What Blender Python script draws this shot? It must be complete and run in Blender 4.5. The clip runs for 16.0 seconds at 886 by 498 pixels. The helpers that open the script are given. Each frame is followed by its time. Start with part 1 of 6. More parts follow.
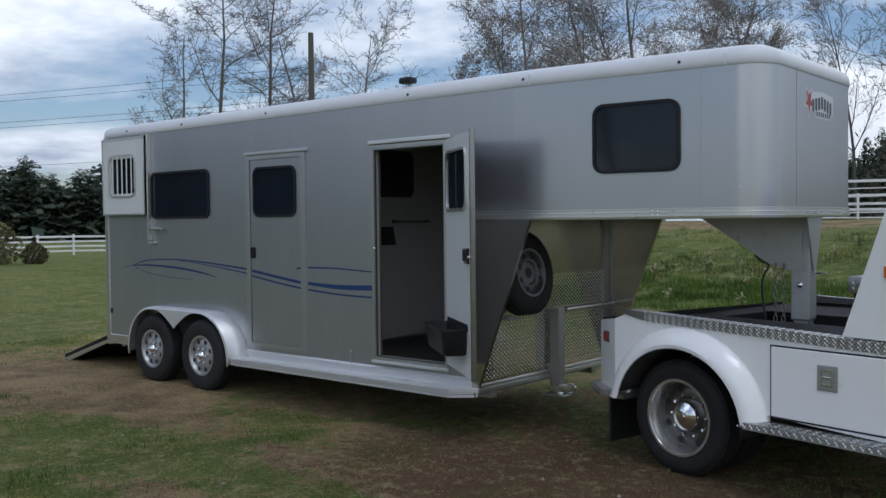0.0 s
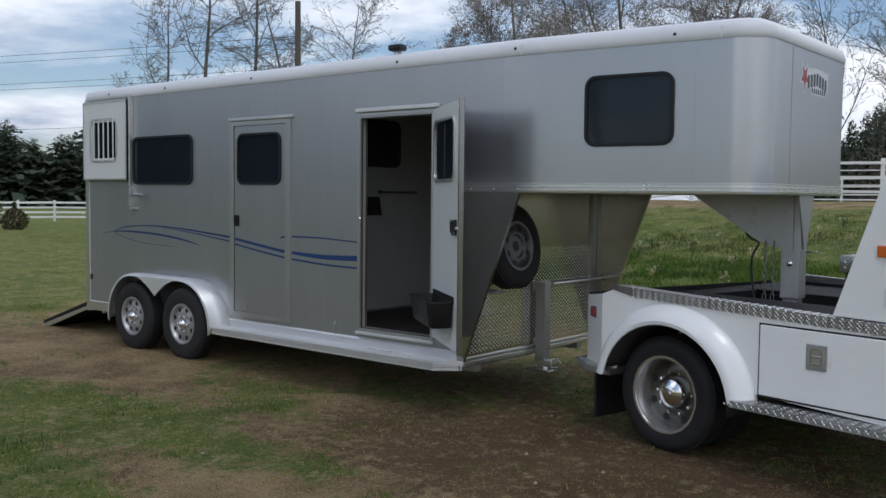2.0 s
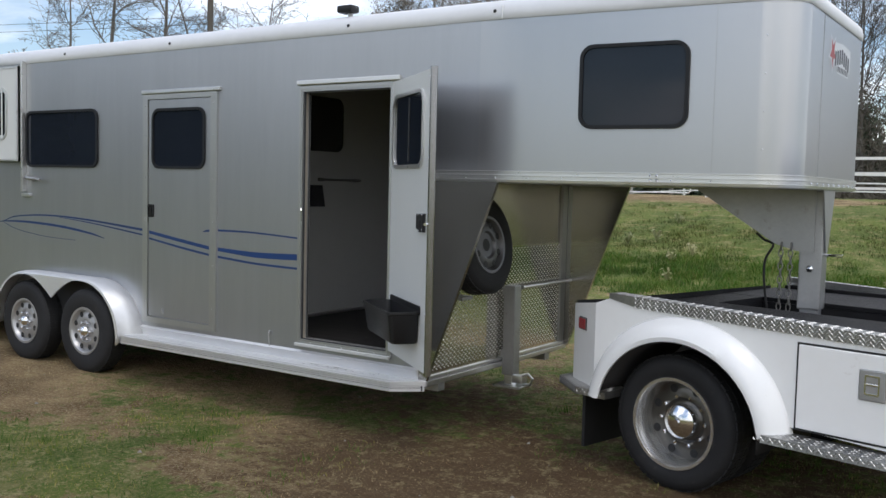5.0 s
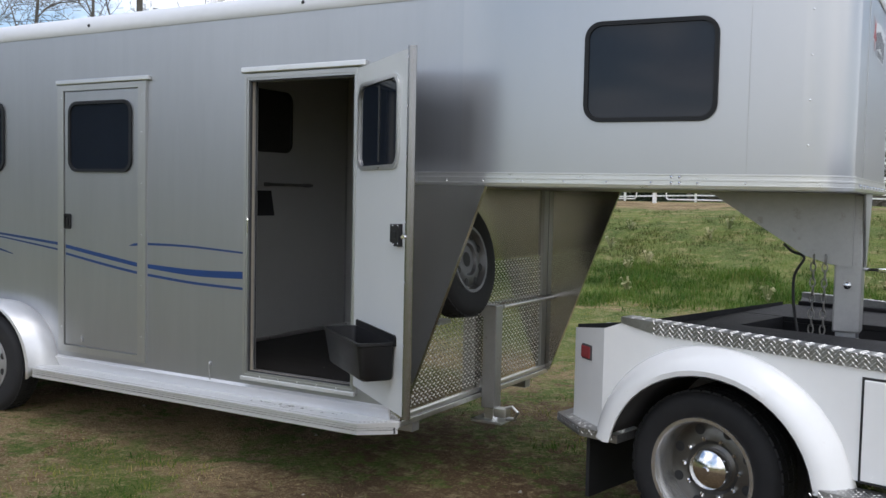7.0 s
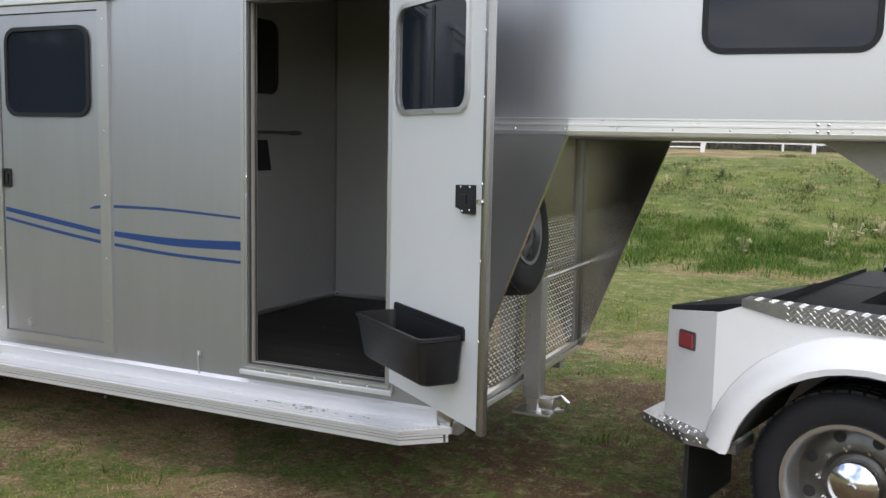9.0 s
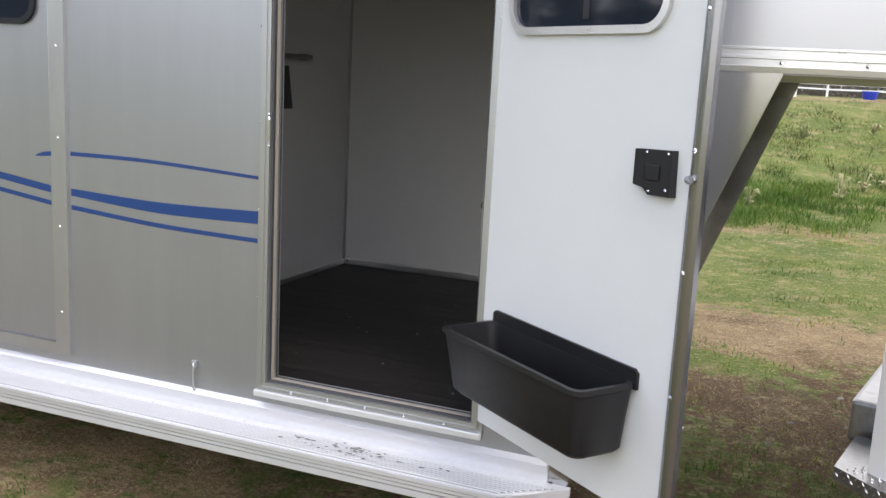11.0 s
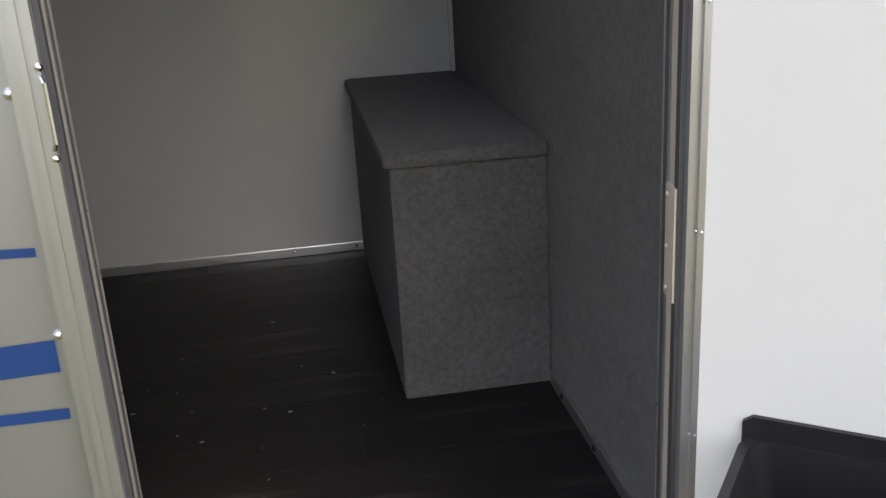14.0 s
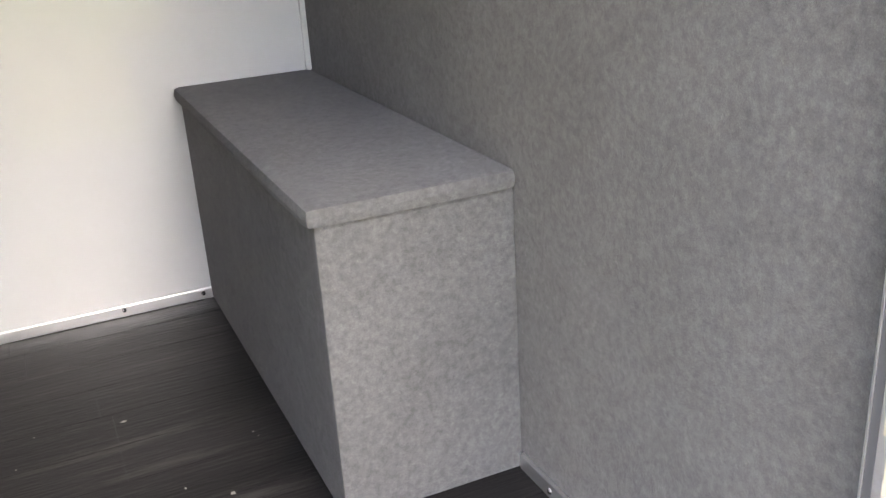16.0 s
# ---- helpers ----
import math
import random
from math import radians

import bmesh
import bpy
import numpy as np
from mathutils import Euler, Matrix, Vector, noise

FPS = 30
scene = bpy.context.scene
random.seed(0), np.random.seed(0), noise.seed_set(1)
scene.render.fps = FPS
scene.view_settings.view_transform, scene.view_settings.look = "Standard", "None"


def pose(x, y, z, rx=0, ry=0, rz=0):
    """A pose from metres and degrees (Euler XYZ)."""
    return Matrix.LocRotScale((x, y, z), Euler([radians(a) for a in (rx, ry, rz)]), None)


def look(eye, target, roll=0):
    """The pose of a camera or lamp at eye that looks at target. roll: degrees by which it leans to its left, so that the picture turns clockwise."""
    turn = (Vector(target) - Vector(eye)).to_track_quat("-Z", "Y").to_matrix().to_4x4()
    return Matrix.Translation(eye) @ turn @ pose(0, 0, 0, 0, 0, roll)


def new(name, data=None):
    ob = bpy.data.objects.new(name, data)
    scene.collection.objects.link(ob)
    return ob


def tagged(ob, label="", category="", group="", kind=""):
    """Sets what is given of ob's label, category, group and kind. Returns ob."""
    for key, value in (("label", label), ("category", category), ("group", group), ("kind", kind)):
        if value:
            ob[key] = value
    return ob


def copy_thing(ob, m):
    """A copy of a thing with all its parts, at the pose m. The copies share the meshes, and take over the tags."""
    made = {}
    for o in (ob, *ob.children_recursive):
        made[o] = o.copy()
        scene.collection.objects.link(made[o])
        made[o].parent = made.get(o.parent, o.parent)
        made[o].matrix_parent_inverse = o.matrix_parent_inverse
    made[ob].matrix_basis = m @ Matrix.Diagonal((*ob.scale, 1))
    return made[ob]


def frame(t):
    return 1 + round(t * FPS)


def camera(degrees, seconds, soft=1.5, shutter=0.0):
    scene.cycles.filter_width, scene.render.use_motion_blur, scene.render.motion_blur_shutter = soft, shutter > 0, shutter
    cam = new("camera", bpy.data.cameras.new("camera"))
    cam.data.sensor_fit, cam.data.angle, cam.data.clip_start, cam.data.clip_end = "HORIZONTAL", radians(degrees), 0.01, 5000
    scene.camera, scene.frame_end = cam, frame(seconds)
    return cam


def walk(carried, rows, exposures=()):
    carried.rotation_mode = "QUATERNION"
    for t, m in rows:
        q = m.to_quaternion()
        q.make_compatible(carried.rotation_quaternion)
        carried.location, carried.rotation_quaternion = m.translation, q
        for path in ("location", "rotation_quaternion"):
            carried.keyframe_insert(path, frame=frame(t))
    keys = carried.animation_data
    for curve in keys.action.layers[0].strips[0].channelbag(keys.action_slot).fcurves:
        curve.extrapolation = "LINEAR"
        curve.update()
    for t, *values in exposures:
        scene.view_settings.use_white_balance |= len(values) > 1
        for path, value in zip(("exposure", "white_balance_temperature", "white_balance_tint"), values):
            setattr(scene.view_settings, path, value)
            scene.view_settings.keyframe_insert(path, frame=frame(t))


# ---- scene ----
cam = camera(50.9, 16.0)

PATH = [
    (0, (5.866, -5.898, 1.814), (4.567, -4.379, 1.755), -0.6),
    (0.5, (5.88, -5.88, 1.789), (4.577, -4.364, 1.732), -0.3),
    (1, (5.881, -5.844, 1.779), (4.56, -4.345, 1.708), 0.3),
    (1.5, (5.862, -5.83, 1.775), (4.546, -4.327, 1.678), 0.5),
    (2, (5.777, -5.831, 1.786), (4.506, -4.291, 1.672), 0.6),
    (2.5, (5.662, -5.842, 1.77), (4.432, -4.271, 1.632), 0.7),
    (3, (5.513, -5.694, 1.742), (4.3, -4.109, 1.614), 1.0),
    (3.2, (5.443, -5.612, 1.751), (4.217, -4.037, 1.629), 1.1),
    (5.3, (4.745, -5.069, 1.774), (3.65, -3.401, 1.649), 1.6),
    (5.5, (4.725, -5.011, 1.767), (3.649, -3.329, 1.65), 1.8),
    (6, (4.487, -4.849, 1.787), (3.528, -3.098, 1.668), 2.1),
    (6.5, (4.267, -4.711, 1.799), (3.343, -2.941, 1.677), 1.7),
    (7, (4.052, -4.466, 1.759), (3.048, -2.74, 1.645), 1.2),
    (7.5, (3.907, -4.291, 1.765), (2.854, -2.595, 1.654), 1.7),
    (8, (3.507, -4.278, 1.792), (2.558, -2.525, 1.638), 2.0),
    (8.2, (3.387, -4.235, 1.785), (2.456, -2.475, 1.612), 1.7),
    (10.3, (2.261, -3.146, 1.764), (1.572, -1.291, 1.471), 2.6),
    (10.5, (2.155, -3.079, 1.759), (1.469, -1.226, 1.451), 2.9),
    (11, (1.819, -2.838, 1.767), (1.101, -1.008, 1.399), 3.0),
    (11.5, (1.576, -2.51, 1.765), (0.849, -0.694, 1.35), 2.7),
    (12, (1.252, -2.228, 1.768), (0.654, -0.373, 1.322), 2.5),
    (12.5, (0.995, -1.968, 1.76), (0.492, -0.092, 1.283), 2.3),
    (13, (0.783, -1.638, 1.775), (0.445, 0.267, 1.268), 1.0),
    (13.5, (0.519, -1.43, 1.746), (0.525, 0.489, 1.184), -0.9),
    (14, (0.324, -1.184, 1.728), (0.607, 0.686, 1.076), -3.4),
    (14.5, (0.224, -0.96, 1.733), (0.705, 0.856, 1.046), -4.8),
    (15, (0.082, -0.794, 1.745), (0.796, 0.929, 1.023), -5.8),
    (15.5, (0.032, -0.67, 1.736), (0.842, 1.002, 0.994), -4.6),
    (16, (0.135, -0.504, 1.731), (0.881, 1.2, 0.995), -3.6),
]
EXPOSURES = [(0.0, -0.7, 5850, 10), (1.0, -0.66, 5900, 10), (2.0, -0.55, 6100, 11), (3.0, -0.17, 6400, 11), (5.3, 0.03, 6400, 11), (6.5, 0.05, 6350, 12), (7.2, 0.14, 6350, 12), (8.2, 0.3, 6450, 12), (10.3, 0.9, 6650, 15), (12.0, 1.12, 6600, 16), (12.5, 1.22, 6600, 16), (13.0, 1.18, 6650, 16), (13.5, 1.2, 6700, 16), (14.0, 1.18, 7000, 16), (14.5, 1.95, 7150, 17), (15.0, 2.4, 7200, 17), (15.5, 2.78, 7100, 18), (16.0, 3.75, 7200, 18)]
walk(cam, [(t, look(eye, target, roll)) for t, eye, target, roll in PATH], EXPOSURES)

# ---------------------------------------------------------------- world and light

def nodes_of(idblock):
    idblock.use_nodes = True
    nt = idblock.node_tree
    nt.nodes.clear()
    return nt


def nd(nt, kind, **props):
    n = nt.nodes.new(kind)
    for key, value in props.items():
        if key in n.inputs:
            n.inputs[key].default_value = value
        else:
            setattr(n, key, value)
    return n


def ramp(nt, stops, source=None):
    n = nt.nodes.new("ShaderNodeValToRGB")
    els = n.color_ramp.elements
    while len(els) < len(stops):
        els.new(0.5)
    for e, (p, c) in zip(els, stops):
        e.position = p
        e.color = (*c, 1) if len(c) == 3 else c
    if source is not None:
        nt.links.new(source, n.inputs["Fac"])
    return n


def build_world():
    world = bpy.data.worlds.new("sky")
    scene.world = world
    nt = nodes_of(world)
    sky = nd(nt, "ShaderNodeTexSky", sky_type="NISHITA", sun_disc=False)
    sky.sun_elevation, sky.sun_rotation = radians(SUN_EL), radians(SUN_ROT)
    sky.air_density, sky.dust_density, sky.ozone_density = 1.0, 1.2, 1.4
    coord = nd(nt, "ShaderNodeTexCoord")
    sep = nd(nt, "ShaderNodeSeparateXYZ")
    nt.links.new(coord.outputs["Generated"], sep.inputs[0])
    # clouds lie on a flat layer: the direction is divided by its height
    up = nd(nt, "ShaderNodeMath", operation="MAXIMUM")
    nt.links.new(sep.outputs["Z"], up.inputs[0])
    up.inputs[1].default_value = 0.0
    up2 = nd(nt, "ShaderNodeMath", operation="ADD")
    nt.links.new(up.outputs[0], up2.inputs[0])
    up2.inputs[1].default_value = 0.16
    div = nd(nt, "ShaderNodeVectorMath", operation="DIVIDE")
    comb = nd(nt, "ShaderNodeCombineXYZ")
    for k in ("X", "Y", "Z"):
        nt.links.new(up2.outputs[0], comb.inputs[k])
    nt.links.new(coord.outputs["Generated"], div.inputs[0])
    nt.links.new(comb.outputs[0], div.inputs[1])
    big = nd(nt, "ShaderNodeTexNoise", Scale=0.75, Detail=7.0, Roughness=0.55, Distortion=0.35)
    nt.links.new(div.outputs[0], big.inputs["Vector"])
    cover = ramp(nt, [(0.42, (0, 0, 0)), (0.56, (1, 1, 1))], big.outputs["Fac"])
    fine = nd(nt, "ShaderNodeTexNoise", Scale=1.7, Detail=6.0, Roughness=0.6)
    nt.links.new(div.outputs[0], fine.inputs["Vector"])
    tone = ramp(nt, [(0.30, CLOUD_DARK), (0.62, CLOUD_LIGHT)], fine.outputs["Fac"])
    # an overcast sky is brighter overhead than at the horizon
    lift = nd(nt, "ShaderNodeMath", operation="MULTIPLY_ADD")
    nt.links.new(up.outputs[0], lift.inputs[0])
    lift.inputs[1].default_value, lift.inputs[2].default_value = 0.95, 0.80
    tone2 = nd(nt, "ShaderNodeVectorMath", operation="SCALE")
    nt.links.new(tone.outputs["Color"], tone2.inputs[0])
    nt.links.new(lift.outputs[0], tone2.inputs["Scale"])
    mix = nd(nt, "ShaderNodeMix", data_type="RGBA")
    scale_sky = nd(nt, "ShaderNodeVectorMath", operation="SCALE")
    scale_sky.inputs["Scale"].default_value = SKY_GAIN
    nt.links.new(sky.outputs[0], scale_sky.inputs[0])
    nt.links.new(cover.outputs["Color"], mix.inputs["Factor"])
    nt.links.new(scale_sky.outputs[0], mix.inputs["A"])
    nt.links.new(tone2.outputs[0], mix.inputs["B"])
    back = nd(nt, "ShaderNodeBackground", Strength=WORLD_STRENGTH)
    nt.links.new(mix.outputs["Result"], back.inputs["Color"])
    out = nd(nt, "ShaderNodeOutputWorld")
    nt.links.new(back.outputs[0], out.inputs["Surface"])


# the sun stands high behind thin cloud, on the door's side; its compass turn in the sky texture: 0 is +y, clockwise
SUN_DIR = Vector((0.26, -0.30, 0.90)).normalized()
SUN_EL = math.degrees(math.asin(SUN_DIR.z))
SUN_ROT = math.degrees(math.atan2(SUN_DIR.x, SUN_DIR.y))
SKY_GAIN, WORLD_STRENGTH = 1.5, 0.11
CLOUD_DARK, CLOUD_LIGHT = (6.9, 7.8, 9.3), (17.0, 17.0, 17.0)
build_world()
sun = new("sun", bpy.data.lights.new("sun", "SUN"))
sun.data.energy, sun.data.angle, sun.data.color = 0.65, radians(16), (1.0, 0.96, 0.9)
sun.matrix_world = look(SUN_DIR * 50, (0, 0, 0))


# ---------------------------------------------------------------- materials
def material(name, base, rough=0.5, metal=0.0, spread=0.12, scale=8.0, bump=0.0, bump_scale=60.0, stretch=(1, 1, 1),
             tint=None, spec=0.5, coat=0.0, per_piece=0.0, rough_spread=0.08, low=None, wear=0.0, wear_colour=(0.3, 0.28, 0.25)):
    """A surface with variation at two scales, wear, and fine relief, all in metres."""
    m = bpy.data.materials.new(name)
    nt = nodes_of(m)
    out = nd(nt, "ShaderNodeOutputMaterial")
    bs = nd(nt, "ShaderNodeBsdfPrincipled")
    bs.inputs["Metallic"].default_value = metal
    bs.inputs["Specular IOR Level"].default_value = spec
    bs.inputs["Coat Weight"].default_value = coat
    nt.links.new(bs.outputs[0], out.inputs["Surface"])
    coord = nd(nt, "ShaderNodeTexCoord")
    mp = nd(nt, "ShaderNodeMapping")
    mp.inputs["Scale"].default_value = stretch
    nt.links.new(coord.outputs["Object"], mp.inputs["Vector"])
    coarse = nd(nt, "ShaderNodeTexNoise", Scale=scale * 0.18, Detail=4.0, Roughness=0.6)
    high = nd(nt, "ShaderNodeTexNoise", Scale=scale * 4, Detail=6.0, Roughness=0.65)
    for n in (coarse, high):
        nt.links.new(mp.outputs[0], n.inputs["Vector"])
    tint = tint or base
    broad = spread if low is None else low
    c0 = tuple(max(0.0, c * (1 - broad)) for c in base)
    c1 = tuple(min(1.0, c * (1 + broad)) for c in tint)
    r1 = ramp(nt, [(0.3, c0), (0.7, c1)], coarse.outputs["Fac"])
    r2 = ramp(nt, [(0.3, (1 - spread * 0.8,) * 3), (0.7, (1.0,) * 3)], high.outputs["Fac"])
    mul = nd(nt, "ShaderNodeMix", data_type="RGBA", blend_type="MULTIPLY")
    mul.inputs["Factor"].default_value = 1.0
    nt.links.new(r1.outputs[0], mul.inputs["A"])
    nt.links.new(r2.outputs[0], mul.inputs["B"])
    colour = mul.outputs["Result"]
    if wear:
        wn = nd(nt, "ShaderNodeTexNoise", Scale=scale * 0.9, Detail=9.0, Roughness=0.72)
        nt.links.new(mp.outputs[0], wn.inputs["Vector"])
        wr = ramp(nt, [(0.62 - wear * 0.3, (0, 0, 0)), (0.74, (1, 1, 1))], wn.outputs["Fac"])
        wm = nd(nt, "ShaderNodeMix", data_type="RGBA")
        wm.inputs["B"].default_value = (*wear_colour, 1)
        nt.links.new(wr.outputs[0], wm.inputs["Factor"])
        nt.links.new(colour, wm.inputs["A"])
        colour = wm.outputs["Result"]
    if per_piece:
        info = nd(nt, "ShaderNodeObjectInfo")
        pr = ramp(nt, [(0, (1 - per_piece,) * 3), (1, (1,) * 3)], info.outputs["Random"])
        pm = nd(nt, "ShaderNodeMix", data_type="RGBA", blend_type="MULTIPLY")
        pm.inputs["Factor"].default_value = 1.0
        nt.links.new(colour, pm.inputs["A"])
        nt.links.new(pr.outputs[0], pm.inputs["B"])
        colour = pm.outputs["Result"]
    nt.links.new(colour, bs.inputs["Base Color"])
    rr = nd(nt, "ShaderNodeMapRange")
    rr.inputs["To Min"].default_value = max(0.02, rough - rough_spread)
    rr.inputs["To Max"].default_value = min(1.0, rough + rough_spread)
    nt.links.new(high.outputs["Fac"], rr.inputs["Value"])
    nt.links.new(rr.outputs[0], bs.inputs["Roughness"])
    if bump:
        bn = nd(nt, "ShaderNodeTexNoise", Scale=bump_scale, Detail=5.0, Roughness=0.6)
        nt.links.new(mp.outputs[0], bn.inputs["Vector"])
        bp = nd(nt, "ShaderNodeBump", Strength=bump, Distance=0.01)
        nt.links.new(bn.outputs["Fac"], bp.inputs["Height"])
        nt.links.new(bp.outputs[0], bs.inputs["Normal"])
    return m


SKIN = material("brushed_silver_skin", (0.418, 0.429, 0.448), rough=0.33, metal=0.80, bump=0.085, bump_scale=1.6, spread=0.08, scale=3.0, stretch=(1, 1, 0.12), rough_spread=0.04)
# lighter copy of the side skin, with the neck's sky reflection in its colour
NOSE = material("polished_lightened_skin", (0.452, 0.458, 0.468), rough=0.29, metal=0.84, spread=0.03, scale=2.0, stretch=(1, 1, 0.2), rough_spread=0.02)
ALU = material("mill_aluminium", (0.70, 0.70, 0.69), rough=0.30, metal=0.9, spread=0.08, scale=9, bump=0.03, bump_scale=120, stretch=(0.2, 1, 1), wear=0.08, wear_colour=(0.5, 0.49, 0.47))
# bare sheet darkened and browned: dark reflections under the neck put in colour
SHADED_FRONT_SHEET = material("polished_shaded_sheet", (0.37, 0.34, 0.30), rough=0.20, metal=0.95, spread=0.08, scale=4, bump=0.006, bump_scale=6, rough_spread=0.04)
ALU_BARE = material("bare_aluminium_sheet", (0.44, 0.43, 0.41), rough=0.16, metal=0.95, spread=0.08, scale=4, bump=0.006, bump_scale=6, rough_spread=0.05)
TREAD_SHEET = material("shiny_tread_sheet", (0.62, 0.60, 0.53), rough=0.10, metal=0.92, spread=0.08, scale=4)
# lozenges' glint put into a pale colour, bright whatever they reflect
TREAD_GLINT = material("glint_tread_lozenge", (0.90, 0.89, 0.86), rough=0.32, metal=0.25, spread=0.06, scale=8)
EDGE = material("dull_edge_metal", (0.27, 0.268, 0.268), rough=0.22, metal=0.92, spread=0.05, scale=8, stretch=(1, 1, 0.1))
ROOF = material("white_roof_rail", (0.64, 0.65, 0.665), rough=0.4, spread=0.06, scale=3, wear=0.05, wear_colour=(0.55, 0.55, 0.53))
WHITE_DOOR = material("white_panel", (0.63, 0.64, 0.625), rough=0.32, spread=0.03, scale=2.0, wear=0.0)
LINER = material("white_liner_board", (0.53, 0.528, 0.512), rough=0.11, spread=0.04, scale=2.0, bump=0.008, bump_scale=5, rough_spread=0.03)
GLASS = material("tinted_glass", (0.014, 0.018, 0.026), rough=0.05, spread=0.1, spec=0.3, rough_spread=0.02)
SEAL_BLACK = material("flush_black_seal", (0.016, 0.017, 0.019), rough=0.45, spread=0.1, spec=0.2)
# opaque grey: the dim horse area behind the window, put into its colour
DIM = material("dim_grey_glass", (0.045, 0.045, 0.045), rough=0.2, spread=0.15)
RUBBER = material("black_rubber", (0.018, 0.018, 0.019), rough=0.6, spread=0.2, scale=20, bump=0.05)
TYRE = material("tyre_rubber", (0.019, 0.019, 0.020), rough=0.72, spread=0.25, scale=14, bump=0.1, bump_scale=90, spec=0.3, wear=0.1, wear_colour=(0.035, 0.032, 0.03))
RIM = material("silver_wheel_rim", (0.60, 0.595, 0.575), rough=0.24, metal=0.85, spread=0.06, scale=14, wear=0.03, wear_colour=(0.4, 0.38, 0.36))
RIM_SILVER = material("silver_painted_rim", (0.40, 0.40, 0.40), rough=0.38, metal=0.6, spread=0.08, scale=12, wear=0.05, wear_colour=(0.25, 0.22, 0.2))
RIM_GREY = material("dull_grey_spare_rim", (0.17, 0.17, 0.175), rough=0.45, metal=0.6, spread=0.15, scale=12)
# tarnish, and darker still for shade in the deep dish, put into colour
RIM_SHADED = material("tarnished_shaded_disc", (0.16, 0.155, 0.145), rough=0.34, metal=0.85, spread=0.2, scale=12, wear=0.2, wear_colour=(0.12, 0.10, 0.09))
CHROME = material("chrome", (0.78, 0.78, 0.79), rough=0.12, metal=1.0, spread=0.05)
BLUE = material("blue_decal", (0.009, 0.042, 0.155), rough=0.35, spread=0.08, scale=6)


def carpet_material():
    """Looped grey carpet: blotches a centimetre across, dark and pale fibres, and a nap."""
    m = bpy.data.materials.new("grey_carpet")
    nt = nodes_of(m)
    out = nd(nt, "ShaderNodeOutputMaterial")
    bs = nd(nt, "ShaderNodeBsdfPrincipled", Roughness=0.95)
    bs.inputs["Specular IOR Level"].default_value = 0.1
    bs.inputs["Sheen Weight"].default_value = 0.12
    nt.links.new(bs.outputs[0], out.inputs["Surface"])
    coord = nd(nt, "ShaderNodeTexCoord")
    def tone(scale, detail, lo, hi, a, b):
        n = nd(nt, "ShaderNodeTexNoise", Scale=scale, Detail=detail, Roughness=0.7)
        nt.links.new(coord.outputs["Object"], n.inputs["Vector"])
        return ramp(nt, [(lo, a), (hi, b)], n.outputs["Fac"]).outputs["Color"]
    colour = tone(75, 3, 0.36, 0.66, (0.097, 0.095, 0.092), (0.134, 0.131, 0.126))
    for other in (tone(420, 2, 0.34, 0.64, (0.86,) * 3, (1.07,) * 3), tone(130, 2, 0.58, 0.70, (1.0,) * 3, (1.16, 1.15, 1.13)), tone(38, 3, 0.38, 0.66, (0.92,) * 3, (1.06,) * 3), tone(3.5, 4, 0.3, 0.7, (0.86,) * 3, (1.09,) * 3)):
        mul = nd(nt, "ShaderNodeMix", data_type="RGBA", blend_type="MULTIPLY")
        mul.inputs["Factor"].default_value = 1.0
        nt.links.new(colour, mul.inputs["A"])
        nt.links.new(other, mul.inputs["B"])
        colour = mul.outputs["Result"]
    nt.links.new(colour, bs.inputs["Base Color"])
    bn = nd(nt, "ShaderNodeTexNoise", Scale=260.0, Detail=4.0, Roughness=0.7)
    nt.links.new(coord.outputs["Object"], bn.inputs["Vector"])
    bp = nd(nt, "ShaderNodeBump", Strength=0.5, Distance=0.006)
    nt.links.new(bn.outputs["Fac"], bp.inputs["Height"])
    nt.links.new(bp.outputs[0], bs.inputs["Normal"])
    return m


CARPET = carpet_material()
BOARD = material("worn_board_aluminium", (0.73, 0.73, 0.73), rough=0.40, metal=0.6, spread=0.07, scale=7, bump=0.03, bump_scale=90, stretch=(0.2, 1, 1), wear=0.1, wear_colour=(0.56, 0.55, 0.53))
GROOVE_GREY = material("groove_grey_aluminium", (0.36, 0.355, 0.345), rough=0.5, metal=0.4, spread=0.2, scale=6)
JAMB = material("beige_jamb_metal", (0.52, 0.47, 0.385), rough=0.42, metal=0.2, spread=0.06, scale=9, stretch=(1, 1, 0.15))
FRAME_ALU = material("pale_frame_aluminium", (0.455, 0.46, 0.455), rough=0.35, metal=0.8, spread=0.08, scale=9, stretch=(1, 1, 0.2), wear=0.1, wear_colour=(0.42, 0.41, 0.39))
GASKET = material("dark_grey_gasket", (0.055, 0.056, 0.06), rough=0.55, spread=0.15, scale=10)
GRIT = material("pale_grit", (0.42, 0.40, 0.36), rough=0.8, spread=0.3)
FLOOR_MAT = material("dark_plank_floor", (0.0175, 0.016, 0.0155), rough=0.5, spec=0.25, spread=0.6, scale=9, low=0.45, bump=0.25, bump_scale=45, stretch=(0.22, 2.2, 1), wear=0.26, wear_colour=(0.06, 0.055, 0.05))
PLASTIC = material("black_plastic", (0.014, 0.014, 0.015), rough=0.42, spec=0.3, spread=0.2, scale=12, bump=0.06, bump_scale=160)
WHITE_PAINT = material("white_truck_paint", (0.80, 0.80, 0.79), rough=0.24, spread=0.03, scale=3, coat=0.3, wear=0.04, wear_colour=(0.55, 0.5, 0.44))
LOZENGE = material("bright_lozenge", (0.58, 0.58, 0.57), rough=0.40, metal=0.9, spread=0.15, scale=12)
DIAMOND = material("diamond_plate", (0.37, 0.37, 0.36), rough=0.38, metal=0.9, spread=0.25, scale=12, wear=0.3, wear_colour=(0.22, 0.21, 0.20))
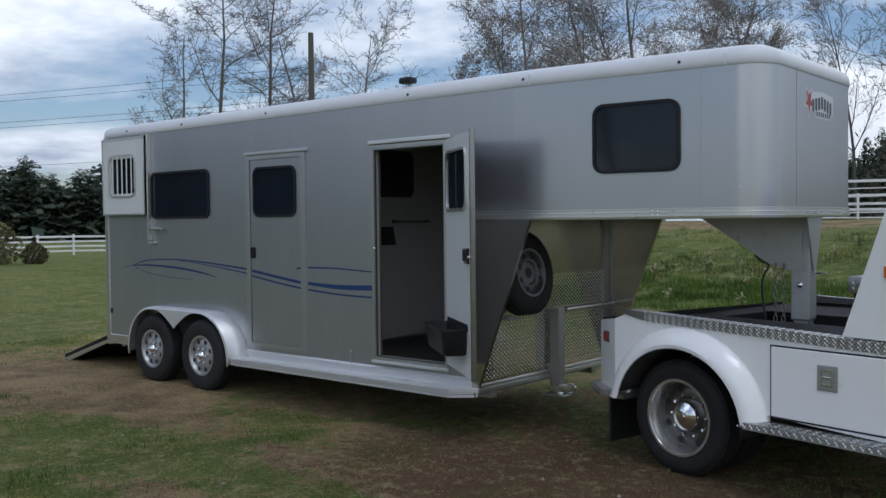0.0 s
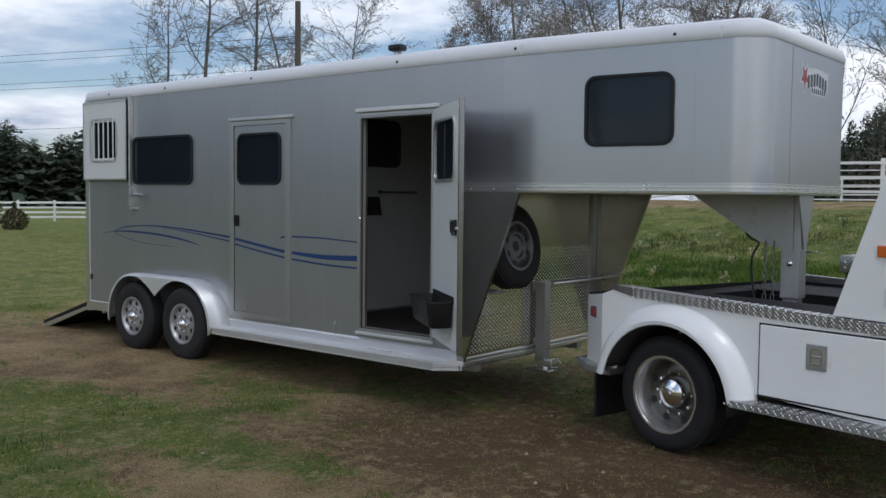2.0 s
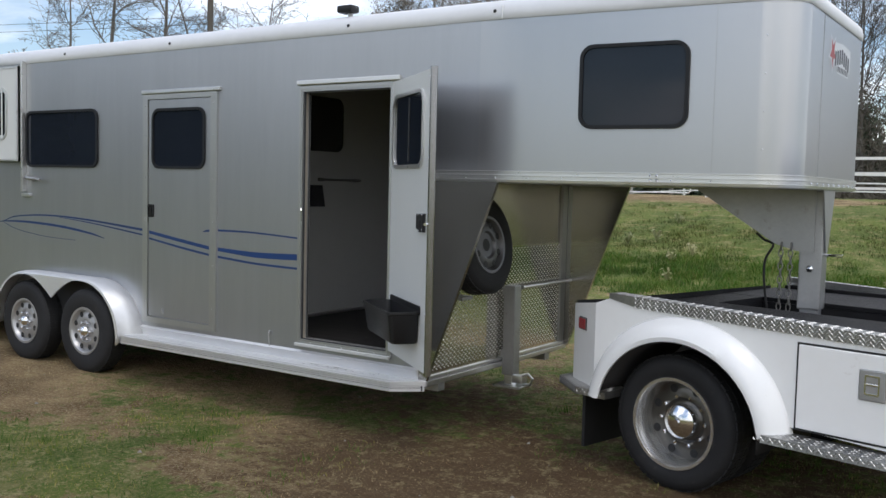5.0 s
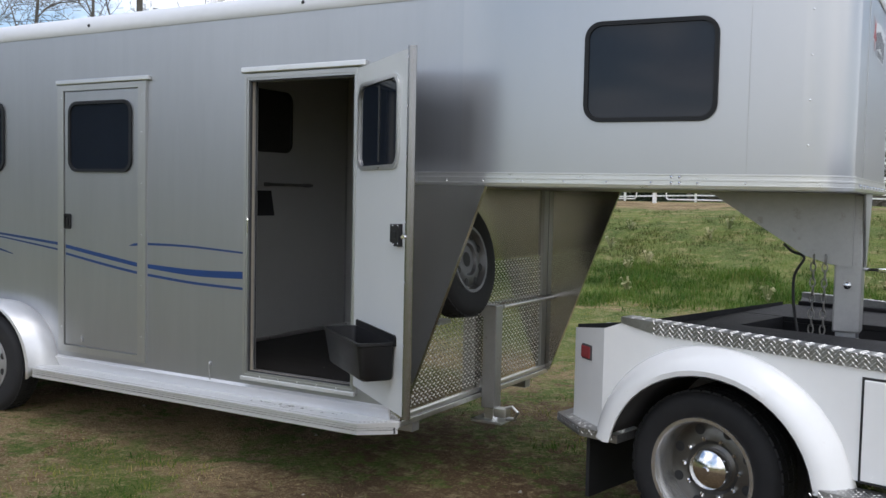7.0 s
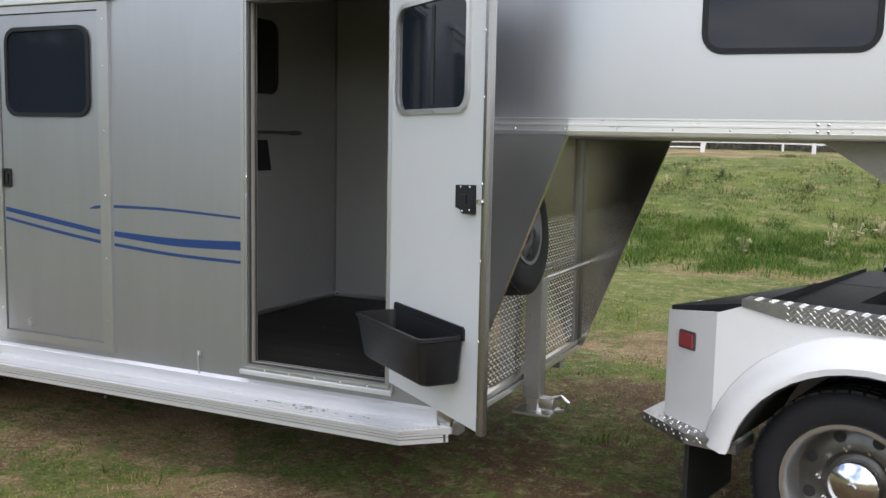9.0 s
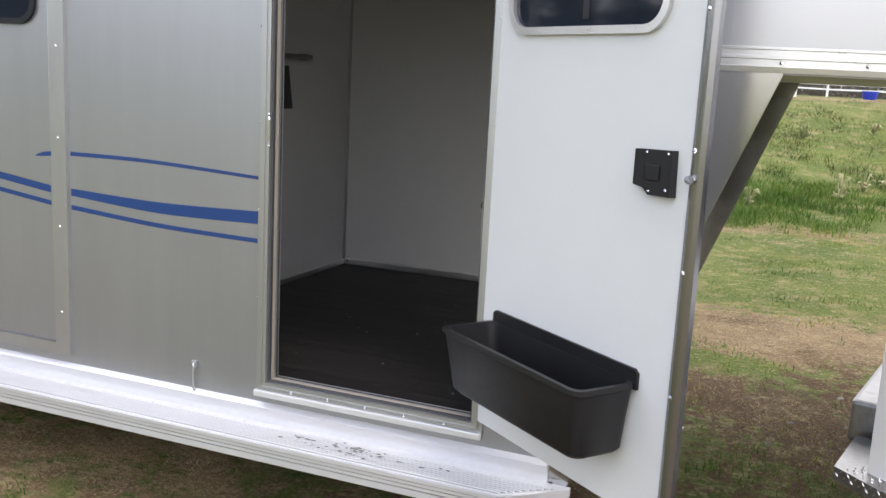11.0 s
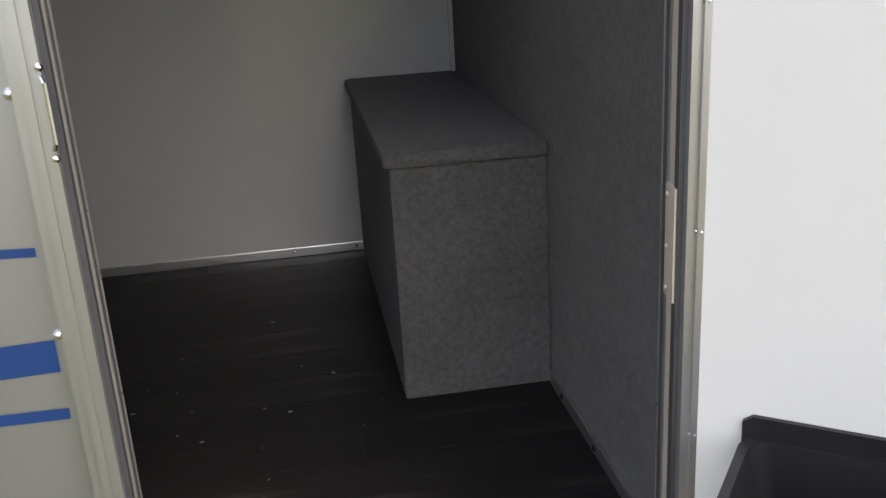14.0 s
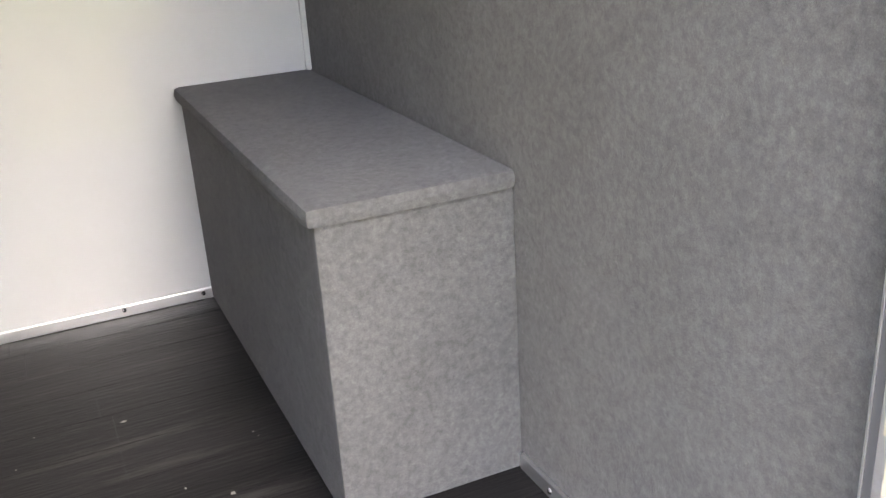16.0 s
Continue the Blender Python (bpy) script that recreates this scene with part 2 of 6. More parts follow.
DULL_STEEL = material("dull_steel", (0.23, 0.225, 0.21), rough=0.52, metal=0.6, spread=0.2, scale=14, bump=0.04, wear=0.2, wear_colour=(0.16, 0.11, 0.07))
STEEL = material("grey_steel", (0.42, 0.42, 0.42), rough=0.42, metal=0.7, spread=0.12, scale=10, bump=0.03, wear=0.12, wear_colour=(0.25, 0.22, 0.19))
BED = material("black_bedliner", (0.02, 0.02, 0.022), rough=0.7, spread=0.3, scale=20, bump=0.4, bump_scale=140, spec=0.15)
RED_LENS = material("red_lens", (0.30, 0.045, 0.05), rough=0.12, spread=0.1)
AMBER_LENS = material("amber_lens", (0.55, 0.12, 0.02), rough=0.12, spread=0.1)
FENCE_WHITE = material("white_fence_board", (0.78, 0.78, 0.75), rough=0.5, spread=0.08, scale=2, wear=0.1, wear_colour=(0.5, 0.47, 0.42))
BARK = material("grey_bark", (0.25, 0.23, 0.215), rough=0.9, spread=0.35, scale=3, bump=0.4, bump_scale=12, stretch=(1, 1, 0.3))
POLE = material("weathered_pole", (0.13, 0.115, 0.10), rough=0.9, spread=0.3, scale=3, stretch=(1, 1, 0.1))
BUD = material("brown_buds", (0.27, 0.235, 0.20), rough=0.8, spread=0.35, scale=6)
BARK_MID = material("brown_grey_bark", (0.175, 0.158, 0.142), rough=0.9, spread=0.3, scale=3, stretch=(1, 1, 0.3))
BARK_DARK = material("dark_bark", (0.135, 0.122, 0.110), rough=0.9, spread=0.3, scale=3, stretch=(1, 1, 0.3))
SHRUB = material("olive_shrub", (0.15, 0.14, 0.065), rough=0.85, spread=0.4, scale=4)
BRAMBLE = material("dark_bramble", (0.085, 0.074, 0.055), rough=0.9, spread=0.4, scale=2)
TUB = material("blue_tub", (0.02, 0.05, 0.45), rough=0.4, spread=0.1)
TEAL = material("teal_paint", (0.10, 0.30, 0.32), rough=0.5, spread=0.1)


# ---------------------------------------------------------------- mesh helpers
def part(name, bm, mat, parent=None, label="", smooth=False, kind=""):
    me = bpy.data.meshes.new(name)
    bm.normal_update()
    bm.to_mesh(me)
    bm.free()
    me.materials.append(mat)
    if smooth:
        for p in me.polygons:
            p.use_smooth = True
        me.set_sharp_from_angle(angle=radians(38))
    ob = new(name, me)
    if parent is not None:
        ob.parent = parent
    if label:
        ob["label"] = label
    if kind:
        ob["kind"] = kind
    return ob


def thing(name, label, category, group="", kind="", at=None):
    e = new(name, None)
    e.empty_display_size = 0.2
    if at is not None:
        e.matrix_world = at
    return tagged(e, label, category, group, kind)


def box(bm, x0, x1, y0, y1, z0, z1, bevel=0.0, m=None):
    r = bmesh.ops.create_cube(bm, size=1.0)
    vs = r["verts"]
    bmesh.ops.scale(bm, vec=(abs(x1 - x0), abs(y1 - y0), abs(z1 - z0)), verts=vs)
    bmesh.ops.translate(bm, vec=((x0 + x1) / 2, (y0 + y1) / 2, (z0 + z1) / 2), verts=vs)
    if bevel:
        es = list({e for v in vs for e in v.link_edges})
        g = bmesh.ops.bevel(bm, geom=es, offset=bevel, segments=2, affect="EDGES", profile=0.6)
        vs = list({v for f in g["faces"] for v in f.verts} | {v for v in vs if v.is_valid})
    if m is not None:
        bmesh.ops.transform(bm, matrix=m, verts=[v for v in vs if v.is_valid])
    return vs


def boxed(x0, x1, y0, y1, z0, z1, bevel=0.0, m=None):
    bm = bmesh.new()
    box(bm, x0, x1, y0, y1, z0, z1, bevel, m)
    return bm


def tube(bm, points, radius, sides=8, cap=True):
    """A round bar along points. radius: one number, or one a point."""
    rs = radius if isinstance(radius, (list, tuple)) else [radius] * len(points)
    ps = [Vector(p) for p in points]
    rings, side = [], None
    for i, p in enumerate(ps):
        d = (ps[min(i + 1, len(ps) - 1)] - ps[max(i - 1, 0)]).normalized()
        if side is None:
            side = d.orthogonal().normalized()
        side = (side - d * side.dot(d)).normalized()
        up = d.cross(side)
        rings.append([bm.verts.new(p + (side * math.cos(a) + up * math.sin(a)) * rs[i]) for a in [2 * math.pi * k / sides for k in range(sides)]])
    for a, b in zip(rings, rings[1:]):
        for k in range(sides):
            bm.faces.new((a[k], a[(k + 1) % sides], b[(k + 1) % sides], b[k]))
    if cap:
        bm.faces.new(rings[0][::-1])
        bm.faces.new(rings[-1])


def prism(bm, outline, axis, a, b, m=None):
    """An outline of 2-D points, extruded from a to b along an axis (the other two axes in x, y, z order)."""
    def place(p, h):
        q = list(p)
        q.insert("xyz".index(axis), h)
        return q
    lo = [bm.verts.new(place(p, a)) for p in outline]
    hi = [bm.verts.new(place(p, b)) for p in outline]
    n = len(outline)
    fs = [bm.faces.new(lo), bm.faces.new(hi)]
    for i in range(n):
        fs.append(bm.faces.new((lo[i], lo[(i + 1) % n], hi[(i + 1) % n], hi[i])))
    bmesh.ops.recalc_face_normals(bm, faces=fs)
    if m is not None:
        bmesh.ops.transform(bm, matrix=m, verts=lo + hi)
    return lo + hi


def round_rect(x0, x1, z0, z1, r, n=6):
    out = []
    for cx, cz, a0 in ((x1 - r, z1 - r, 0), (x0 + r, z1 - r, 90), (x0 + r, z0 + r, 180), (x1 - r, z0 + r, 270)):
        for k in range(n + 1):
            a = radians(a0 + 90 * k / n)
            out.append((cx + r * math.cos(a), cz + r * math.sin(a)))
    return out


def ring(bm, outer, inner, axis, a, b, m=None):
    """A frame between two outlines of equal count, extruded along an axis."""
    def place(p, h):
        q = list(p)
        q.insert("xyz".index(axis), h)
        return q
    vs = [[bm.verts.new(place(p, h)) for p in o] for o, h in ((outer, a), (inner, a), (inner, b), (outer, b))]
    n, fs = len(outer), []
    for i in range(n):
        j = (i + 1) % n
        for k in range(4):
            p, q = vs[k], vs[(k + 1) % 4]
            fs.append(bm.faces.new((p[i], p[j], q[j], q[i])))
    bmesh.ops.recalc_face_normals(bm, faces=fs)
    if m is not None:
        bmesh.ops.transform(bm, matrix=m, verts=[v for o in vs for v in o])


def wall_y(bm, x0, x1, z0, z1, y0, y1, holes=()):
    """A wall in the x-z plane, between y0 and y1, with rectangular holes (x0, x1, z0, z1) through it."""
    xs = sorted({x0, x1, *[h[0] for h in holes], *[h[1] for h in holes]})
    zs = sorted({z0, z1, *[h[2] for h in holes], *[h[3] for h in holes]})
    xs, zs = [x for x in xs if x0 <= x <= x1], [z for z in zs if z0 <= z <= z1]
    def solid(i, k):
        if not (0 <= i < len(xs) - 1 and 0 <= k < len(zs) - 1):
            return False
        cx, cz = (xs[i] + xs[i + 1]) / 2, (zs[k] + zs[k + 1]) / 2
        return not any(h[0] < cx < h[1] and h[2] < cz < h[3] for h in holes)
    grid = {}
    def v(i, k, s):
        if (i, k, s) not in grid:
            grid[i, k, s] = bm.verts.new((xs[i], (y0, y1)[s], zs[k]))
        return grid[i, k, s]
    fs = []
    for i in range(len(xs) - 1):
        for k in range(len(zs) - 1):
            if not solid(i, k):
                continue
            for s in (0, 1):
                fs.append(bm.faces.new((v(i, k, s), v(i + 1, k, s), v(i + 1, k + 1, s), v(i, k + 1, s))))
            for di, dk, a, b in ((-1, 0, (0, 0), (0, 1)), (1, 0, (1, 0), (1, 1)), (0, -1, (0, 0), (1, 0)), (0, 1, (0, 1), (1, 1))):
                if not solid(i + di, k + dk):
                    p, q = (i + a[0], k + a[1]), (i + b[0], k + b[1])
                    fs.append(bm.faces.new((v(*p, 0), v(*q, 0), v(*q, 1), v(*p, 1))))
    bmesh.ops.recalc_face_normals(bm, faces=fs)


def stud(bm, x, y, z, r, normal=(0, -1, 0)):
    """A domed rivet head."""
    n = Vector(normal).normalized()
    s = n.orthogonal().normalized()
    u = n.cross(s)
    c = Vector((x, y, z))
    rim = [bm.verts.new(c + (s * math.cos(a) + u * math.sin(a)) * r) for a in [math.pi * k / 3 for k in range(6)]]
    mid = [bm.verts.new(c + n * r * 0.5 + (s * math.cos(a) + u * math.sin(a)) * r * 0.65) for a in [math.pi * k / 3 for k in range(6)]]
    top = bm.verts.new(c + n * r * 0.75)
    for k in range(6):
        j = (k + 1) % 6
        bm.faces.new((rim[k], rim[j], mid[j], mid[k]))
        bm.faces.new((mid[k], mid[j], top))


def lathe(bm, profile, sides=32, axis="y", m=None):
    """A turned body: (radius, height) points round an axis."""
    rings = []
    for r, h in profile:
        row = []
        for k in range(sides):
            a = 2 * math.pi * k / sides
            c, s = r * math.cos(a), r * math.sin(a)
            row.append(bm.verts.new((c, h, s) if axis == "y" else (h, c, s) if axis == "x" else (c, s, h)))
        rings.append(row)
    fs = []
    for a, b in zip(rings, rings[1:]):
        for k in range(sides):
            fs.append(bm.faces.new((a[k], a[(k + 1) % sides], b[(k + 1) % sides], b[k])))
    bmesh.ops.recalc_face_normals(bm, faces=fs)
    if m is not None:
        bmesh.ops.transform(bm, matrix=m, verts=[v for r in rings for v in r])


# ---------------------------------------------------------------- ground
GROUND_Z = 0.03


def smooth(a, b, x):
    t = min(1.0, max(0.0, (x - a) / (b - a)))
    return t * t * (3 - 2 * t)


def ground_height(x, y):
    """Flat grass under the trailer; behind it a bank rises to the paddock fence."""
    bank = 1.62 * smooth(9.3, 24.0, y) * smooth(-34.0, -10.0, x)
    lumps = 0.05 * noise.noise((x * 0.5, y * 0.5, 3.1)) * smooth(6, 12, y) + 0.25 * noise.noise((x * 0.16, y * 0.16, 7.7)) * smooth(10, 16, y) * smooth(26, 20, y) * smooth(-34, -10, x)
    rise = 0.045 * smooth(-0.8, -2.4, x) * smooth(60, 20, abs(x))
    return GROUND_Z + rise + bank + lumps + 0.012 * noise.noise((x * 1.3, y * 1.3, 0.4))


def ground_material():
    m = bpy.data.materials.new("rough_grass_and_soil")
    nt = nodes_of(m)
    out = nd(nt, "ShaderNodeOutputMaterial")
    bs = nd(nt, "ShaderNodeBsdfPrincipled", Roughness=0.95)
    bs.inputs["Specular IOR Level"].default_value = 0.15
    nt.links.new(bs.outputs[0], out.inputs["Surface"])
    coord = nd(nt, "ShaderNodeTexCoord")
    def tex(scale, detail=6.0, rough=0.6):
        n = nd(nt, "ShaderNodeTexNoise", Scale=scale, Detail=detail, Roughness=rough)
        nt.links.new(coord.outputs["Object"], n.inputs["Vector"])
        return n
    def mix(fac, a, b, blend="MIX"):
        n = nd(nt, "ShaderNodeMix", data_type="RGBA", blend_type=blend)
        for sock, v in (("Factor", fac), ("A", a), ("B", b)):
            if isinstance(v, (float, int)):
                n.inputs[sock].default_value = v
            elif isinstance(v, tuple):
                n.inputs[sock].default_value = (*v, 1)
            else:
                nt.links.new(v, n.inputs[sock])
        return n.outputs["Result"]
    grass = mix(ramp(nt, [(0.35, (0, 0, 0)), (0.65, (1, 1, 1))], tex(0.9).outputs["Fac"]).outputs[0], GRASS_A, GRASS_B)
    grass = mix(ramp(nt, [(0.50, (0, 0, 0)), (0.66, (0.75, 0.75, 0.75))], tex(2.6, 7, 0.7).outputs["Fac"]).outputs[0], grass, GRASS_C)
    grass = mix(ramp(nt, [(0.42, (0, 0, 0)), (0.72, (0.5, 0.5, 0.5))], tex(34, 5).outputs["Fac"]).outputs[0], grass, GRASS_C)
    soil = mix(ramp(nt, [(0.40, (0, 0, 0)), (0.60, (1, 1, 1))], tex(1.1).outputs["Fac"]).outputs[0], SOIL_A, SOIL_B)
    soil = mix(ramp(nt, [(0.5, (0, 0, 0)), (0.72, (1, 1, 1))], tex(60, 4).outputs["Fac"]).outputs[0], soil, SOIL_C)
    att = nd(nt, "ShaderNodeAttribute", attribute_name="bare")
    # bare patches: where the ground is worn, broken up by noise at two scales
    n1, n2 = tex(0.9, 8.0, 0.72), tex(9.0, 5.0, 0.7)
    s1 = nd(nt, "ShaderNodeMath", operation="MULTIPLY_ADD")
    nt.links.new(n1.outputs["Fac"], s1.inputs[0])
    s1.inputs[1].default_value, s1.inputs[2].default_value = 1.5, -0.75
    s2 = nd(nt, "ShaderNodeMath", operation="MULTIPLY_ADD")
    nt.links.new(n2.outputs["Fac"], s2.inputs[0])
    s2.inputs[1].default_value, s2.inputs[2].default_value = 1.15, -0.575
    add = nd(nt, "ShaderNodeMath", operation="ADD")
    nt.links.new(s1.outputs[0], add.inputs[0])
    nt.links.new(s2.outputs[0], add.inputs[1])
    add2 = nd(nt, "ShaderNodeMath", operation="ADD")
    nt.links.new(add.outputs[0], add2.inputs[0])
    nt.links.new(att.outputs["Fac"], add2.inputs[1])
    bare = ramp(nt, [(0.40, (0, 0, 0)), (0.56, (1, 1, 1))], add2.outputs[0])
    # damp, trodden earth and painted truck shade round the hitch, torn at its edge
    dark_att = nd(nt, "ShaderNodeAttribute", attribute_name="damp_shade")
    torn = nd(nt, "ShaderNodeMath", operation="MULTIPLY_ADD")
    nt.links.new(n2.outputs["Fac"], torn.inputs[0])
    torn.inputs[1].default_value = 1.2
    nt.links.new(dark_att.outputs["Fac"], torn.inputs[2])
    damp_shade = ramp(nt, [(0.75, (0, 0, 0)), (1.65, (0.8, 0.8, 0.8))], torn.outputs[0])
    soil = mix(damp_shade.outputs[0], soil, (0.088, 0.052, 0.027))
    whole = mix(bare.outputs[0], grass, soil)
    # dead straw and chaff in flecks, thick in some places, and dark crumbs of earth
    place = ramp(nt, [(0.40, (0.12, 0.12, 0.12)), (0.62, (1, 1, 1))], tex(2.2, 5, 0.7).outputs["Fac"])
    fleck = ramp(nt, [(0.56, (0, 0, 0)), (0.66, (0.8, 0.8, 0.8))], tex(48, 3, 0.75).outputs["Fac"])
    lush = nd(nt, "ShaderNodeAttribute", attribute_name="lush")
    thin = ramp(nt, [(0.0, (1, 1, 1)), (1.0, (0.2, 0.2, 0.2))], lush.outputs["Fac"]).outputs[0]
    flecks = mix(1.0, mix(1.0, fleck.outputs[0], place.outputs[0], "MULTIPLY"), thin, "MULTIPLY")
    whole = mix(flecks, whole, STRAW_DRY)
    crumb = ramp(nt, [(0.32, (0.50, 0.48, 0.43)), (0.43, (1.08, 1.08, 1.08))], tex(21, 5, 0.75).outputs["Fac"])
    mottle = ramp(nt, [(0.53, (0, 0, 0)), (0.64, (0.62, 0.62, 0.62))], tex(8.5, 8, 0.82).outputs["Fac"])
    whole = mix(mix(1.0, mottle.outputs[0], thin, "MULTIPLY"), whole, STRAW_DRY)
    whole = mix(1.0, whole, crumb.outputs[0], "MULTIPLY")
    nt.links.new(whole, bs.inputs["Base Color"])
    bp = nd(nt, "ShaderNodeBump", Strength=1.0, Distance=0.06)
    nt.links.new(tex(17, 8, 0.75).outputs["Fac"], bp.inputs["Height"])
    nt.links.new(bp.outputs[0], bs.inputs["Normal"])
    return m


GRASS_A, GRASS_B, GRASS_C = (0.054, 0.100, 0.015), (0.115, 0.155, 0.028), (0.28, 0.232, 0.11)
STRAW_DRY = (0.41, 0.34, 0.18)
SOIL_A, SOIL_B, SOIL_C = (0.135, 0.086, 0.042), (0.285, 0.200, 0.105), (0.43, 0.345, 0.215)


PATCHES = ((-0.7, -1.85, 1.6, 0.45, -0.42), (0.6, -3.2, 1.6, 0.35, -0.40), (-0.3, -0.75, 0.6, 0.22, -0.30), (1.5, -1.8, 0.35, 0.2, -0.35), (0.3, -2.6, 1.1, 0.22, 0.30), (0.25, -1.4, 0.5, 0.2, 0.25),
           (-2.3, -1.1, 1.4, 0.4, 0.25), (2.0, 4.2, 1.3, 0.6, 0.50), (1.4, 3.3, 0.5, 0.3, -0.35), (0.2, 5.6, 1.6, 0.5, -0.20), (3.0, 6.6, 1.2, 0.5, 0.25), (-1.0, 7.4, 1.5, 0.5, 0.22), (0.6, 9.3, 2.2, 0.35, 0.25), (2.4, -0.6, 1.5, 0.9, 0.35), (1.9, 2.4, 0.9, 0.5, 0.2))


def bare_at(x, y):
    """How worn the ground is: 1 on the track by the trailer, 0 on meadow."""
    near = 0.50 * smooth(-10.0, -6.0, x) * smooth(8.0, 3.5, y) * smooth(-16.0, -8.0, y)
    near -= 0.06 * smooth(2.4, 4.0, y)
    track = 0.50 * math.exp(-((x + 4.3) / 2.2) ** 2 - ((y + 1.0) / 1.1) ** 2) + 0.26 * math.exp(-((x - 2.6) / 2.2) ** 2 - ((y + 1.9) / 1.0) ** 2)
    lawn = -0.22 * math.exp(-((x + 1.2) / 2.4) ** 2 - ((y + 2.6) / 0.9) ** 2)
    strip = 0.50 * math.exp(-((y - 9.9) / 1.0) ** 2) * smooth(-14, -6, x)
    top = (0.30 * smooth(16.5, 20.0, y) + 0.45 * smooth(20.8, 23.0, y)) * smooth(34, 27, y) * smooth(-30, -14, x)
    near += lawn
    # green and worn patches beside the trailer and behind it
    for px, py, rx, ry, w in PATCHES:
        near += w * math.exp(-((x - px) / rx) ** 2 - ((y - py) / ry) ** 2)
    return min(1.0, near + track + strip + top)


def build_ground():
    def steps(lo, hi, fine_lo, fine_hi, fine):
        out, v = [], fine_lo
        while v <= fine_hi + 1e-6:
            out.append(v)
            v += fine
        d, v = fine, fine_hi
        while v < hi:
            d *= 1.32
            v = min(hi, v + d)
            out.append(v)
        d, v = fine, fine_lo
        while v > lo:
            d *= 1.32
            v = max(lo, v - d)
            out.insert(0, v)
        return out
    xs, ys = steps(-900, 900, -12, 10, 0.22), steps(-900, 900, -7, 26, 0.22)
    verts = [(x, y, ground_height(x, y)) for x in xs for y in ys]
    n = len(ys)
    faces = [(i * n + k, (i + 1) * n + k, (i + 1) * n + k + 1, i * n + k + 1) for i in range(len(xs) - 1) for k in range(n - 1)]
    me = bpy.data.meshes.new("ground")
    me.from_pydata(verts, [], faces)
    a = me.attributes.new("bare", "FLOAT", "POINT")
    a.data.foreach_set("value", [bare_at(v[0], v[1]) for v in verts])
    # the second blob is truck and trailer shade put into the soil colour
    a = me.attributes.new("damp_shade", "FLOAT", "POINT")
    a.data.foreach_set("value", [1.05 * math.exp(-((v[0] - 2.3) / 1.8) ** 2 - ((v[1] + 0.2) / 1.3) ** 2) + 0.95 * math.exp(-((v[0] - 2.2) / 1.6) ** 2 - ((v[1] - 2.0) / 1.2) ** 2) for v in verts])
    a = me.attributes.new("lush", "FLOAT", "POINT")
    a.data.foreach_set("value", [smooth(9.6, 11.2, v[1]) * smooth(22.0, 18.0, v[1]) for v in verts])
    for p in me.polygons:
        p.use_smooth = True
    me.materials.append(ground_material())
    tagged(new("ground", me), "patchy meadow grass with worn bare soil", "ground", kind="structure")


build_ground()

# ---------------------------------------------------------------- the horse trailer
REAR, WALL_END, NOSE_X, WIDTH = -4.5, 1.12, 3.505, 2.18
KINK_X, TAPER = 1.715, 0.10      # ahead of the kink the neck narrows
LOW, NECK_Z, RAIL_Z = 0.43, 1.835, 2.862
FLOOR_Z = 0.60
trailer = thing("horse_trailer", "brushed silver gooseneck horse trailer with blue swoosh stripes", "horse trailer")


def side_y(x):
    """The near side wall's y at x."""
    return TAPER * max(0.0, x - KINK_X)


def plan_outline(inset, r=0.24, rear=REAR):
    """The trailer's outline from above, from the near rear corner round the tapered nose to the far rear corner."""
    r = max(0.04, r - inset)
    lean = math.degrees(math.atan(TAPER))
    cx = NOSE_X - inset - r
    cy = inset + TAPER * (cx - KINK_X) + r / math.cos(radians(lean))
    pts = [(rear, inset), (KINK_X, inset)]
    for k in range(25):
        a = radians(-90 + lean + (90 - lean) * k / 24)
        pts.append((cx + r * math.cos(a), cy + r * math.sin(a)))
    return pts + [(x, WIDTH - y) for x, y in reversed(pts)]


def band(bm, start_x, profile):
    """A strip round the nose, both of whose ends stop at start_x. profile: (outward, height) points of its face."""
    base = plan_outline(0.0, rear=start_x)
    rows = []
    for off, z in profile:
        pts = plan_outline(-off, rear=start_x)
        rows.append([bm.verts.new((x, y, z)) for x, y in pts])
    for a, b in zip(rows, rows[1:]):
        for i in range(len(base) - 1):
            bm.faces.new((a[i], a[i + 1], b[i + 1], b[i]))
    bmesh.ops.recalc_face_normals(bm, faces=bm.faces[:])


DOOR_HOLE = (0.036, 0.844, 0.60, 2.475)
WINDOWS = {"rear": (-3.52, -2.42, 1.875, 2.40), "groom": (-1.665, -1.015, 1.875, 2.375), "neck": (0.530, 1.197, 2.150, 2.657)}


NECK = Matrix.Translation((KINK_X, 0, 0)) @ Matrix.Rotation(math.atan(TAPER), 4, "Z")


def inset_rect(w, d):
    return (w[0] + d, w[1] - d, w[2] + d, w[3] - d)


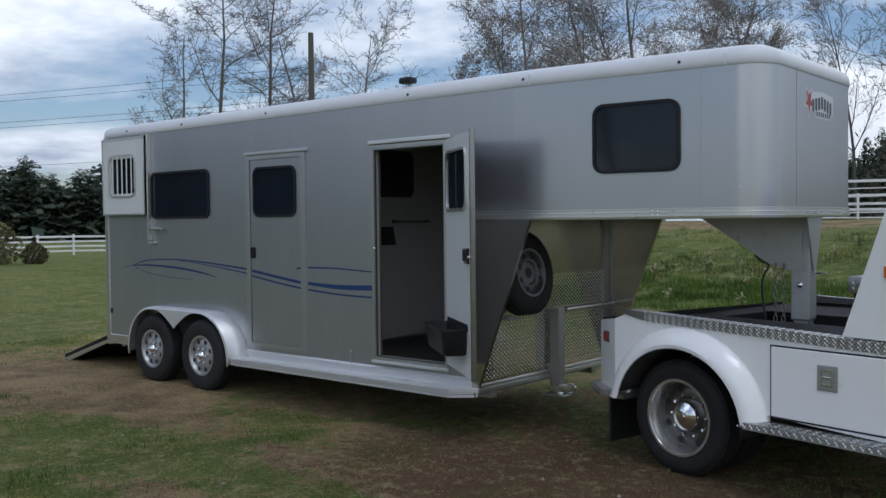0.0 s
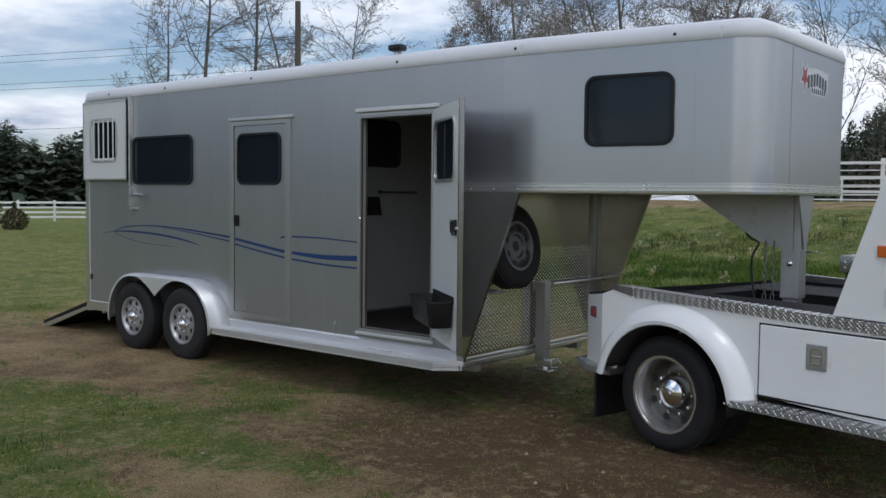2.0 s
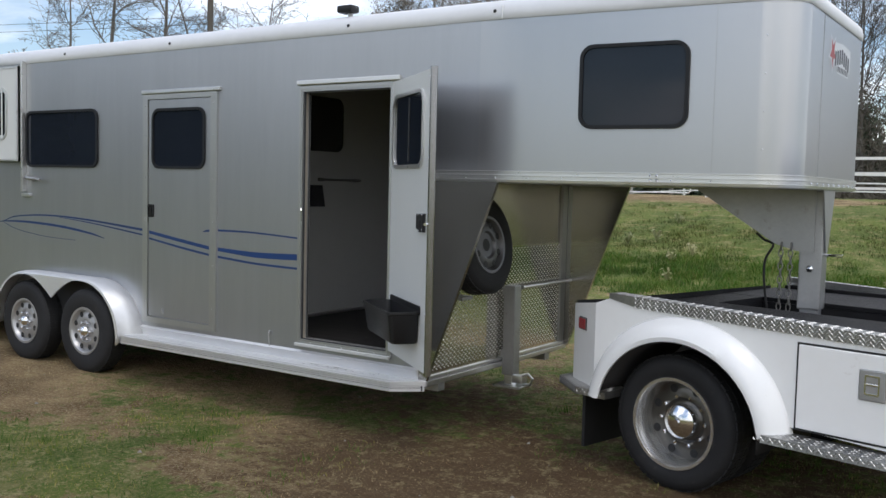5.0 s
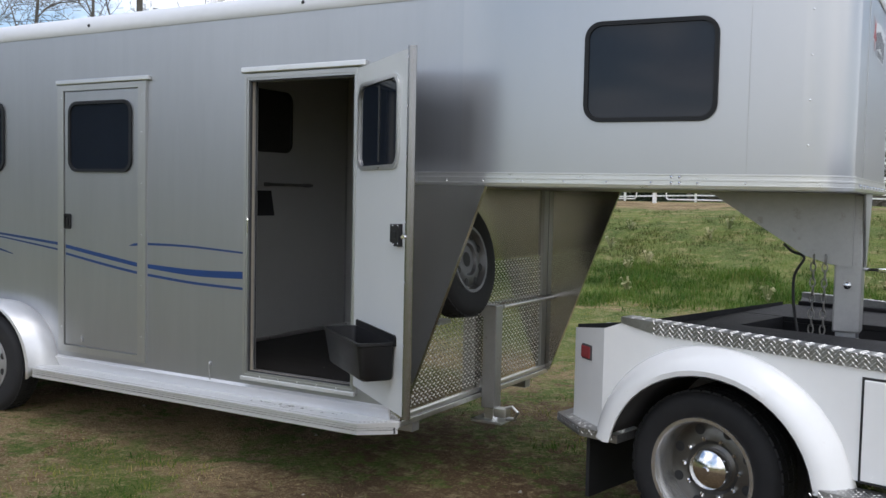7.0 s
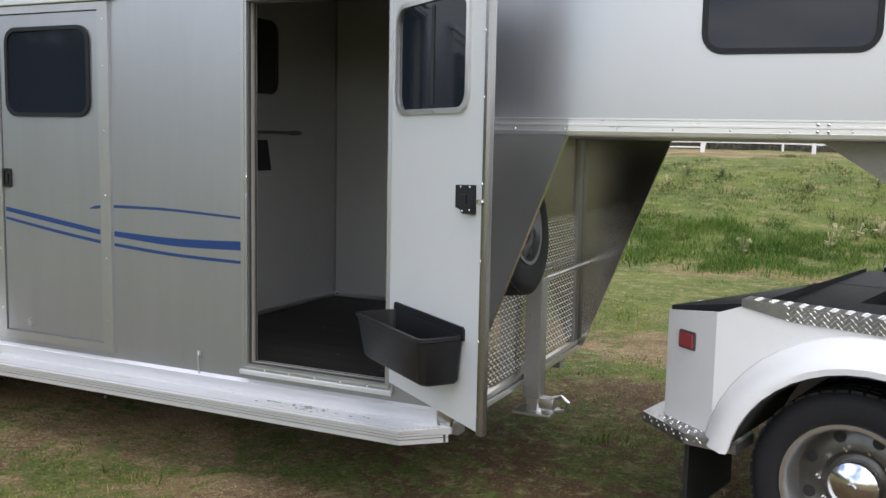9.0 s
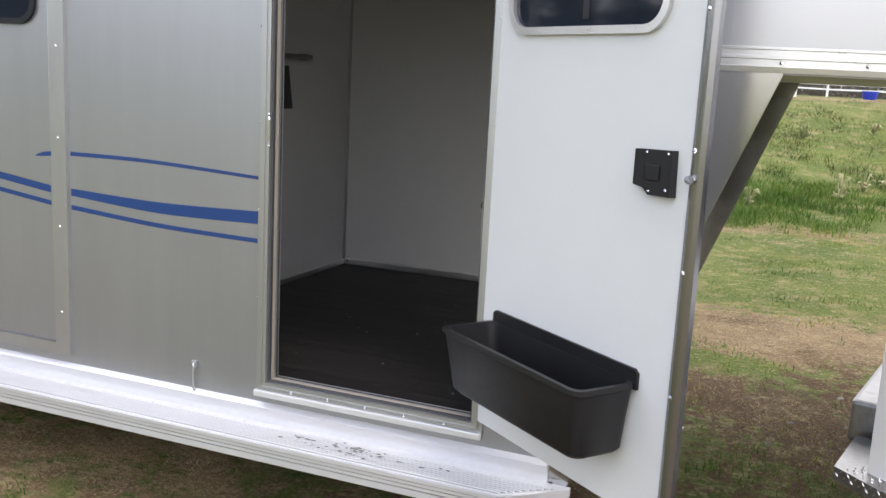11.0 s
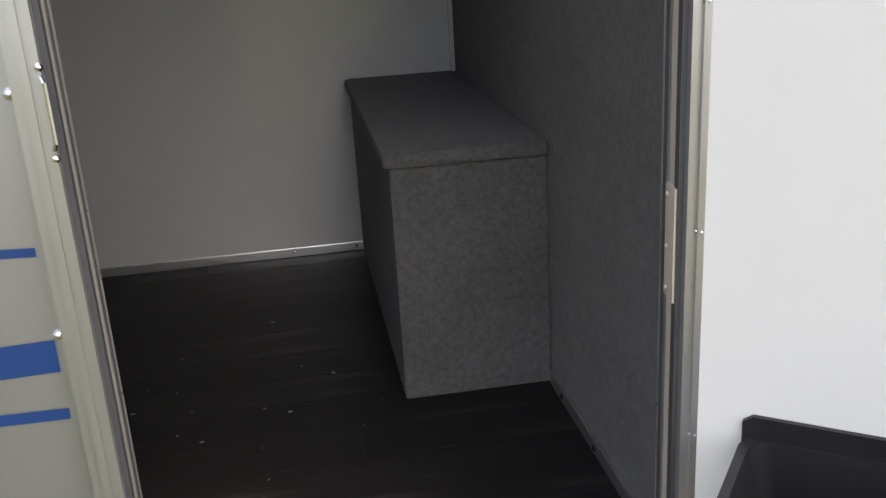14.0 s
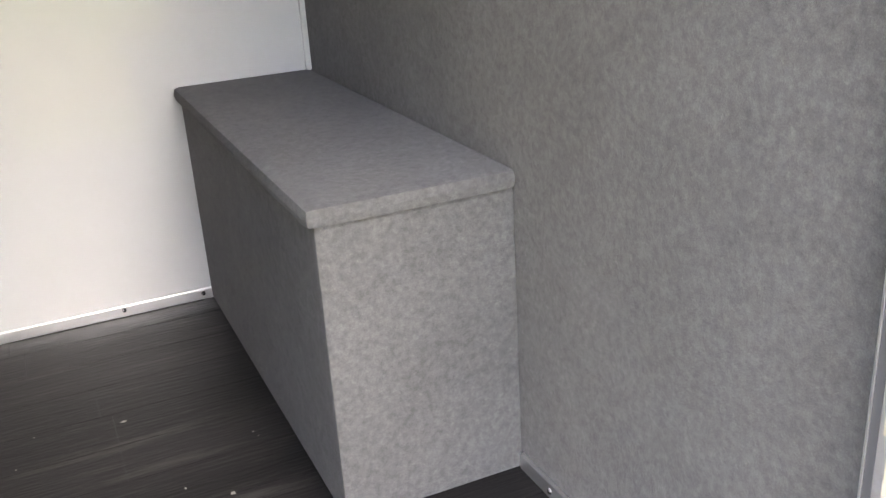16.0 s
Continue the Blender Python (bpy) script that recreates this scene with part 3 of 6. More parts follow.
def build_shell():
    bm = bmesh.new()
    holes = [DOOR_HOLE, inset_rect(WINDOWS["rear"], 0.045), (-1.72, -0.955, 0.62, 2.45)]
    wall_y(bm, REAR, WALL_END, LOW, RAIL_Z, 0.0, 0.035, holes)
    part("side_wall", bm, SKIN, trailer, "brushed silver side skin")
    # the lower panel in front of the door tapers back under the neck
    bm = bmesh.new()
    prism(bm, [(WALL_END, NECK_Z), (1.715, NECK_Z), (1.175, LOW), (WALL_END, LOW)], "y", 0.0, 0.03)
    part("gusset_panel", bm, ALU_BARE, trailer, "bare aluminium tapering corner panel")
    bm = bmesh.new()
    prism(bm, [(WALL_END, NECK_Z), (1.715, NECK_Z), (1.175, LOW), (WALL_END, LOW)], "y", WIDTH - 0.03, WIDTH)
    part("gusset_panel", bm, ALU_BARE, trailer, "bare aluminium tapering corner panel")
    # far wall and rear frame
    bm = bmesh.new()
    wall_y(bm, REAR, WALL_END, LOW, RAIL_Z, WIDTH - 0.02, WIDTH)
    part("far_wall", bm, SKIN, trailer)
    part("rear_frame", boxed(REAR - 0.03, REAR + 0.05, -0.01, 0.06, LOW - 0.05, RAIL_Z, 0.008), ALU, trailer)
    part("rear_frame", boxed(REAR - 0.03, REAR + 0.05, WIDTH - 0.06, WIDTH + 0.01, LOW - 0.05, RAIL_Z, 0.008), ALU, trailer)
    part("rear_door", boxed(REAR - 0.02, REAR + 0.02, 0.06, WIDTH - 0.06, 1.9, RAIL_Z, 0.004), SKIN, trailer)
    # neck: side skins up to the round corners, and the nose skin
    arcs = plan_outline(0)
    end_u = (arcs[2][0] - KINK_X) * math.hypot(1, TAPER)
    # the side skin bends softly where the neck begins to narrow
    bend = 0.16
    bm = bmesh.new()
    wall_y(bm, WALL_END, KINK_X - bend, NECK_Z, RAIL_Z, 0.0, 0.03)
    part("neck_wall", bm, SKIN, trailer)
    bm = bmesh.new()
    cols = [(KINK_X + bend * (2 * k / 12 - 1), TAPER * bend * (k / 12) ** 2) for k in range(13)]
    rows = [[bm.verts.new((x, y + d, z)) for x, y in cols] for d, z in ((0, NECK_Z), (0, RAIL_Z), (0.03, RAIL_Z), (0.03, NECK_Z))]
    for k in range(4):
        for i in range(12):
            bm.faces.new((rows[k][i], rows[k][i + 1], rows[(k + 1) % 4][i + 1], rows[(k + 1) % 4][i]))
    bmesh.ops.recalc_face_normals(bm, faces=bm.faces[:])
    part("neck_wall", bm, NOSE, trailer, smooth=True)
    bm = bmesh.new()
    wall_y(bm, bend * math.hypot(1, TAPER), end_u, NECK_Z, RAIL_Z, 0.0, 0.03, [inset_rect(WINDOWS["neck"], 0.045)])
    bmesh.ops.transform(bm, matrix=NECK, verts=bm.verts[:])
    part("neck_wall", bm, NOSE, trailer)
    bm = bmesh.new()
    prism(bm, [(WALL_END, WIDTH), (KINK_X, WIDTH), (arcs[2][0], WIDTH - arcs[2][1]), (arcs[2][0], WIDTH - arcs[2][1] - 0.03), (KINK_X, WIDTH - 0.03), (WALL_END, WIDTH - 0.03)], "z", NECK_Z, RAIL_Z)
    part("neck_wall", bm, SKIN, trailer)
    bm = bmesh.new()
    out, inn = plan_outline(0)[2:-2], plan_outline(0.03)[2:-2]
    rows = [[bm.verts.new((x, y, z)) for x, y in o] for o, z in ((out, NECK_Z), (out, RAIL_Z), (inn, RAIL_Z), (inn, NECK_Z))]
    for k in range(4):
        for i in range(len(out) - 1):
            bm.faces.new((rows[k][i], rows[k][i + 1], rows[(k + 1) % 4][i + 1], rows[(k + 1) % 4][i]))
    bmesh.ops.recalc_face_normals(bm, faces=bm.faces[:])
    part("nose_skin", bm, NOSE, trailer, "polished silver rounded nose skin", smooth=True)
    bm = bmesh.new()
    prism(bm, [(x, y) for x, y in plan_outline(0.002, rear=0.95)], "z", NECK_Z - 0.02, NECK_Z + 0.02)
    part("neck_floor", bm, STEEL, trailer)
    # roof: a rounded rail all round, then a slightly crowned skin
    bm = bmesh.new()
    prof = [(-0.004, RAIL_Z - 0.014), (-0.010, RAIL_Z - 0.006), (-0.010, RAIL_Z + 0.03), (-0.002, RAIL_Z + 0.065), (0.03, RAIL_Z + 0.10), (0.09, RAIL_Z + 0.125), (0.2, RAIL_Z + 0.14)]
    rows = []
    for ins, z in prof:
        rows.append([bm.verts.new((x, y, z)) for x, y in plan_outline(ins)])
    for a, b in zip(rows, rows[1:]):
        for i in range(len(a) - 1):
            bm.faces.new((a[i], a[i + 1], b[i + 1], b[i]))
        bm.faces.new((a[-1], a[0], b[0], b[-1]))
    bm.faces.new(rows[-1])
    bmesh.ops.recalc_face_normals(bm, faces=bm.faces[:])
    part("roof", bm, ROOF, trailer, "white roof with rounded edge rail", smooth=True)
    for x in (1.715, 3.22):
        bm = bmesh.new()
        box(bm, x - 0.004, x + 0.004, side_y(x) - 0.0125, side_y(x) + 0.05, RAIL_Z - 0.012, RAIL_Z + 0.07, 0.002)
        part("roof_joint", bm, ALU, trailer)
    bm = bmesh.new()
    for x in (-4.0, -2.9, -1.46, 0.45, 1.66, 2.9):
        stud(bm, x, side_y(x) - 0.008, RAIL_Z + 0.04, 0.014)
    part("roof_bolts", bm, RUBBER, trailer, kind="stuff")
    # trim that runs round the foot of the neck, with three ribs
    bm = bmesh.new()
    zt = NECK_Z - 0.015
    band(bm, WALL_END + 0.02, [(0.002, zt), (0.014, zt), (0.016, zt + 0.016), (0.008, zt + 0.018), (0.008, zt + 0.036), (0.013, zt + 0.038), (0.013, zt + 0.046), (0.008, zt + 0.048), (0.008, zt + 0.062), (0.012, zt + 0.064), (0.012, zt + 0.070), (0.002, zt + 0.072)])
    part("neck_trim", bm, ALU, trailer, "ribbed bright aluminium trim strip")
    bm = bmesh.new()
    x = 1.25
    while x < 3.2:
        stud(bm, x, side_y(x) - 0.010, zt + 0.027, 0.0065)
        x += 0.225
    for dx in (2.70, 2.74):
        for dz in (0.027, 0.055):
            stud(bm, dx, side_y(dx) - 0.010, zt + dz, 0.009)
    for z in (2.03, 2.24, 2.45, 2.66):
        stud(bm, 3.32, side_y(3.32) + 0.005, z, 0.007)
    for k in range(9):
        stud(bm, NOSE_X + 0.010, 0.5 + k * 0.15, zt + 0.027, 0.009, (1, 0, 0))
    part("trim_rivets", bm, CHROME, trailer, kind="stuff")
    bm = bmesh.new()
    box(bm, 1.339, 1.342, -0.0015, 0.0, NECK_Z + 0.06, RAIL_Z - 0.016, 0, NECK)
    box(bm, NOSE_X, NOSE_X + 0.0025, 0.678, 0.682, NECK_Z + 0.06, RAIL_Z - 0.016)
    part("panel_seams", bm, STEEL, trailer, kind="stuff")
    # the front wall under the neck
    bm = bmesh.new()
    box(bm, WALL_END - 0.03, WALL_END, 0.03, WIDTH - 0.03, LOW, NECK_Z)
    part("front_wall", bm, SHADED_FRONT_SHEET, trailer, "polished bare aluminium front wall, dark neck reflection in its colour")
    bm = bmesh.new()
    for z0, z1, p in ((LOW - 0.03, LOW + 0.004, 0.03), (LOW + 0.01, LOW + 0.035, 0.022)):
        box(bm, WALL_END, WALL_END + p, 0.0, WIDTH, z0, z1, 0.004)
    part("sill_trim", bm, ALU, trailer, "bright aluminium bottom rail")
    part("upright", boxed(WALL_END - 0.01, WALL_END + 0.022, 2.062, 2.148, LOW + 0.037, NECK_Z - 0.022, 0.004), FRAME_ALU, trailer)
    bm = bmesh.new()
    tube(bm, [(WALL_END + 0.07, 1.30, 1.0), (WALL_END + 0.07, 2.15, 1.0)], 0.016, 10)
    part("crossbar", bm, ALU, trailer, smooth=True)


def diamond_sheet(bm, u0, u1, v0, v1, step, size, place, rows=0.5, tilt=45, by_row=False):
    """Raised lozenges, turned by turns, on a sheet; place maps (u, v, height) to the world."""
    k = 0
    v = v0 + step * rows
    while v < v1:
        u = u0 + step / 2 + (step / 2 if k % 2 else 0)
        j = 0
        while u < u1:
            a = radians(tilt if (k if by_row else j + k) % 2 else -tilt)
            c, s = math.cos(a) * size, math.sin(a) * size
            w = 0.32
            vs = [bm.verts.new(place(u + dx, v + dy, h)) for dx, dy, h in ((c, s, 0), (-s * w, c * w, 0), (-c, -s, 0), (s * w, -c * w, 0), (0, 0, size * 0.42))]
            for i in range(4):
                bm.faces.new((vs[i], vs[(i + 1) % 4], vs[4]))
            u += step
            j += 1
        v += step * rows
        k += 1
    bmesh.ops.recalc_face_normals(bm, faces=bm.faces[:])


build_shell()


def window_unit(parent, w, y, label, slider=True, frame_w=0.022, mat=SEAL_BLACK, m=None, glass=GLASS):
    """A dark tinted window with a rounded rubber frame, its face towards -y."""
    bm = bmesh.new()
    ring(bm, round_rect(*w, 0.085), round_rect(*inset_rect(w, frame_w), 0.065), "y", y - 0.012, y + 0.012, m)
    fr = part("window_frame", bm, mat, parent, label, smooth=True)
    bm = bmesh.new()
    prism(bm, round_rect(*inset_rect(w, frame_w * 0.6), 0.07), "y", y + 0.000, y + 0.008, m)
    part("pane", bm, glass, fr, "dark tinted glass")
    if slider:
        bm = bmesh.new()
        xm = w[0] + (w[1] - w[0]) * 0.52
        box(bm, xm - 0.012, xm + 0.012, y - 0.004, y + 0.004, w[2] + 0.04, w[3] - 0.04, 0.002, m)
        part("slider_bar", bm, RUBBER, fr)
    return fr


def build_groom_door():
    d = part("groom_door", boxed(-1.715, -0.96, -0.012, 0.02, 0.625, 2.446, 0.004), SKIN, trailer, "closed silver side door with dark window")
    window_unit(d, WINDOWS["groom"], -0.014, "black rubber window frame", slider=False)
    bm = bmesh.new()
    ring(bm, [(-1.785, 2.492), (-0.880, 2.492), (-0.880, 0.572), (-1.785, 0.572)], [(-1.722, 2.452), (-0.953, 2.452), (-0.953, 0.618), (-1.722, 0.618)], "y", -0.020, 0.004)
    part("door_frame", bm, FRAME_ALU, trailer, "bright aluminium door frame")
    part("door_cap", boxed(-1.795, -0.845, -0.030, 0.0, 2.497, 2.529, 0.006), ALU, trailer, "aluminium drip cap")
    bm = bmesh.new()
    ring(bm, round_rect(-1.715, -1.645, 1.465, 1.575, 0.014, 3), round_rect(-1.703, -1.657, 1.478, 1.562, 0.008, 3), "y", -0.024, -0.010)
    box(bm, -1.703, -1.657, -0.014, -0.010, 1.478, 1.562)
    box(bm, -1.690, -1.670, -0.026, -0.014, 1.485, 1.545, 0.004)
    part("lock", bm, PLASTIC, d, "black flush lock")
    bm = bmesh.new()
    for z in (0.75, 1.1, 1.45, 1.8, 2.15, 2.4):
        for x in (-1.748, -0.918):
            stud(bm, x, -0.020, z, 0.005)
    part("frame_rivets", bm, CHROME, trailer, kind="stuff")
    bm = bmesh.new()
    box(bm, -1.545, -1.515, -0.024, -0.012, 0.655, 0.685, 0.004)
    tube(bm, [(-1.53, -0.02, 0.68), (-1.53, -0.026, 0.70), (-1.51, -0.026, 0.705)], 0.004, 6)
    part("door_latch", bm, STEEL, d)


build_groom_door()


def build_entry():
    def hoop(x0, x1, z0, z1, d):
        return [(x0 + d, z1 - d), (x1 - d, z1 - d), (x1 - d, z0 + d), (x0 + d, z0 + d)]
    bm = bmesh.new()
    ring(bm, hoop(-0.002, 0.884, 0.580, 2.492, 0), hoop(-0.002, 0.884, 0.580, 2.492, 0.038), "y", -0.016, 0.0)
    ring(bm, hoop(0.012, 0.870, 0.594, 2.478, 0), hoop(0.012, 0.870, 0.594, 2.478, 0.010), "y", -0.022, -0.016)
    part("door_frame", bm, FRAME_ALU, trailer, "bright aluminium door frame")
    part("door_sill", boxed(-0.004, 0.886, -0.034, -0.016, 0.566, 0.590, 0.004), BOARD, trailer, "bright aluminium door sill")
    part("door_cap", boxed(-0.020, 0.930, -0.030, 0.0, 2.500, 2.535, 0.006), ALU, trailer, "aluminium drip cap")
    # the jamb from outside in: seal, bright strip, grey strip, dark gasket, thin bright edge
    for name, y0, y1, proud, mat, label in (("door_seal", -0.003, 0.011, 0.008, GASKET, "dark rubber door seal"), ("jamb_strip", 0.011, 0.0385, 0.004, JAMB, "bright aluminium jamb strip"),
                                            ("jamb_lining", 0.0385, 0.051, 0.003, STEEL, "grey metal jamb lining"), ("jamb_gasket", 0.051, 0.0625, 0.004, GASKET, "dark grey jamb gasket"),
                                            ("jamb_edge", 0.0625, 0.0645, 0.006, ALU, "thin bright edge strip")):
        bm = bmesh.new()
        ring(bm, hoop(0.0355, 0.8465, 0.6175, 2.4545, 0), hoop(0.036, 0.846, 0.618, 2.454, proud), "y", y0, y1)
        part(name, bm, mat, trailer, label)
    bm = bmesh.new()
    for z in (0.933, 1.255, 1.569, 1.9, 2.2):
        stud(bm, -0.008, 0.0, z, 0.009)
        stud(bm, 0.866, -0.017, z + 0.05, 0.008)
    for x in (0.15, 0.3, 0.45, 0.6, 0.75):
        stud(bm, x, -0.020, 0.598, 0.008)
    part("frame_rivets", bm, CHROME, trailer, kind="stuff")
    # strike plates in the two jambs
    bm = bmesh.new()
    tube(bm, [(0.034, -0.017, 1.500), (0.038, -0.021, 1.508), (0.038, -0.021, 1.582), (0.034, -0.017, 1.590)], 0.0028, 6)
    for z in (1.49, 1.60):
        stud(bm, 0.034, -0.0165, z, 0.006)
    part("strike_plate", bm, CHROME, trailer)
    bm = bmesh.new()
    prism(bm, [(0.8435, 0.043), (0.839, 0.043), (0.838, 0.022), (0.835, 0.018), (0.835, 0.002), (0.8435, 0.0)], "z", 1.193, 1.365)
    for z in (1.207, 1.271, 1.350):
        stud(bm, 0.838, 0.033, z, 0.005, (-1, 0, 0))
    part("jamb_bracket", bm, JAMB, trailer, "folded aluminium bracket in the jamb")
    # the open leaf: u runs from the hinge to the free edge, its inner face towards -v
    m = Matrix.Translation((0.872, -0.020, 0)) @ Matrix.Rotation(radians(-37.1), 4, "Z")
    bm = bmesh.new()
    win = (0.055, 0.735, 1.895, 2.385)
    wall_y(bm, -0.012, 0.845, 0.632, 2.486, -0.002, 0.026, [inset_rect(win, 0.045)])
    bmesh.ops.transform(bm, matrix=m, verts=bm.verts[:])
    leaf = part("entry_door", bm, WHITE_DOOR, trailer, "open white-lined entry door folded back")
    bm = bmesh.new()
    wall_y(bm, 0.0, 0.845, 0.64, 2.476, 0.0265, 0.031, [inset_rect(win, 0.045)])
    bmesh.ops.transform(bm, matrix=m, verts=bm.verts[:])
    part("outer_skin", bm, SKIN, leaf)
    bm = bmesh.new()
    prism(bm, [(0.846, -0.004), (0.860, -0.011), (0.872, -0.006), (0.879, 0.008), (0.877, 0.026), (0.868, 0.033), (0.846, 0.033)], "z", 0.624, 2.498, m)
    part("edge_rail", bm, EDGE, leaf, "dull aluminium edge rail")
    bm = bmesh.new()
    for z in (0.70, 1.0, 1.32, 1.62, 1.95, 2.2, 2.44):
        stud(bm, *(m @ Vector((0.860, -0.011, z))), 0.007, m.to_3x3() @ Vector((0, -1, 0)))
    part("edge_rivets", bm, CHROME, leaf, kind="stuff")
    window_unit(leaf, win, -0.004, "bright metal inner window frame", slider=True, frame_w=0.022, mat=ALU, m=m)
    bm = bmesh.new()
    prism(bm, [(0.670, 1.608), (0.800, 1.613), (0.804, 1.498), (0.727, 1.496), (0.707, 1.512), (0.670, 1.517)], "y", -0.024, -0.002, m)
    box(bm, 0.712, 0.764, -0.028, -0.024, 1.534, 1.574, 0.003, m)
    part("latch_box", bm, PLASTIC, leaf, "black door latch box")
    bm = bmesh.new()
    for s, z in ((0.712, 1.602), (0.787, 1.604), (0.787, 1.514), (0.727, 1.506)):
        stud(bm, *(m @ Vector((s, -0.024, z))), 0.0045, m.to_3x3() @ Vector((0, -1, 0)))
    tube(bm, [m @ Vector(p) for p in ((0.860, -0.010, 1.55), (0.864, -0.028, 1.55), (0.874, -0.028, 1.55))], 0.010, 8)
    part("latch_bolts", bm, CHROME, leaf, kind="stuff")
    return m


LEAF = build_entry()
window_unit(trailer, WINDOWS["rear"], -0.004, "black rubber window frame", slider=False)
window_unit(trailer, WINDOWS["neck"], -0.004, "black rubber window frame", slider=False, m=NECK)


def wheel(parent, m, tyre_r, rim_r, width, name="wheel", deep=False, holes=8, capped=True, rim_mat=RIM):
    """A road wheel whose outer face looks to -y, centred on its own axis."""
    w = part(name, bmesh.new(), TYRE, parent)
    bm = bmesh.new()
    h = width / 2
    prof = [(rim_r, h * 0.8), (rim_r + 0.015, h * 0.95), (tyre_r * 0.86, h), (tyre_r * 0.955, h * 0.86), (tyre_r, h * 0.62), (tyre_r, -h * 0.62), (tyre_r * 0.955, -h * 0.86),
            (tyre_r * 0.90, -h * 0.98), (tyre_r * 0.86, -h * 1.0), (tyre_r * 0.80, -h * 1.02), (rim_r + 0.03, -h * 0.99), (rim_r + 0.012, -h * 0.92), (rim_r, -h * 0.85)]
    lathe(bm, prof, 44)
    bmesh.ops.transform(bm, matrix=m, verts=bm.verts[:])
    part("tyre", bm, TYRE, w, "black rubber tyre", smooth=True)
    # raised blocks round the tread
    bm = bmesh.new()
    for k in range(44):
        a = 2 * math.pi * k / 44
        for y0 in (-0.55, -0.05, 0.45):
            q = Matrix.Rotation(-a, 4, "Y") @ Matrix.Translation((tyre_r, 0, 0))
            box(bm, -0.008, 0.0025, h * (y0 - 0.16), h * (y0 + 0.20), -tyre_r * 0.052, tyre_r * 0.052, 0, q)
    bmesh.ops.transform(bm, matrix=m, verts=bm.verts[:])
    part("tread", bm, TYRE, w, "tread blocks", kind="stuff")
    bm = bmesh.new()
    dish = h * 0.25 if deep else -h * 0.62
    lip = [(rim_r + 0.012, -h * 0.93), (rim_r + 0.010, -h * 1.0), (rim_r - 0.008, -h * 0.99), (rim_r - 0.018, -h * 0.86), (rim_r - 0.028, dish)]
    lathe(bm, lip, 40)
    lathe(bm, [(rim_r, -h * 0.85), (rim_r - 0.03, h * 0.85)], 40)
    bmesh.ops.transform(bm, matrix=m, verts=bm.verts[:])
    part("rim", bm, rim_mat, w, "silver steel rim" if capped else "dull grey steel rim", smooth=True)
    bm = bmesh.new()
    lathe(bm, [(rim_r - 0.028, dish), (rim_r * 0.80, dish - 0.004), (rim_r * 0.70, dish - 0.016), (rim_r * 0.52, dish - 0.016), (rim_r * 0.45, dish), (0.001, dish)], 40)
    bmesh.ops.transform(bm, matrix=m, verts=bm.verts[:])
    part("wheel_disc", bm, RIM_SHADED if deep else rim_mat, w, "tarnished wheel disc with recess shade in its colour" if deep else "grey wheel disc" if not capped else "silver wheel disc", smooth=True)
    # flat black discs stand for the dark of the open holes
    for k in range(holes):
        bm = bmesh.new()
        a = 2 * math.pi * (k + 0.5) / holes
        q = Matrix.Rotation(a, 4, "Y") @ Matrix.Translation((rim_r * 0.755, 0, 0))
        lathe(bm, [(rim_r * (0.125 if not deep else 0.10), dish - 0.0168), (0.001, dish - 0.0176)], 12, m=q)
        bmesh.ops.transform(bm, matrix=m, verts=bm.verts[:])
        part("vent_hole", bm, RUBBER, w)
    bm = bmesh.new()
    cap = rim_r * (0.40 if deep else 0.26)
    hub = -h * 0.42 if deep else dish - 0.045
    lathe(bm, [(cap, dish), (cap, hub + 0.03), (cap * 0.93, hub + 0.008), (cap * 0.6, hub - 0.012), (cap * 0.2, hub - 0.018), (cap * 0.19, hub - 0.03), (0.001, hub - 0.03)], 28)
    bmesh.ops.transform(bm, matrix=m, verts=bm.verts[:])
    if capped:
        part("hub", bm, CHROME, w, "chrome hub cap", smooth=True)
        for k in range(10 if deep else 6):
            a = 2 * math.pi * k / (10 if deep else 6)
            q = Matrix.Rotation(a, 4, "Y") @ Matrix.Translation((rim_r * (0.56 if deep else 0.40), 0, 0))
            bm = bmesh.new()
            lathe(bm, [(0.014, dish), (0.013, dish - 0.035), (0.006, dish - 0.042), (0.001, dish - 0.042)], 8, m=q)
            bmesh.ops.transform(bm, matrix=m, verts=bm.verts[:])
            part("lug_nut", bm, CHROME, w)
    else:
        bm.free()
        bm = bmesh.new()
        lathe(bm, [(cap * 0.9, dish - 0.002), (0.001, dish - 0.0025)], 20)
        bmesh.ops.transform(bm, matrix=m, verts=bm.verts[:])
        part("centre_hole", bm, RUBBER, w, "flat black disc for the open centre hole")
    return w


WHEELS_X, WHEEL_Y, WHEEL_Z = (-3.30, -2.385), -0.075, 0.435


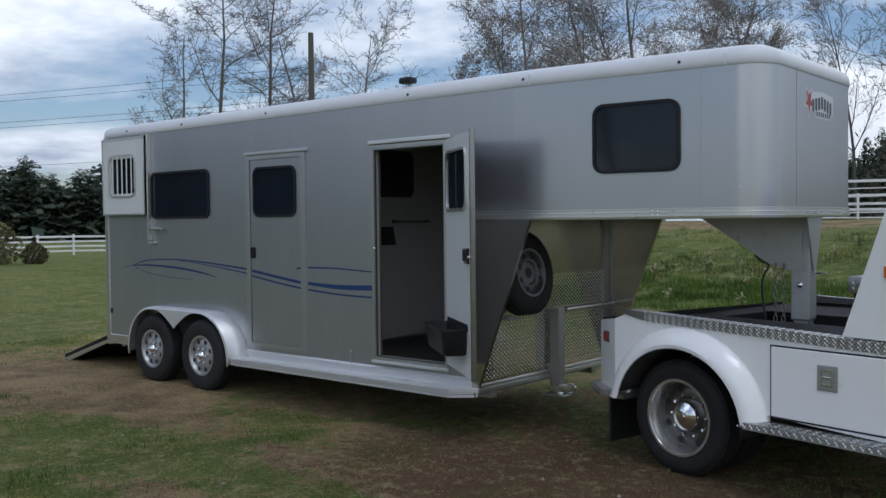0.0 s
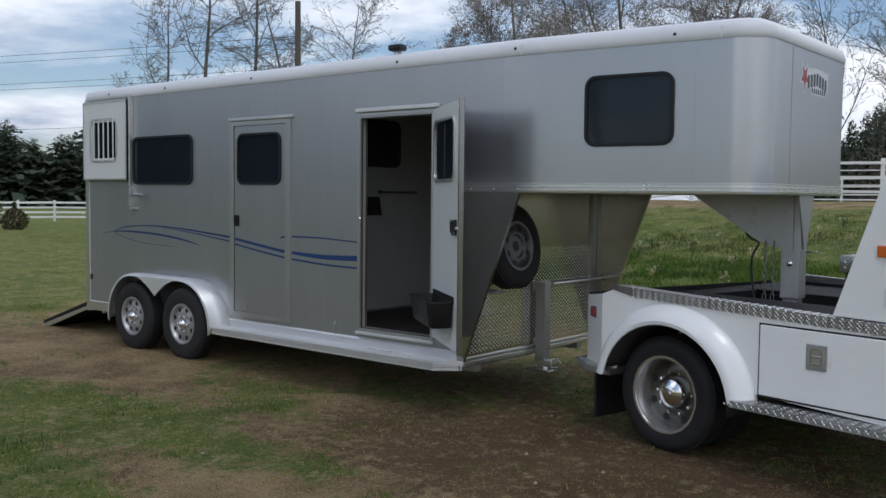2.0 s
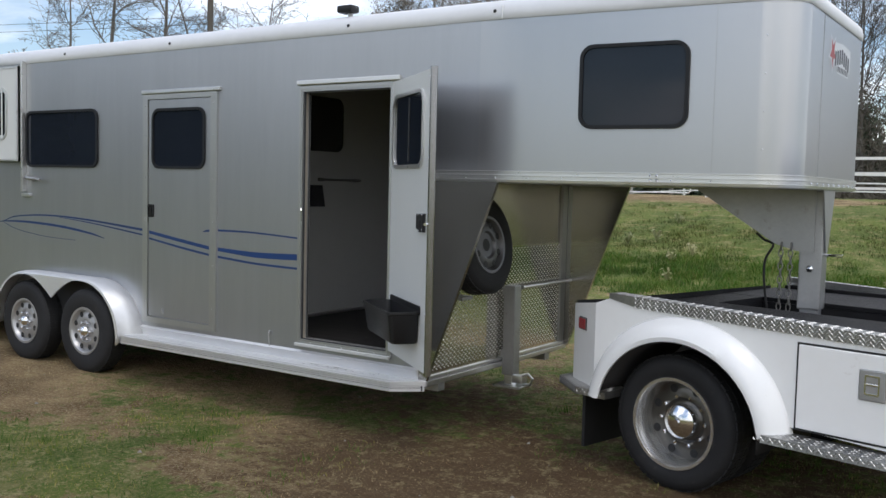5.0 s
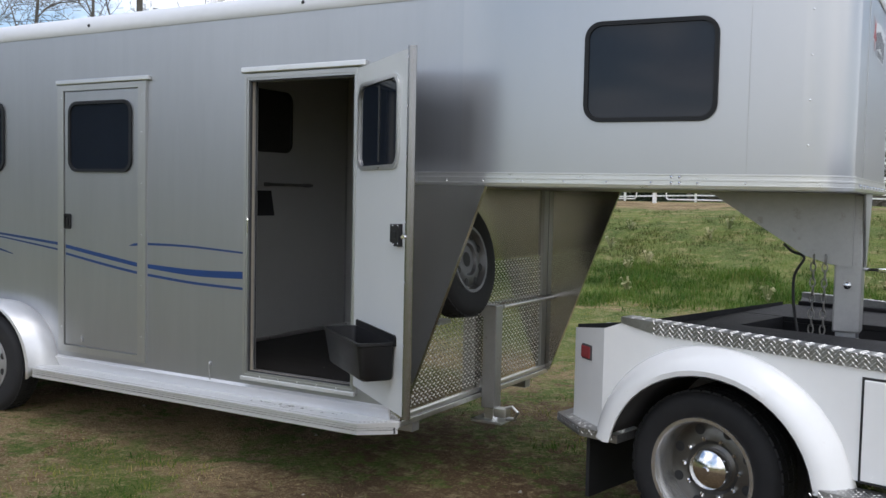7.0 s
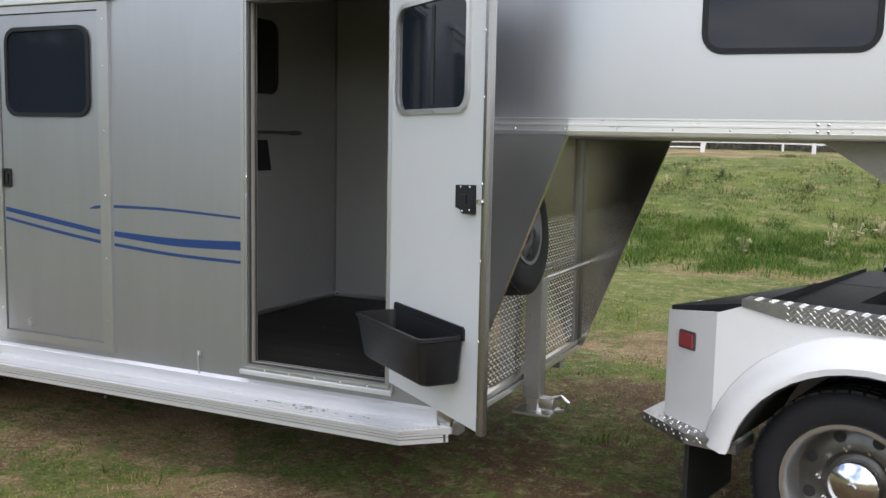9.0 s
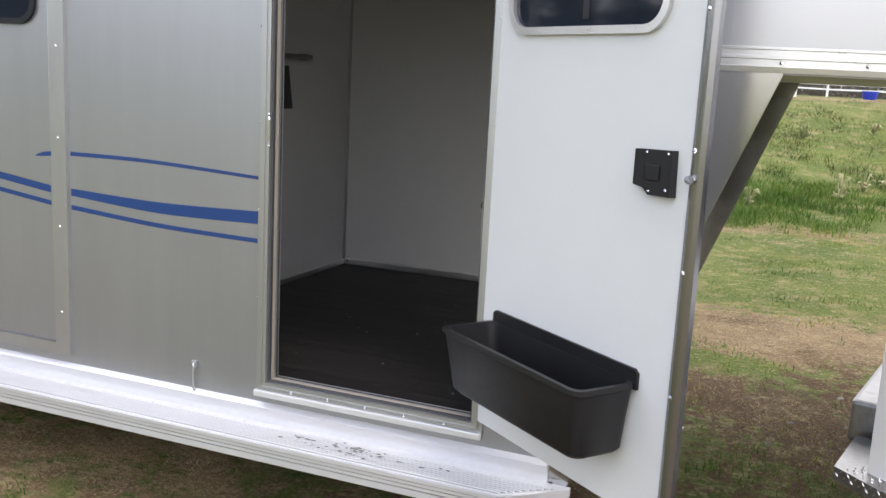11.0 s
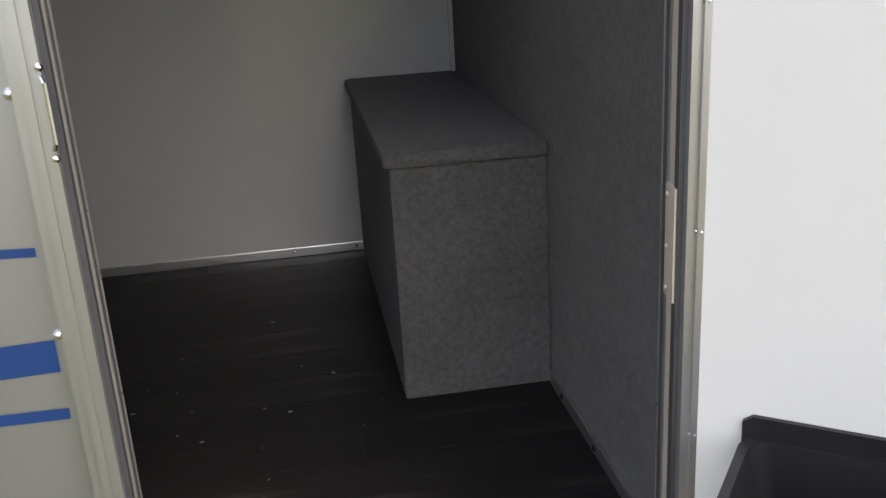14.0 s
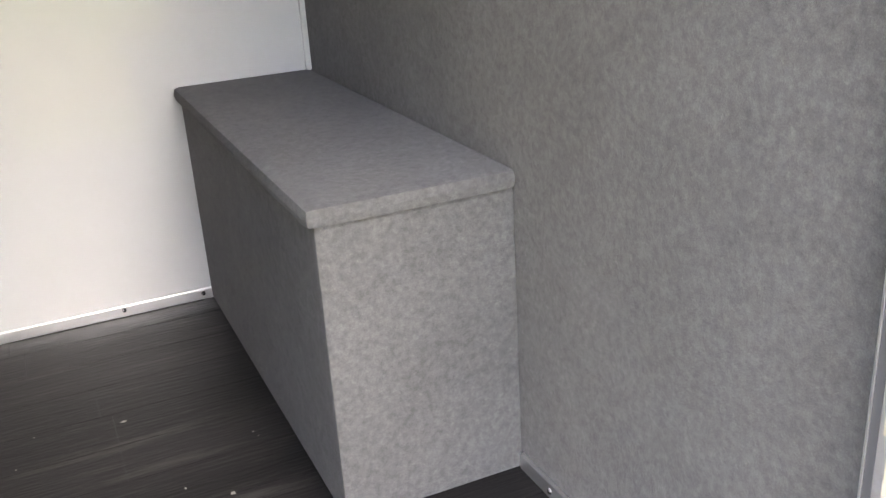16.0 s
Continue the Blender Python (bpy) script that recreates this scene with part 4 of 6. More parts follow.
def build_running_gear():
    for x in WHEELS_X:
        wheel(trailer, Matrix.Translation((x, WHEEL_Y, WHEEL_Z)), 0.372, 0.20, 0.20, rim_mat=RIM_SILVER)
    for x in WHEELS_X:
        wheel(trailer, Matrix.Translation((x, WIDTH - WHEEL_Y, WHEEL_Z)) @ Matrix.Rotation(math.pi, 4, "Z"), 0.372, 0.20, 0.20, rim_mat=RIM_SILVER)
    # fender: a skin over both wheels with an upright skirt that has two arches
    c0, c1, R = WHEELS_X[0], WHEELS_X[1], 0.465
    top = []
    for k in range(13):
        a = radians(188 - 98 * k / 12)
        top.append((c0 + R * math.cos(a), WHEEL_Z + R * math.sin(a)))
    top += [(c0 + (c1 - c0) * k / 12, WHEEL_Z + R) for k in range(1, 12)]
    for k in range(13):
        a = radians(90 - 96 * k / 12)
        top.append((c1 + (R + 0.03) * math.cos(a), WHEEL_Z + R * math.sin(a)))
    # the opening follows the top edge closely, and dips to a short web between the wheels
    mid = (c0 + c1) / 2
    arch = []
    for x, z in top:
        web = 0.185 * max(0.0, 1 - abs(x - mid) / 0.36) ** 1.5
        arch.append((x + (mid - x) * 0.03, z - 0.022 - web))
    bm = bmesh.new()
    n = len(top)
    def row(pts, y):
        return [bm.verts.new((x, y, z)) for x, z in pts]
    inner = [(x + (x - (c0 + c1) / 2) * 0.10, z + (0.0 if 3 < i < 20 else -0.0)) for i, (x, z) in enumerate(top)]
    rows = [row(inner, 0.0), row([(x + (x - (c0 + c1) / 2) * 0.03, z + 0.006) for x, z in top], -0.10), row(top, -0.178), row([(x, z - 0.012) for x, z in top], -0.192)]
    low = row(arch, -0.194)
    lip = row(arch, -0.180)
    rows += [low, lip]
    for a, b in zip(rows, rows[1:]):
        for i in range(n - 1):
            bm.faces.new((a[i], a[i + 1], b[i + 1], b[i]))
    bmesh.ops.remove_doubles(bm, verts=bm.verts[:], dist=0.0004)
    bmesh.ops.recalc_face_normals(bm, faces=bm.faces[:])
    fender = part("fender", bm, BOARD, trailer, "bright aluminium double-arch fender", smooth=True)
    mod = fender.modifiers.new("thickness", "SOLIDIFY")
    mod.thickness, mod.offset = 0.004, -1
    # flat black sheet behind the wheels, and the frame rails below the floor
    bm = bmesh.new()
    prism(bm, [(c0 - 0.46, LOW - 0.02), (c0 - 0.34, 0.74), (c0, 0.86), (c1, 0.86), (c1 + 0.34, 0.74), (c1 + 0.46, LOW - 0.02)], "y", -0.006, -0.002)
    part("wheel_back_sheet", bm, RUBBER, trailer)
    bm = bmesh.new()
    for y in (0.25, WIDTH - 0.33):
        box(bm, REAR, WALL_END, y, y + 0.08, 0.33, LOW, 0.004)
    for x in (-4.3, -1.6, -0.6, 0.4, 1.0):
        box(bm, x, x + 0.06, 0.05, WIDTH - 0.05, 0.36, LOW, 0.003)
    for x in WHEELS_X:
        tube(bm, [(x, 0.0, WHEEL_Z), (x, WIDTH, WHEEL_Z)], 0.045, 10)
    part("chassis", bm, STEEL, trailer)
    # running board with ribbed nosing and a clipped front corner
    bx0, bx1 = -1.87, 1.20
    bm = bmesh.new()
    prism(bm, [(bx0, 0.0), (bx0, -0.165), (bx1 - 0.20, -0.165), (bx1, -0.02), (bx1, 0.0)], "z", 0.425, 0.455)
    board = part("running_board", bm, BOARD, trailer, "worn ribbed aluminium running board")
    bm = bmesh.new()
    prism(bm, [(0.0, 0.455), (-0.02, 0.52), (0.0, 0.535)], "x", bx0, WALL_END)
    part("kick_strip", bm, BOARD, board)
    def corner_x(y):
        return bx1 - 0.20 + 0.20 * (y + 0.165) / 0.145 - 0.016
    # darker grey sheet draws the grooves between the ribs
    bm = bmesh.new()
    prism(bm, [(bx0 + 0.01, -0.158), (corner_x(-0.158), -0.158), (corner_x(-0.042), -0.042), (bx0 + 0.01, -0.042)], "z", 0.4545, 0.4562)
    part("groove_sheet", bm, GROOVE_GREY, board, "darker grey grooves between the ribs")
    for k in range(8):
        y = -0.048 - k * 0.0145
        part("rib", boxed(bx0 + 0.01, corner_x(y), y - 0.0042, y + 0.0042, 0.454, 0.460, 0.0015), BOARD, board)
    for k, (z0, z1, p) in enumerate(((0.386, 0.408, 0.010), (0.412, 0.4225, 0.009), (0.426, 0.4365, 0.010), (0.440, 0.453, 0.013))):
        bm = bmesh.new()
        prism(bm, [(bx0, -0.10), (bx0, -0.165 - p), (bx1 - 0.20 + p, -0.165 - p), (bx1 - 0.01, -0.02), (bx1 - 0.05, -0.02), (bx1 - 0.24, -0.12), (bx0 + 0.05, -0.12)], "z", z0, z1)
        part("nosing", bm, BOARD, board)
    # dark backing draws the gaps between the nosings
    bm = bmesh.new()
    prism(bm, [(bx0, -0.13), (bx0, -0.160), (bx1 - 0.205, -0.160), (bx1 - 0.02, -0.03), (bx1 - 0.06, -0.03)], "z", 0.388, 0.426)
    part("nosing_back", bm, GASKET, board)
    bm = bmesh.new()
    x = bx0 + 0.15
    while x < bx1 - 0.2:
        stud(bm, x, -0.030, 0.456, 0.005, (0, 0, 1))
        x += 0.42
    part("board_screws", bm, CHROME, board, kind="stuff")
    # worn grey scuffs where people step up
    bm = bmesh.new()
    rnd = random.Random(5)
    for k in range(70):
        x, y = rnd.gauss(0.42, 0.17), -0.10 + rnd.uniform(-0.035, 0.045)
        s = rnd.uniform(0.002, 0.009)
        a0 = rnd.uniform(0, 6)
        vs = [bm.verts.new((x + s * 1.6 * math.cos(a0 + a) * rnd.uniform(0.5, 1), min(-0.03, y + s * math.sin(a0 + a) * rnd.uniform(0.5, 1)), 0.4612)) for a in (0, 1.2, 2.5, 3.9, 5.1)]
        bm.faces.new(vs)
    part("scuffs", bm, material("scuff_dirt", (0.20, 0.195, 0.185), rough=0.8), board, "dark scuff marks", kind="stuff")
    bm = bmesh.new()
    prism(bm, [(0.0, 0.40), (-0.012, 0.40), (-0.012, 0.50), (0.0, 0.51)], "x", REAR + 0.05, c0 - 0.47)
    part("sill_trim", bm, ALU, trailer)


build_running_gear()


def ribbon(bm, upper, lower, y):
    """A flat decal between two curves of equal length."""
    a = [bm.verts.new((x, y, z)) for x, z in upper]
    b = [bm.verts.new((x, y, z)) for x, z in lower]
    for i in range(len(a) - 1):
        bm.faces.new((a[i], a[i + 1], b[i + 1], b[i]))
    bmesh.ops.recalc_face_normals(bm, faces=bm.faces[:])


def curve_pts(knots, n=28):
    """A smooth curve through (x, z, thickness) knots."""
    out = []
    ks = [knots[0], *knots, knots[-1]]
    per = max(2, n // (len(knots) - 1))
    for i in range(1, len(ks) - 2):
        for j in range(per):
            t = j / per
            out.append(tuple(0.5 * (2 * b + (c - a) * t + (2 * a - 5 * b + 4 * c - d) * t * t + (3 * b - a - 3 * c + d) * t ** 3) for a, b, c, d in zip(ks[i - 1], ks[i], ks[i + 1], ks[i + 2])))
    out.append(tuple(knots[-1]))
    return out


def build_stripes():
    lines = [
        [(-4.17, 1.300, 0.004), (-3.93, 1.330, 0.008), (-3.70, 1.385, 0.012), (-3.20, 1.412, 0.014), (-2.60, 1.395, 0.016), (-1.80, 1.338, 0.02)],
        [(-3.93, 1.330, 0.010), (-3.55, 1.338, 0.02), (-3.00, 1.318, 0.022), (-2.55, 1.275, 0.018), (-2.33, 1.238, 0.006)],
        [(-3.93, 1.325, 0.006), (-3.70, 1.262, 0.006), (-3.25, 1.215, 0.005), (-2.75, 1.20, 0.004)],
        [(-3.0, 1.400, 0.004), (-2.5, 1.365, 0.010), (-1.80, 1.295, 0.014)],
        [(-1.705, 1.325, 0.026), (-1.3, 1.272, 0.028), (-0.965, 1.230, 0.028)],
        [(-1.705, 1.272, 0.016), (-1.3, 1.215, 0.018), (-0.965, 1.175, 0.018)],
        [(-0.875, 1.225, 0.028), (-0.45, 1.205, 0.042), (-0.016, 1.213, 0.046)],
        [(-0.875, 1.165, 0.018), (-0.45, 1.137, 0.017), (-0.016, 1.128, 0.016)],
        [(-1.04, 1.358, 0.004), (-1.0, 1.366, 0.016), (-0.955, 1.371, 0.017)],
        [(-0.875, 1.376, 0.016), (-0.5, 1.377, 0.014), (-0.016, 1.357, 0.012)],
    ]
    lines = [[(x, z + 0.013, w) for x, z, w in k] for k in lines]
    for i, knots in enumerate(lines):
        pts = curve_pts(knots)
        bm = bmesh.new()
        on_door = i in (4, 5, 8)
        ribbon(bm, [(x, z + w / 2) for x, z, w in pts], [(x, z - w / 2) for x, z, w in pts], -0.0135 if on_door else -0.0015)
        part("stripe", bm, BLUE, trailer, "dark blue curved decal stripe")


build_stripes()


def build_interior():
    x0, x1, y0, y1, top = -0.79, 0.91, 0.037, 2.15, 2.80
    sub = part("interior_floor", boxed(x0 - 0.02, x1 + 0.05, 0.036, y1 + 0.005, FLOOR_Z - 0.05, FLOOR_Z - 0.004), RUBBER, trailer, "dark wood-grain plank floor")
    rnd = random.Random(2)
    y, k = 0.066, 0
    while y < y1:
        w = min(0.152, y1 - y)
        cut = x0 + rnd.uniform(0.35, 1.35)
        for a, b in ((x0, cut - 0.0008), (cut + 0.0008, x1)):
            part("plank", boxed(a, b, y + 0.0008, y + w - 0.0008, FLOOR_Z - 0.0035, FLOOR_Z), FLOOR_MAT, sub)
        y += w
    part("sill_plate", boxed(0.04, 0.84, 0.0, 0.066, FLOOR_Z - 0.004, FLOOR_Z + 0.002, 0.001), RUBBER, trailer)
    part("partition_wall", boxed(x0 - 0.03, x0, y0, y1, FLOOR_Z, top), LINER, trailer, "white dressing-room partition")
    part("liner_wall", boxed(x0, x1, y1, y1 + 0.008, FLOOR_Z, top), LINER, trailer, "glossy white far liner wall")
    part("carpet_wall", boxed(x1, x1 + 0.04, y0, y1, FLOOR_Z, NECK_Z), CARPET, trailer, "grey carpeted front wall")
    part("neck_lip", boxed(x1 - 0.012, x1 + 0.05, y0, y1, NECK_Z + 0.021, NECK_Z + 0.04, 0.004), ALU, trailer)
    # unseen ceiling, coloured dark like the carpet to dim the upper walls
    part("interior_ceiling", boxed(REAR + 0.05, KINK_X, 0.036, y1 + 0.005, top, top + 0.02), CARPET, trailer, "unseen ceiling in dark carpet grey")
    part("near_liner", boxed(x0, 0.030, 0.0365, 0.042, FLOOR_Z, top), LINER, trailer)
    bm = bmesh.new()
    box(bm, x0, x1, y1 - 0.008, y1, FLOOR_Z, FLOOR_Z + 0.035, 0.003)
    part("skirting", bm, ALU, trailer, "aluminium skirting strip")
    part("skirting", boxed(x0, x0 + 0.008, y0, y1 - 0.01, FLOOR_Z, FLOOR_Z + 0.03, 0.003), ALU, trailer)
    part("skirting", boxed(x1 - 0.010, x1, y0, 0.92, FLOOR_Z, FLOOR_Z + 0.035, 0.003), ALU, trailer)
    part("corner_trim", boxed(x0, x0 + 0.012, y1 - 0.012, y1, FLOOR_Z + 0.03, top, 0.002), STEEL, trailer)
    part("corner_trim", boxed(x1 - 0.016, x1, y1 - 0.016, y1, 1.24, NECK_Z, 0.003), LINER, trailer)
    bm = bmesh.new()
    for p in ((x0 + 0.03, y1 - 0.012, FLOOR_Z + 0.02), (0.50, y1 - 0.01, FLOOR_Z + 0.02), (0.27, y1 - 0.01, FLOOR_Z + 0.022)):
        stud(bm, *p, 0.008)
    for y in (0.30, 0.55, 0.80):
        stud(bm, x1 - 0.011, y, FLOOR_Z + 0.02, 0.008, (-1, 0, 0))
    part("skirting_screws", bm, CHROME, trailer, kind="stuff")
    window_unit(trailer, (0.75, 1.40, 2.07, 2.55), 0.0, "dark partition window", slider=False, mat=DIM, glass=DIM, m=Matrix.Translation((x0 + 0.004, 0, 0)) @ Matrix(((0, -1, 0, 0), (1, 0, 0, 0), (0, 0, 1, 0), (0, 0, 0, 1))))
    # carpeted step box, its lid lapping over with a rounded edge
    bench = thing("storage_bench", "grey carpet-covered step bench with an overlapping lid", "bench")
    part("bench_body", boxed(0.526, x1 - 0.001, 0.922, y1 - 0.001, FLOOR_Z, 1.205, 0.008), CARPET, bench)
    bm = bmesh.new()
    box(bm, 0.508, x1 - 0.001, 0.906, y1 - 0.001, 1.203, 1.243, 0.018)
    part("lid", bm, CARPET, bench, "grey carpeted lid", smooth=True)
    # white scraps and grit on the floor
    bm = bmesh.new()
    rnd = random.Random(11)
    for k in range(46):
        x, y, s = rnd.uniform(-0.3, 0.88), rnd.uniform(0.1, 1.6), rnd.choice((0.002, 0.003, 0.004, 0.007))
        if x > 0.5 and y > 0.9:
            continue
        h = 0.0015
        a0 = rnd.uniform(0, 6)
        vs = [bm.verts.new((x + s * math.cos(a0 + a) * rnd.uniform(0.6, 1.3), y + s * math.sin(a0 + a) * rnd.uniform(0.6, 1.3), FLOOR_Z + h * rnd.uniform(0.4, 1.6))) for a in (0, 1.6, 3.1, 4.7)]
        bm.faces.new(vs)
    crumbs = part("floor_grit", bm, GRIT)
    tagged(crumbs, "scattered pale grit on the dark floor", "grit", kind="stuff")
    # bar for blankets along the partition
    bar = thing("blanket_bar", "thin grey blanket bar fixed along the white partition", "bar")
    bm = bmesh.new()
    tube(bm, [(x0 + 0.045, 1.05, 1.82), (x0 + 0.045, 1.62, 1.82)], 0.011, 10)
    part("rod", bm, DULL_STEEL, bar, smooth=True)
    for y in (1.09, 1.58):
        part("bracket", boxed(x0, x0 + 0.05, y - 0.012, y + 0.012, 1.805, 1.835, 0.003), DULL_STEEL, bar)
    # saddle rack on the partition
    rack = thing("saddle_rack", "black saddle rack fixed to the white partition", "saddle rack")
    bm = bmesh.new()
    prism(bm, [(0.30, 1.60), (0.48, 1.60), (0.445, 1.77), (0.335, 1.77)], "x", -0.74, -0.17)
    part("rack_body", bm, PLASTIC, rack)
    part("wall_plate", boxed(x0, x0 + 0.05, 0.31, 0.47, 1.55, 1.80, 0.006), PLASTIC, rack)


build_interior()


def build_feeder():
    f = thing("door_feeder", "black plastic trough feeder hung on the white door", "feeder")
    def quad_loft(bm, rows):
        rs = [[bm.verts.new(LEAF @ Vector((p[0] + 0.010, p[1], p[2] - 0.020))) for p in r] for r in rows]
        for a, b in zip(rs, rs[1:]):
            n = len(a)
            for i in range(n):
                bm.faces.new((a[i], a[(i + 1) % n], b[(i + 1) % n], b[i]))
        bm.faces.new(rs[0])
        bm.faces.new(rs[-1])
        bmesh.ops.recalc_face_normals(bm, faces=bm.faces[:])
    def loop(u0, u1, v0, v1, z, r=0.03):
        return [(x, y, z) for x, y in round_rect(u0, u1, v0, v1, r, 3)]
    bm = bmesh.new()
    quad_loft(bm, [loop(0.10, 0.685, -0.165, -0.006, 0.815), loop(0.085, 0.70, -0.18, -0.004, 0.83), loop(0.063, 0.722, -0.205, -0.004, 1.0), loop(0.056, 0.729, -0.213, -0.004, 1.005),
                   loop(0.056, 0.729, -0.213, -0.004, 1.02), loop(0.070, 0.715, -0.199, -0.014, 1.02), loop(0.10, 0.69, -0.172, -0.018, 0.835)])
    part("trough", bm, PLASTIC, f, "black moulded trough", smooth=True)
    bm = bmesh.new()
    prism(bm, [(0.056, 1.0), (0.729, 1.0), (0.729, 1.045), (0.715, 1.055), (0.07, 1.055), (0.056, 1.045)], "y", -0.012, -0.003, LEAF @ Matrix.Translation((0.010, 0, -0.020)))
    part("back_flange", bm, PLASTIC, f)


build_feeder()


def build_fittings():
    # holdback catch on the wall beside the door
    bm = bmesh.new()
    box(bm, -0.296, -0.274, -0.016, -0.001, 0.618, 0.648, 0.004)
    tube(bm, [(-0.285, -0.016, 0.64), (-0.278, -0.024, 0.63), (-0.282, -0.022, 0.60), (-0.285, -0.012, 0.535)], 0.0035, 6)
    box(bm, -0.292, -0.279, -0.010, -0.001, 0.52, 0.535, 0.003)
    part("door_catch", bm, STEEL, trailer, smooth=True)
    # drop-down feed window at the rear, standing open against the wall
    fx0, fx1, fz0, fz1 = -4.47, -3.565, 1.925, 2.825
    panel = bmesh.new()
    hole = (-4.32, -3.74, 2.13, 2.63)
    wall_y(panel, fx0, fx1, fz0, fz1, -0.062, -0.022, [inset_rect(hole, 0.045)])
    fw = part("feed_window", panel, WHITE_DOOR, trailer, "pale drop-down feed window with bars")
    bm = bmesh.new()
    ring(bm, round_rect(*hole, 0.10), round_rect(*inset_rect(hole, 0.022), 0.085), "y", -0.070, -0.058)
    part("window_frame", bm, ALU, fw)
    part("pane", boxed(hole[0] + 0.02, hole[1] - 0.02, -0.036, -0.030, hole[2] + 0.02, hole[3] - 0.02), GLASS, fw, "dark tinted glass")
    for k in range(5):
        x = hole[0] + 0.09 + k * 0.10
        bm = bmesh.new()
        tube(bm, [(x, -0.066, hole[2] + 0.012), (x, -0.066, hole[3] - 0.012)], 0.008, 8)
        part("bar", bm, ALU, fw, smooth=True)
    bm = bmesh.new()
    ring(bm, [(fx0, fz0), (fx1, fz0), (fx1, fz1), (fx0, fz1)], [(fx0 + 0.02, fz0 + 0.02), (fx1 - 0.02, fz0 + 0.02), (fx1 - 0.02, fz1 - 0.02), (fx0 + 0.02, fz1 - 0.02)], "y", -0.067, -0.018)
    part("edge_frame", bm, ALU, fw)
    bm = bmesh.new()
    box(bm, -3.548, -3.522, -0.05, 0.0, 1.64, 2.87, 0.004)
    box(bm, -3.56, -3.43, -0.035, 0.0, 1.595, 1.625, 0.004)
    part("lock_rail", bm, ALU, trailer, "upright aluminium lock rail")
    bm = bmesh.new()
    box(bm, -3.46, -3.36, -0.05, 0.0, 1.745, 1.785, 0.006)
    tube(bm, [(-3.47, -0.045, 1.77), (-3.30, -0.06, 1.765), (-3.22, -0.06, 1.755)], 0.012, 8)
    tube(bm, [(-3.44, -0.045, 1.72), (-3.44, -0.045, 1.83)], 0.009, 8)
    part("slam_latch", bm, STEEL, trailer, smooth=True)
    part("side_marker", boxed(-4.44, -4.40, -0.012, 0.0, 0.76, 0.82, 0.004), RUBBER, trailer, "small dark side marker")
    # roof lamp on a short stalk
    bm = bmesh.new()
    lathe(bm, [(0.05, 2.955), (0.045, 2.965), (0.02, 2.975), (0.018, 3.02)], 12, axis="z", m=Matrix.Translation((0.36, 0.12, 0)))
    part("lamp_stalk", bm, STEEL, trailer, smooth=True)
    bm = bmesh.new()
    box(bm, 0.275, 0.415, 0.06, 0.16, 3.015, 3.072, 0.02)
    part("load_lamp", bm, PLASTIC, trailer, "small dark loading lamp on the roof", smooth=True)
    # rear ramp let down on the grass
    bm = bmesh.new()
    prism(bm, [(REAR - 0.02, 0.52), (REAR - 0.02, 0.43), (-5.68, 0.06), (-5.78, 0.06), (-5.78, 0.13)], "y", 0.10, WIDTH - 0.1)
    ramp_ob = part("ramp", bm, BED, trailer, "dark rubber-topped rear ramp let down")
    bm = bmesh.new()
    prism(bm, [(REAR - 0.02, 0.462), (REAR - 0.02, 0.425), (-5.68, 0.055), (-5.785, 0.055), (-5.785, 0.085)], "y", 0.085, 0.10)
    part("ramp_edge", bm, ALU, ramp_ob, "thin bright ramp edge")
    # spare wheel against the front wall
    q = Matrix.Translation((1.255, 0.53, 1.365)) @ Matrix.Rotation(radians(-8), 4, "Y") @ Matrix.Rotation(radians(90), 4, "Z")
    wheel(trailer, q, 0.350, 0.195, 0.19, "spare_wheel", capped=False, rim_mat=RIM_GREY)
    part("spare_bracket", boxed(WALL_END, WALL_END + 0.10, 0.38, 0.52, 0.975, 1.0, 0.004), STEEL, trailer)
    # jack leg
    bm = bmesh.new()
    box(bm, 1.15, 1.25, 1.08, 1.18, 0.33, 1.03, 0.008)
    jack = part("jack_leg", bm, STEEL, trailer, "square steel jack leg")
    part("inner_tube", boxed(1.165, 1.235, 1.095, 1.165, 0.25, 0.34, 0.005), ALU, jack)
    part("foot_plate", boxed(1.10, 1.33, 1.03, 1.23, 0.24, 0.258, 0.006), ALU, jack)
    bm = bmesh.new()
    box(bm, 1.25, 1.34, 1.07, 1.15, 0.28, 0.34, 0.006)
    tube(bm, [(1.33, 1.10, 0.27), (1.40, 1.09, 0.28), (1.42, 1.09, 0.33), (1.38, 1.09, 0.36), (1.33, 1.09, 0.345)], 0.011, 8)
    part("foot_hook", bm, ALU, jack, smooth=True)
    part("jack_arm", boxed(WALL_END, 1.15, 1.10, 1.16, 0.95, 1.01, 0.004), STEEL, jack)
    part("jack_arm", boxed(WALL_END, 1.15, 1.10, 1.16, 0.46, 0.52, 0.004), STEEL, jack)
    # neck post with its big gusset plates
    px, py = 3.42, 1.07
    for y in (py - 0.085, py + 0.075):
        bm = bmesh.new()
        prism(bm, [(2.66, NECK_Z - 0.02), (px + 0.02, NECK_Z - 0.02), (px + 0.02, 1.42), (px - 0.09, 1.43), (px - 0.22, 1.47)], "y", y, y + 0.010)
        part("neck_gusset", bm, STEEL, trailer, "grey steel triangular neck plate")
    bm = bmesh.new()
    prism(bm, [(py - 0.16, NECK_Z - 0.02), (py + 0.16, NECK_Z - 0.02), (py + 0.02, 1.42), (py - 0.02, 1.42)], "x", px + 0.072, px + 0.082)
    part("neck_gusset", bm, STEEL, trailer, "grey steel triangular neck plate")
    part("coupler_post", boxed(px - 0.07, px + 0.07, py - 0.072, py + 0.072, 1.06, NECK_Z - 0.02, 0.010), STEEL, trailer, "square grey coupler post")
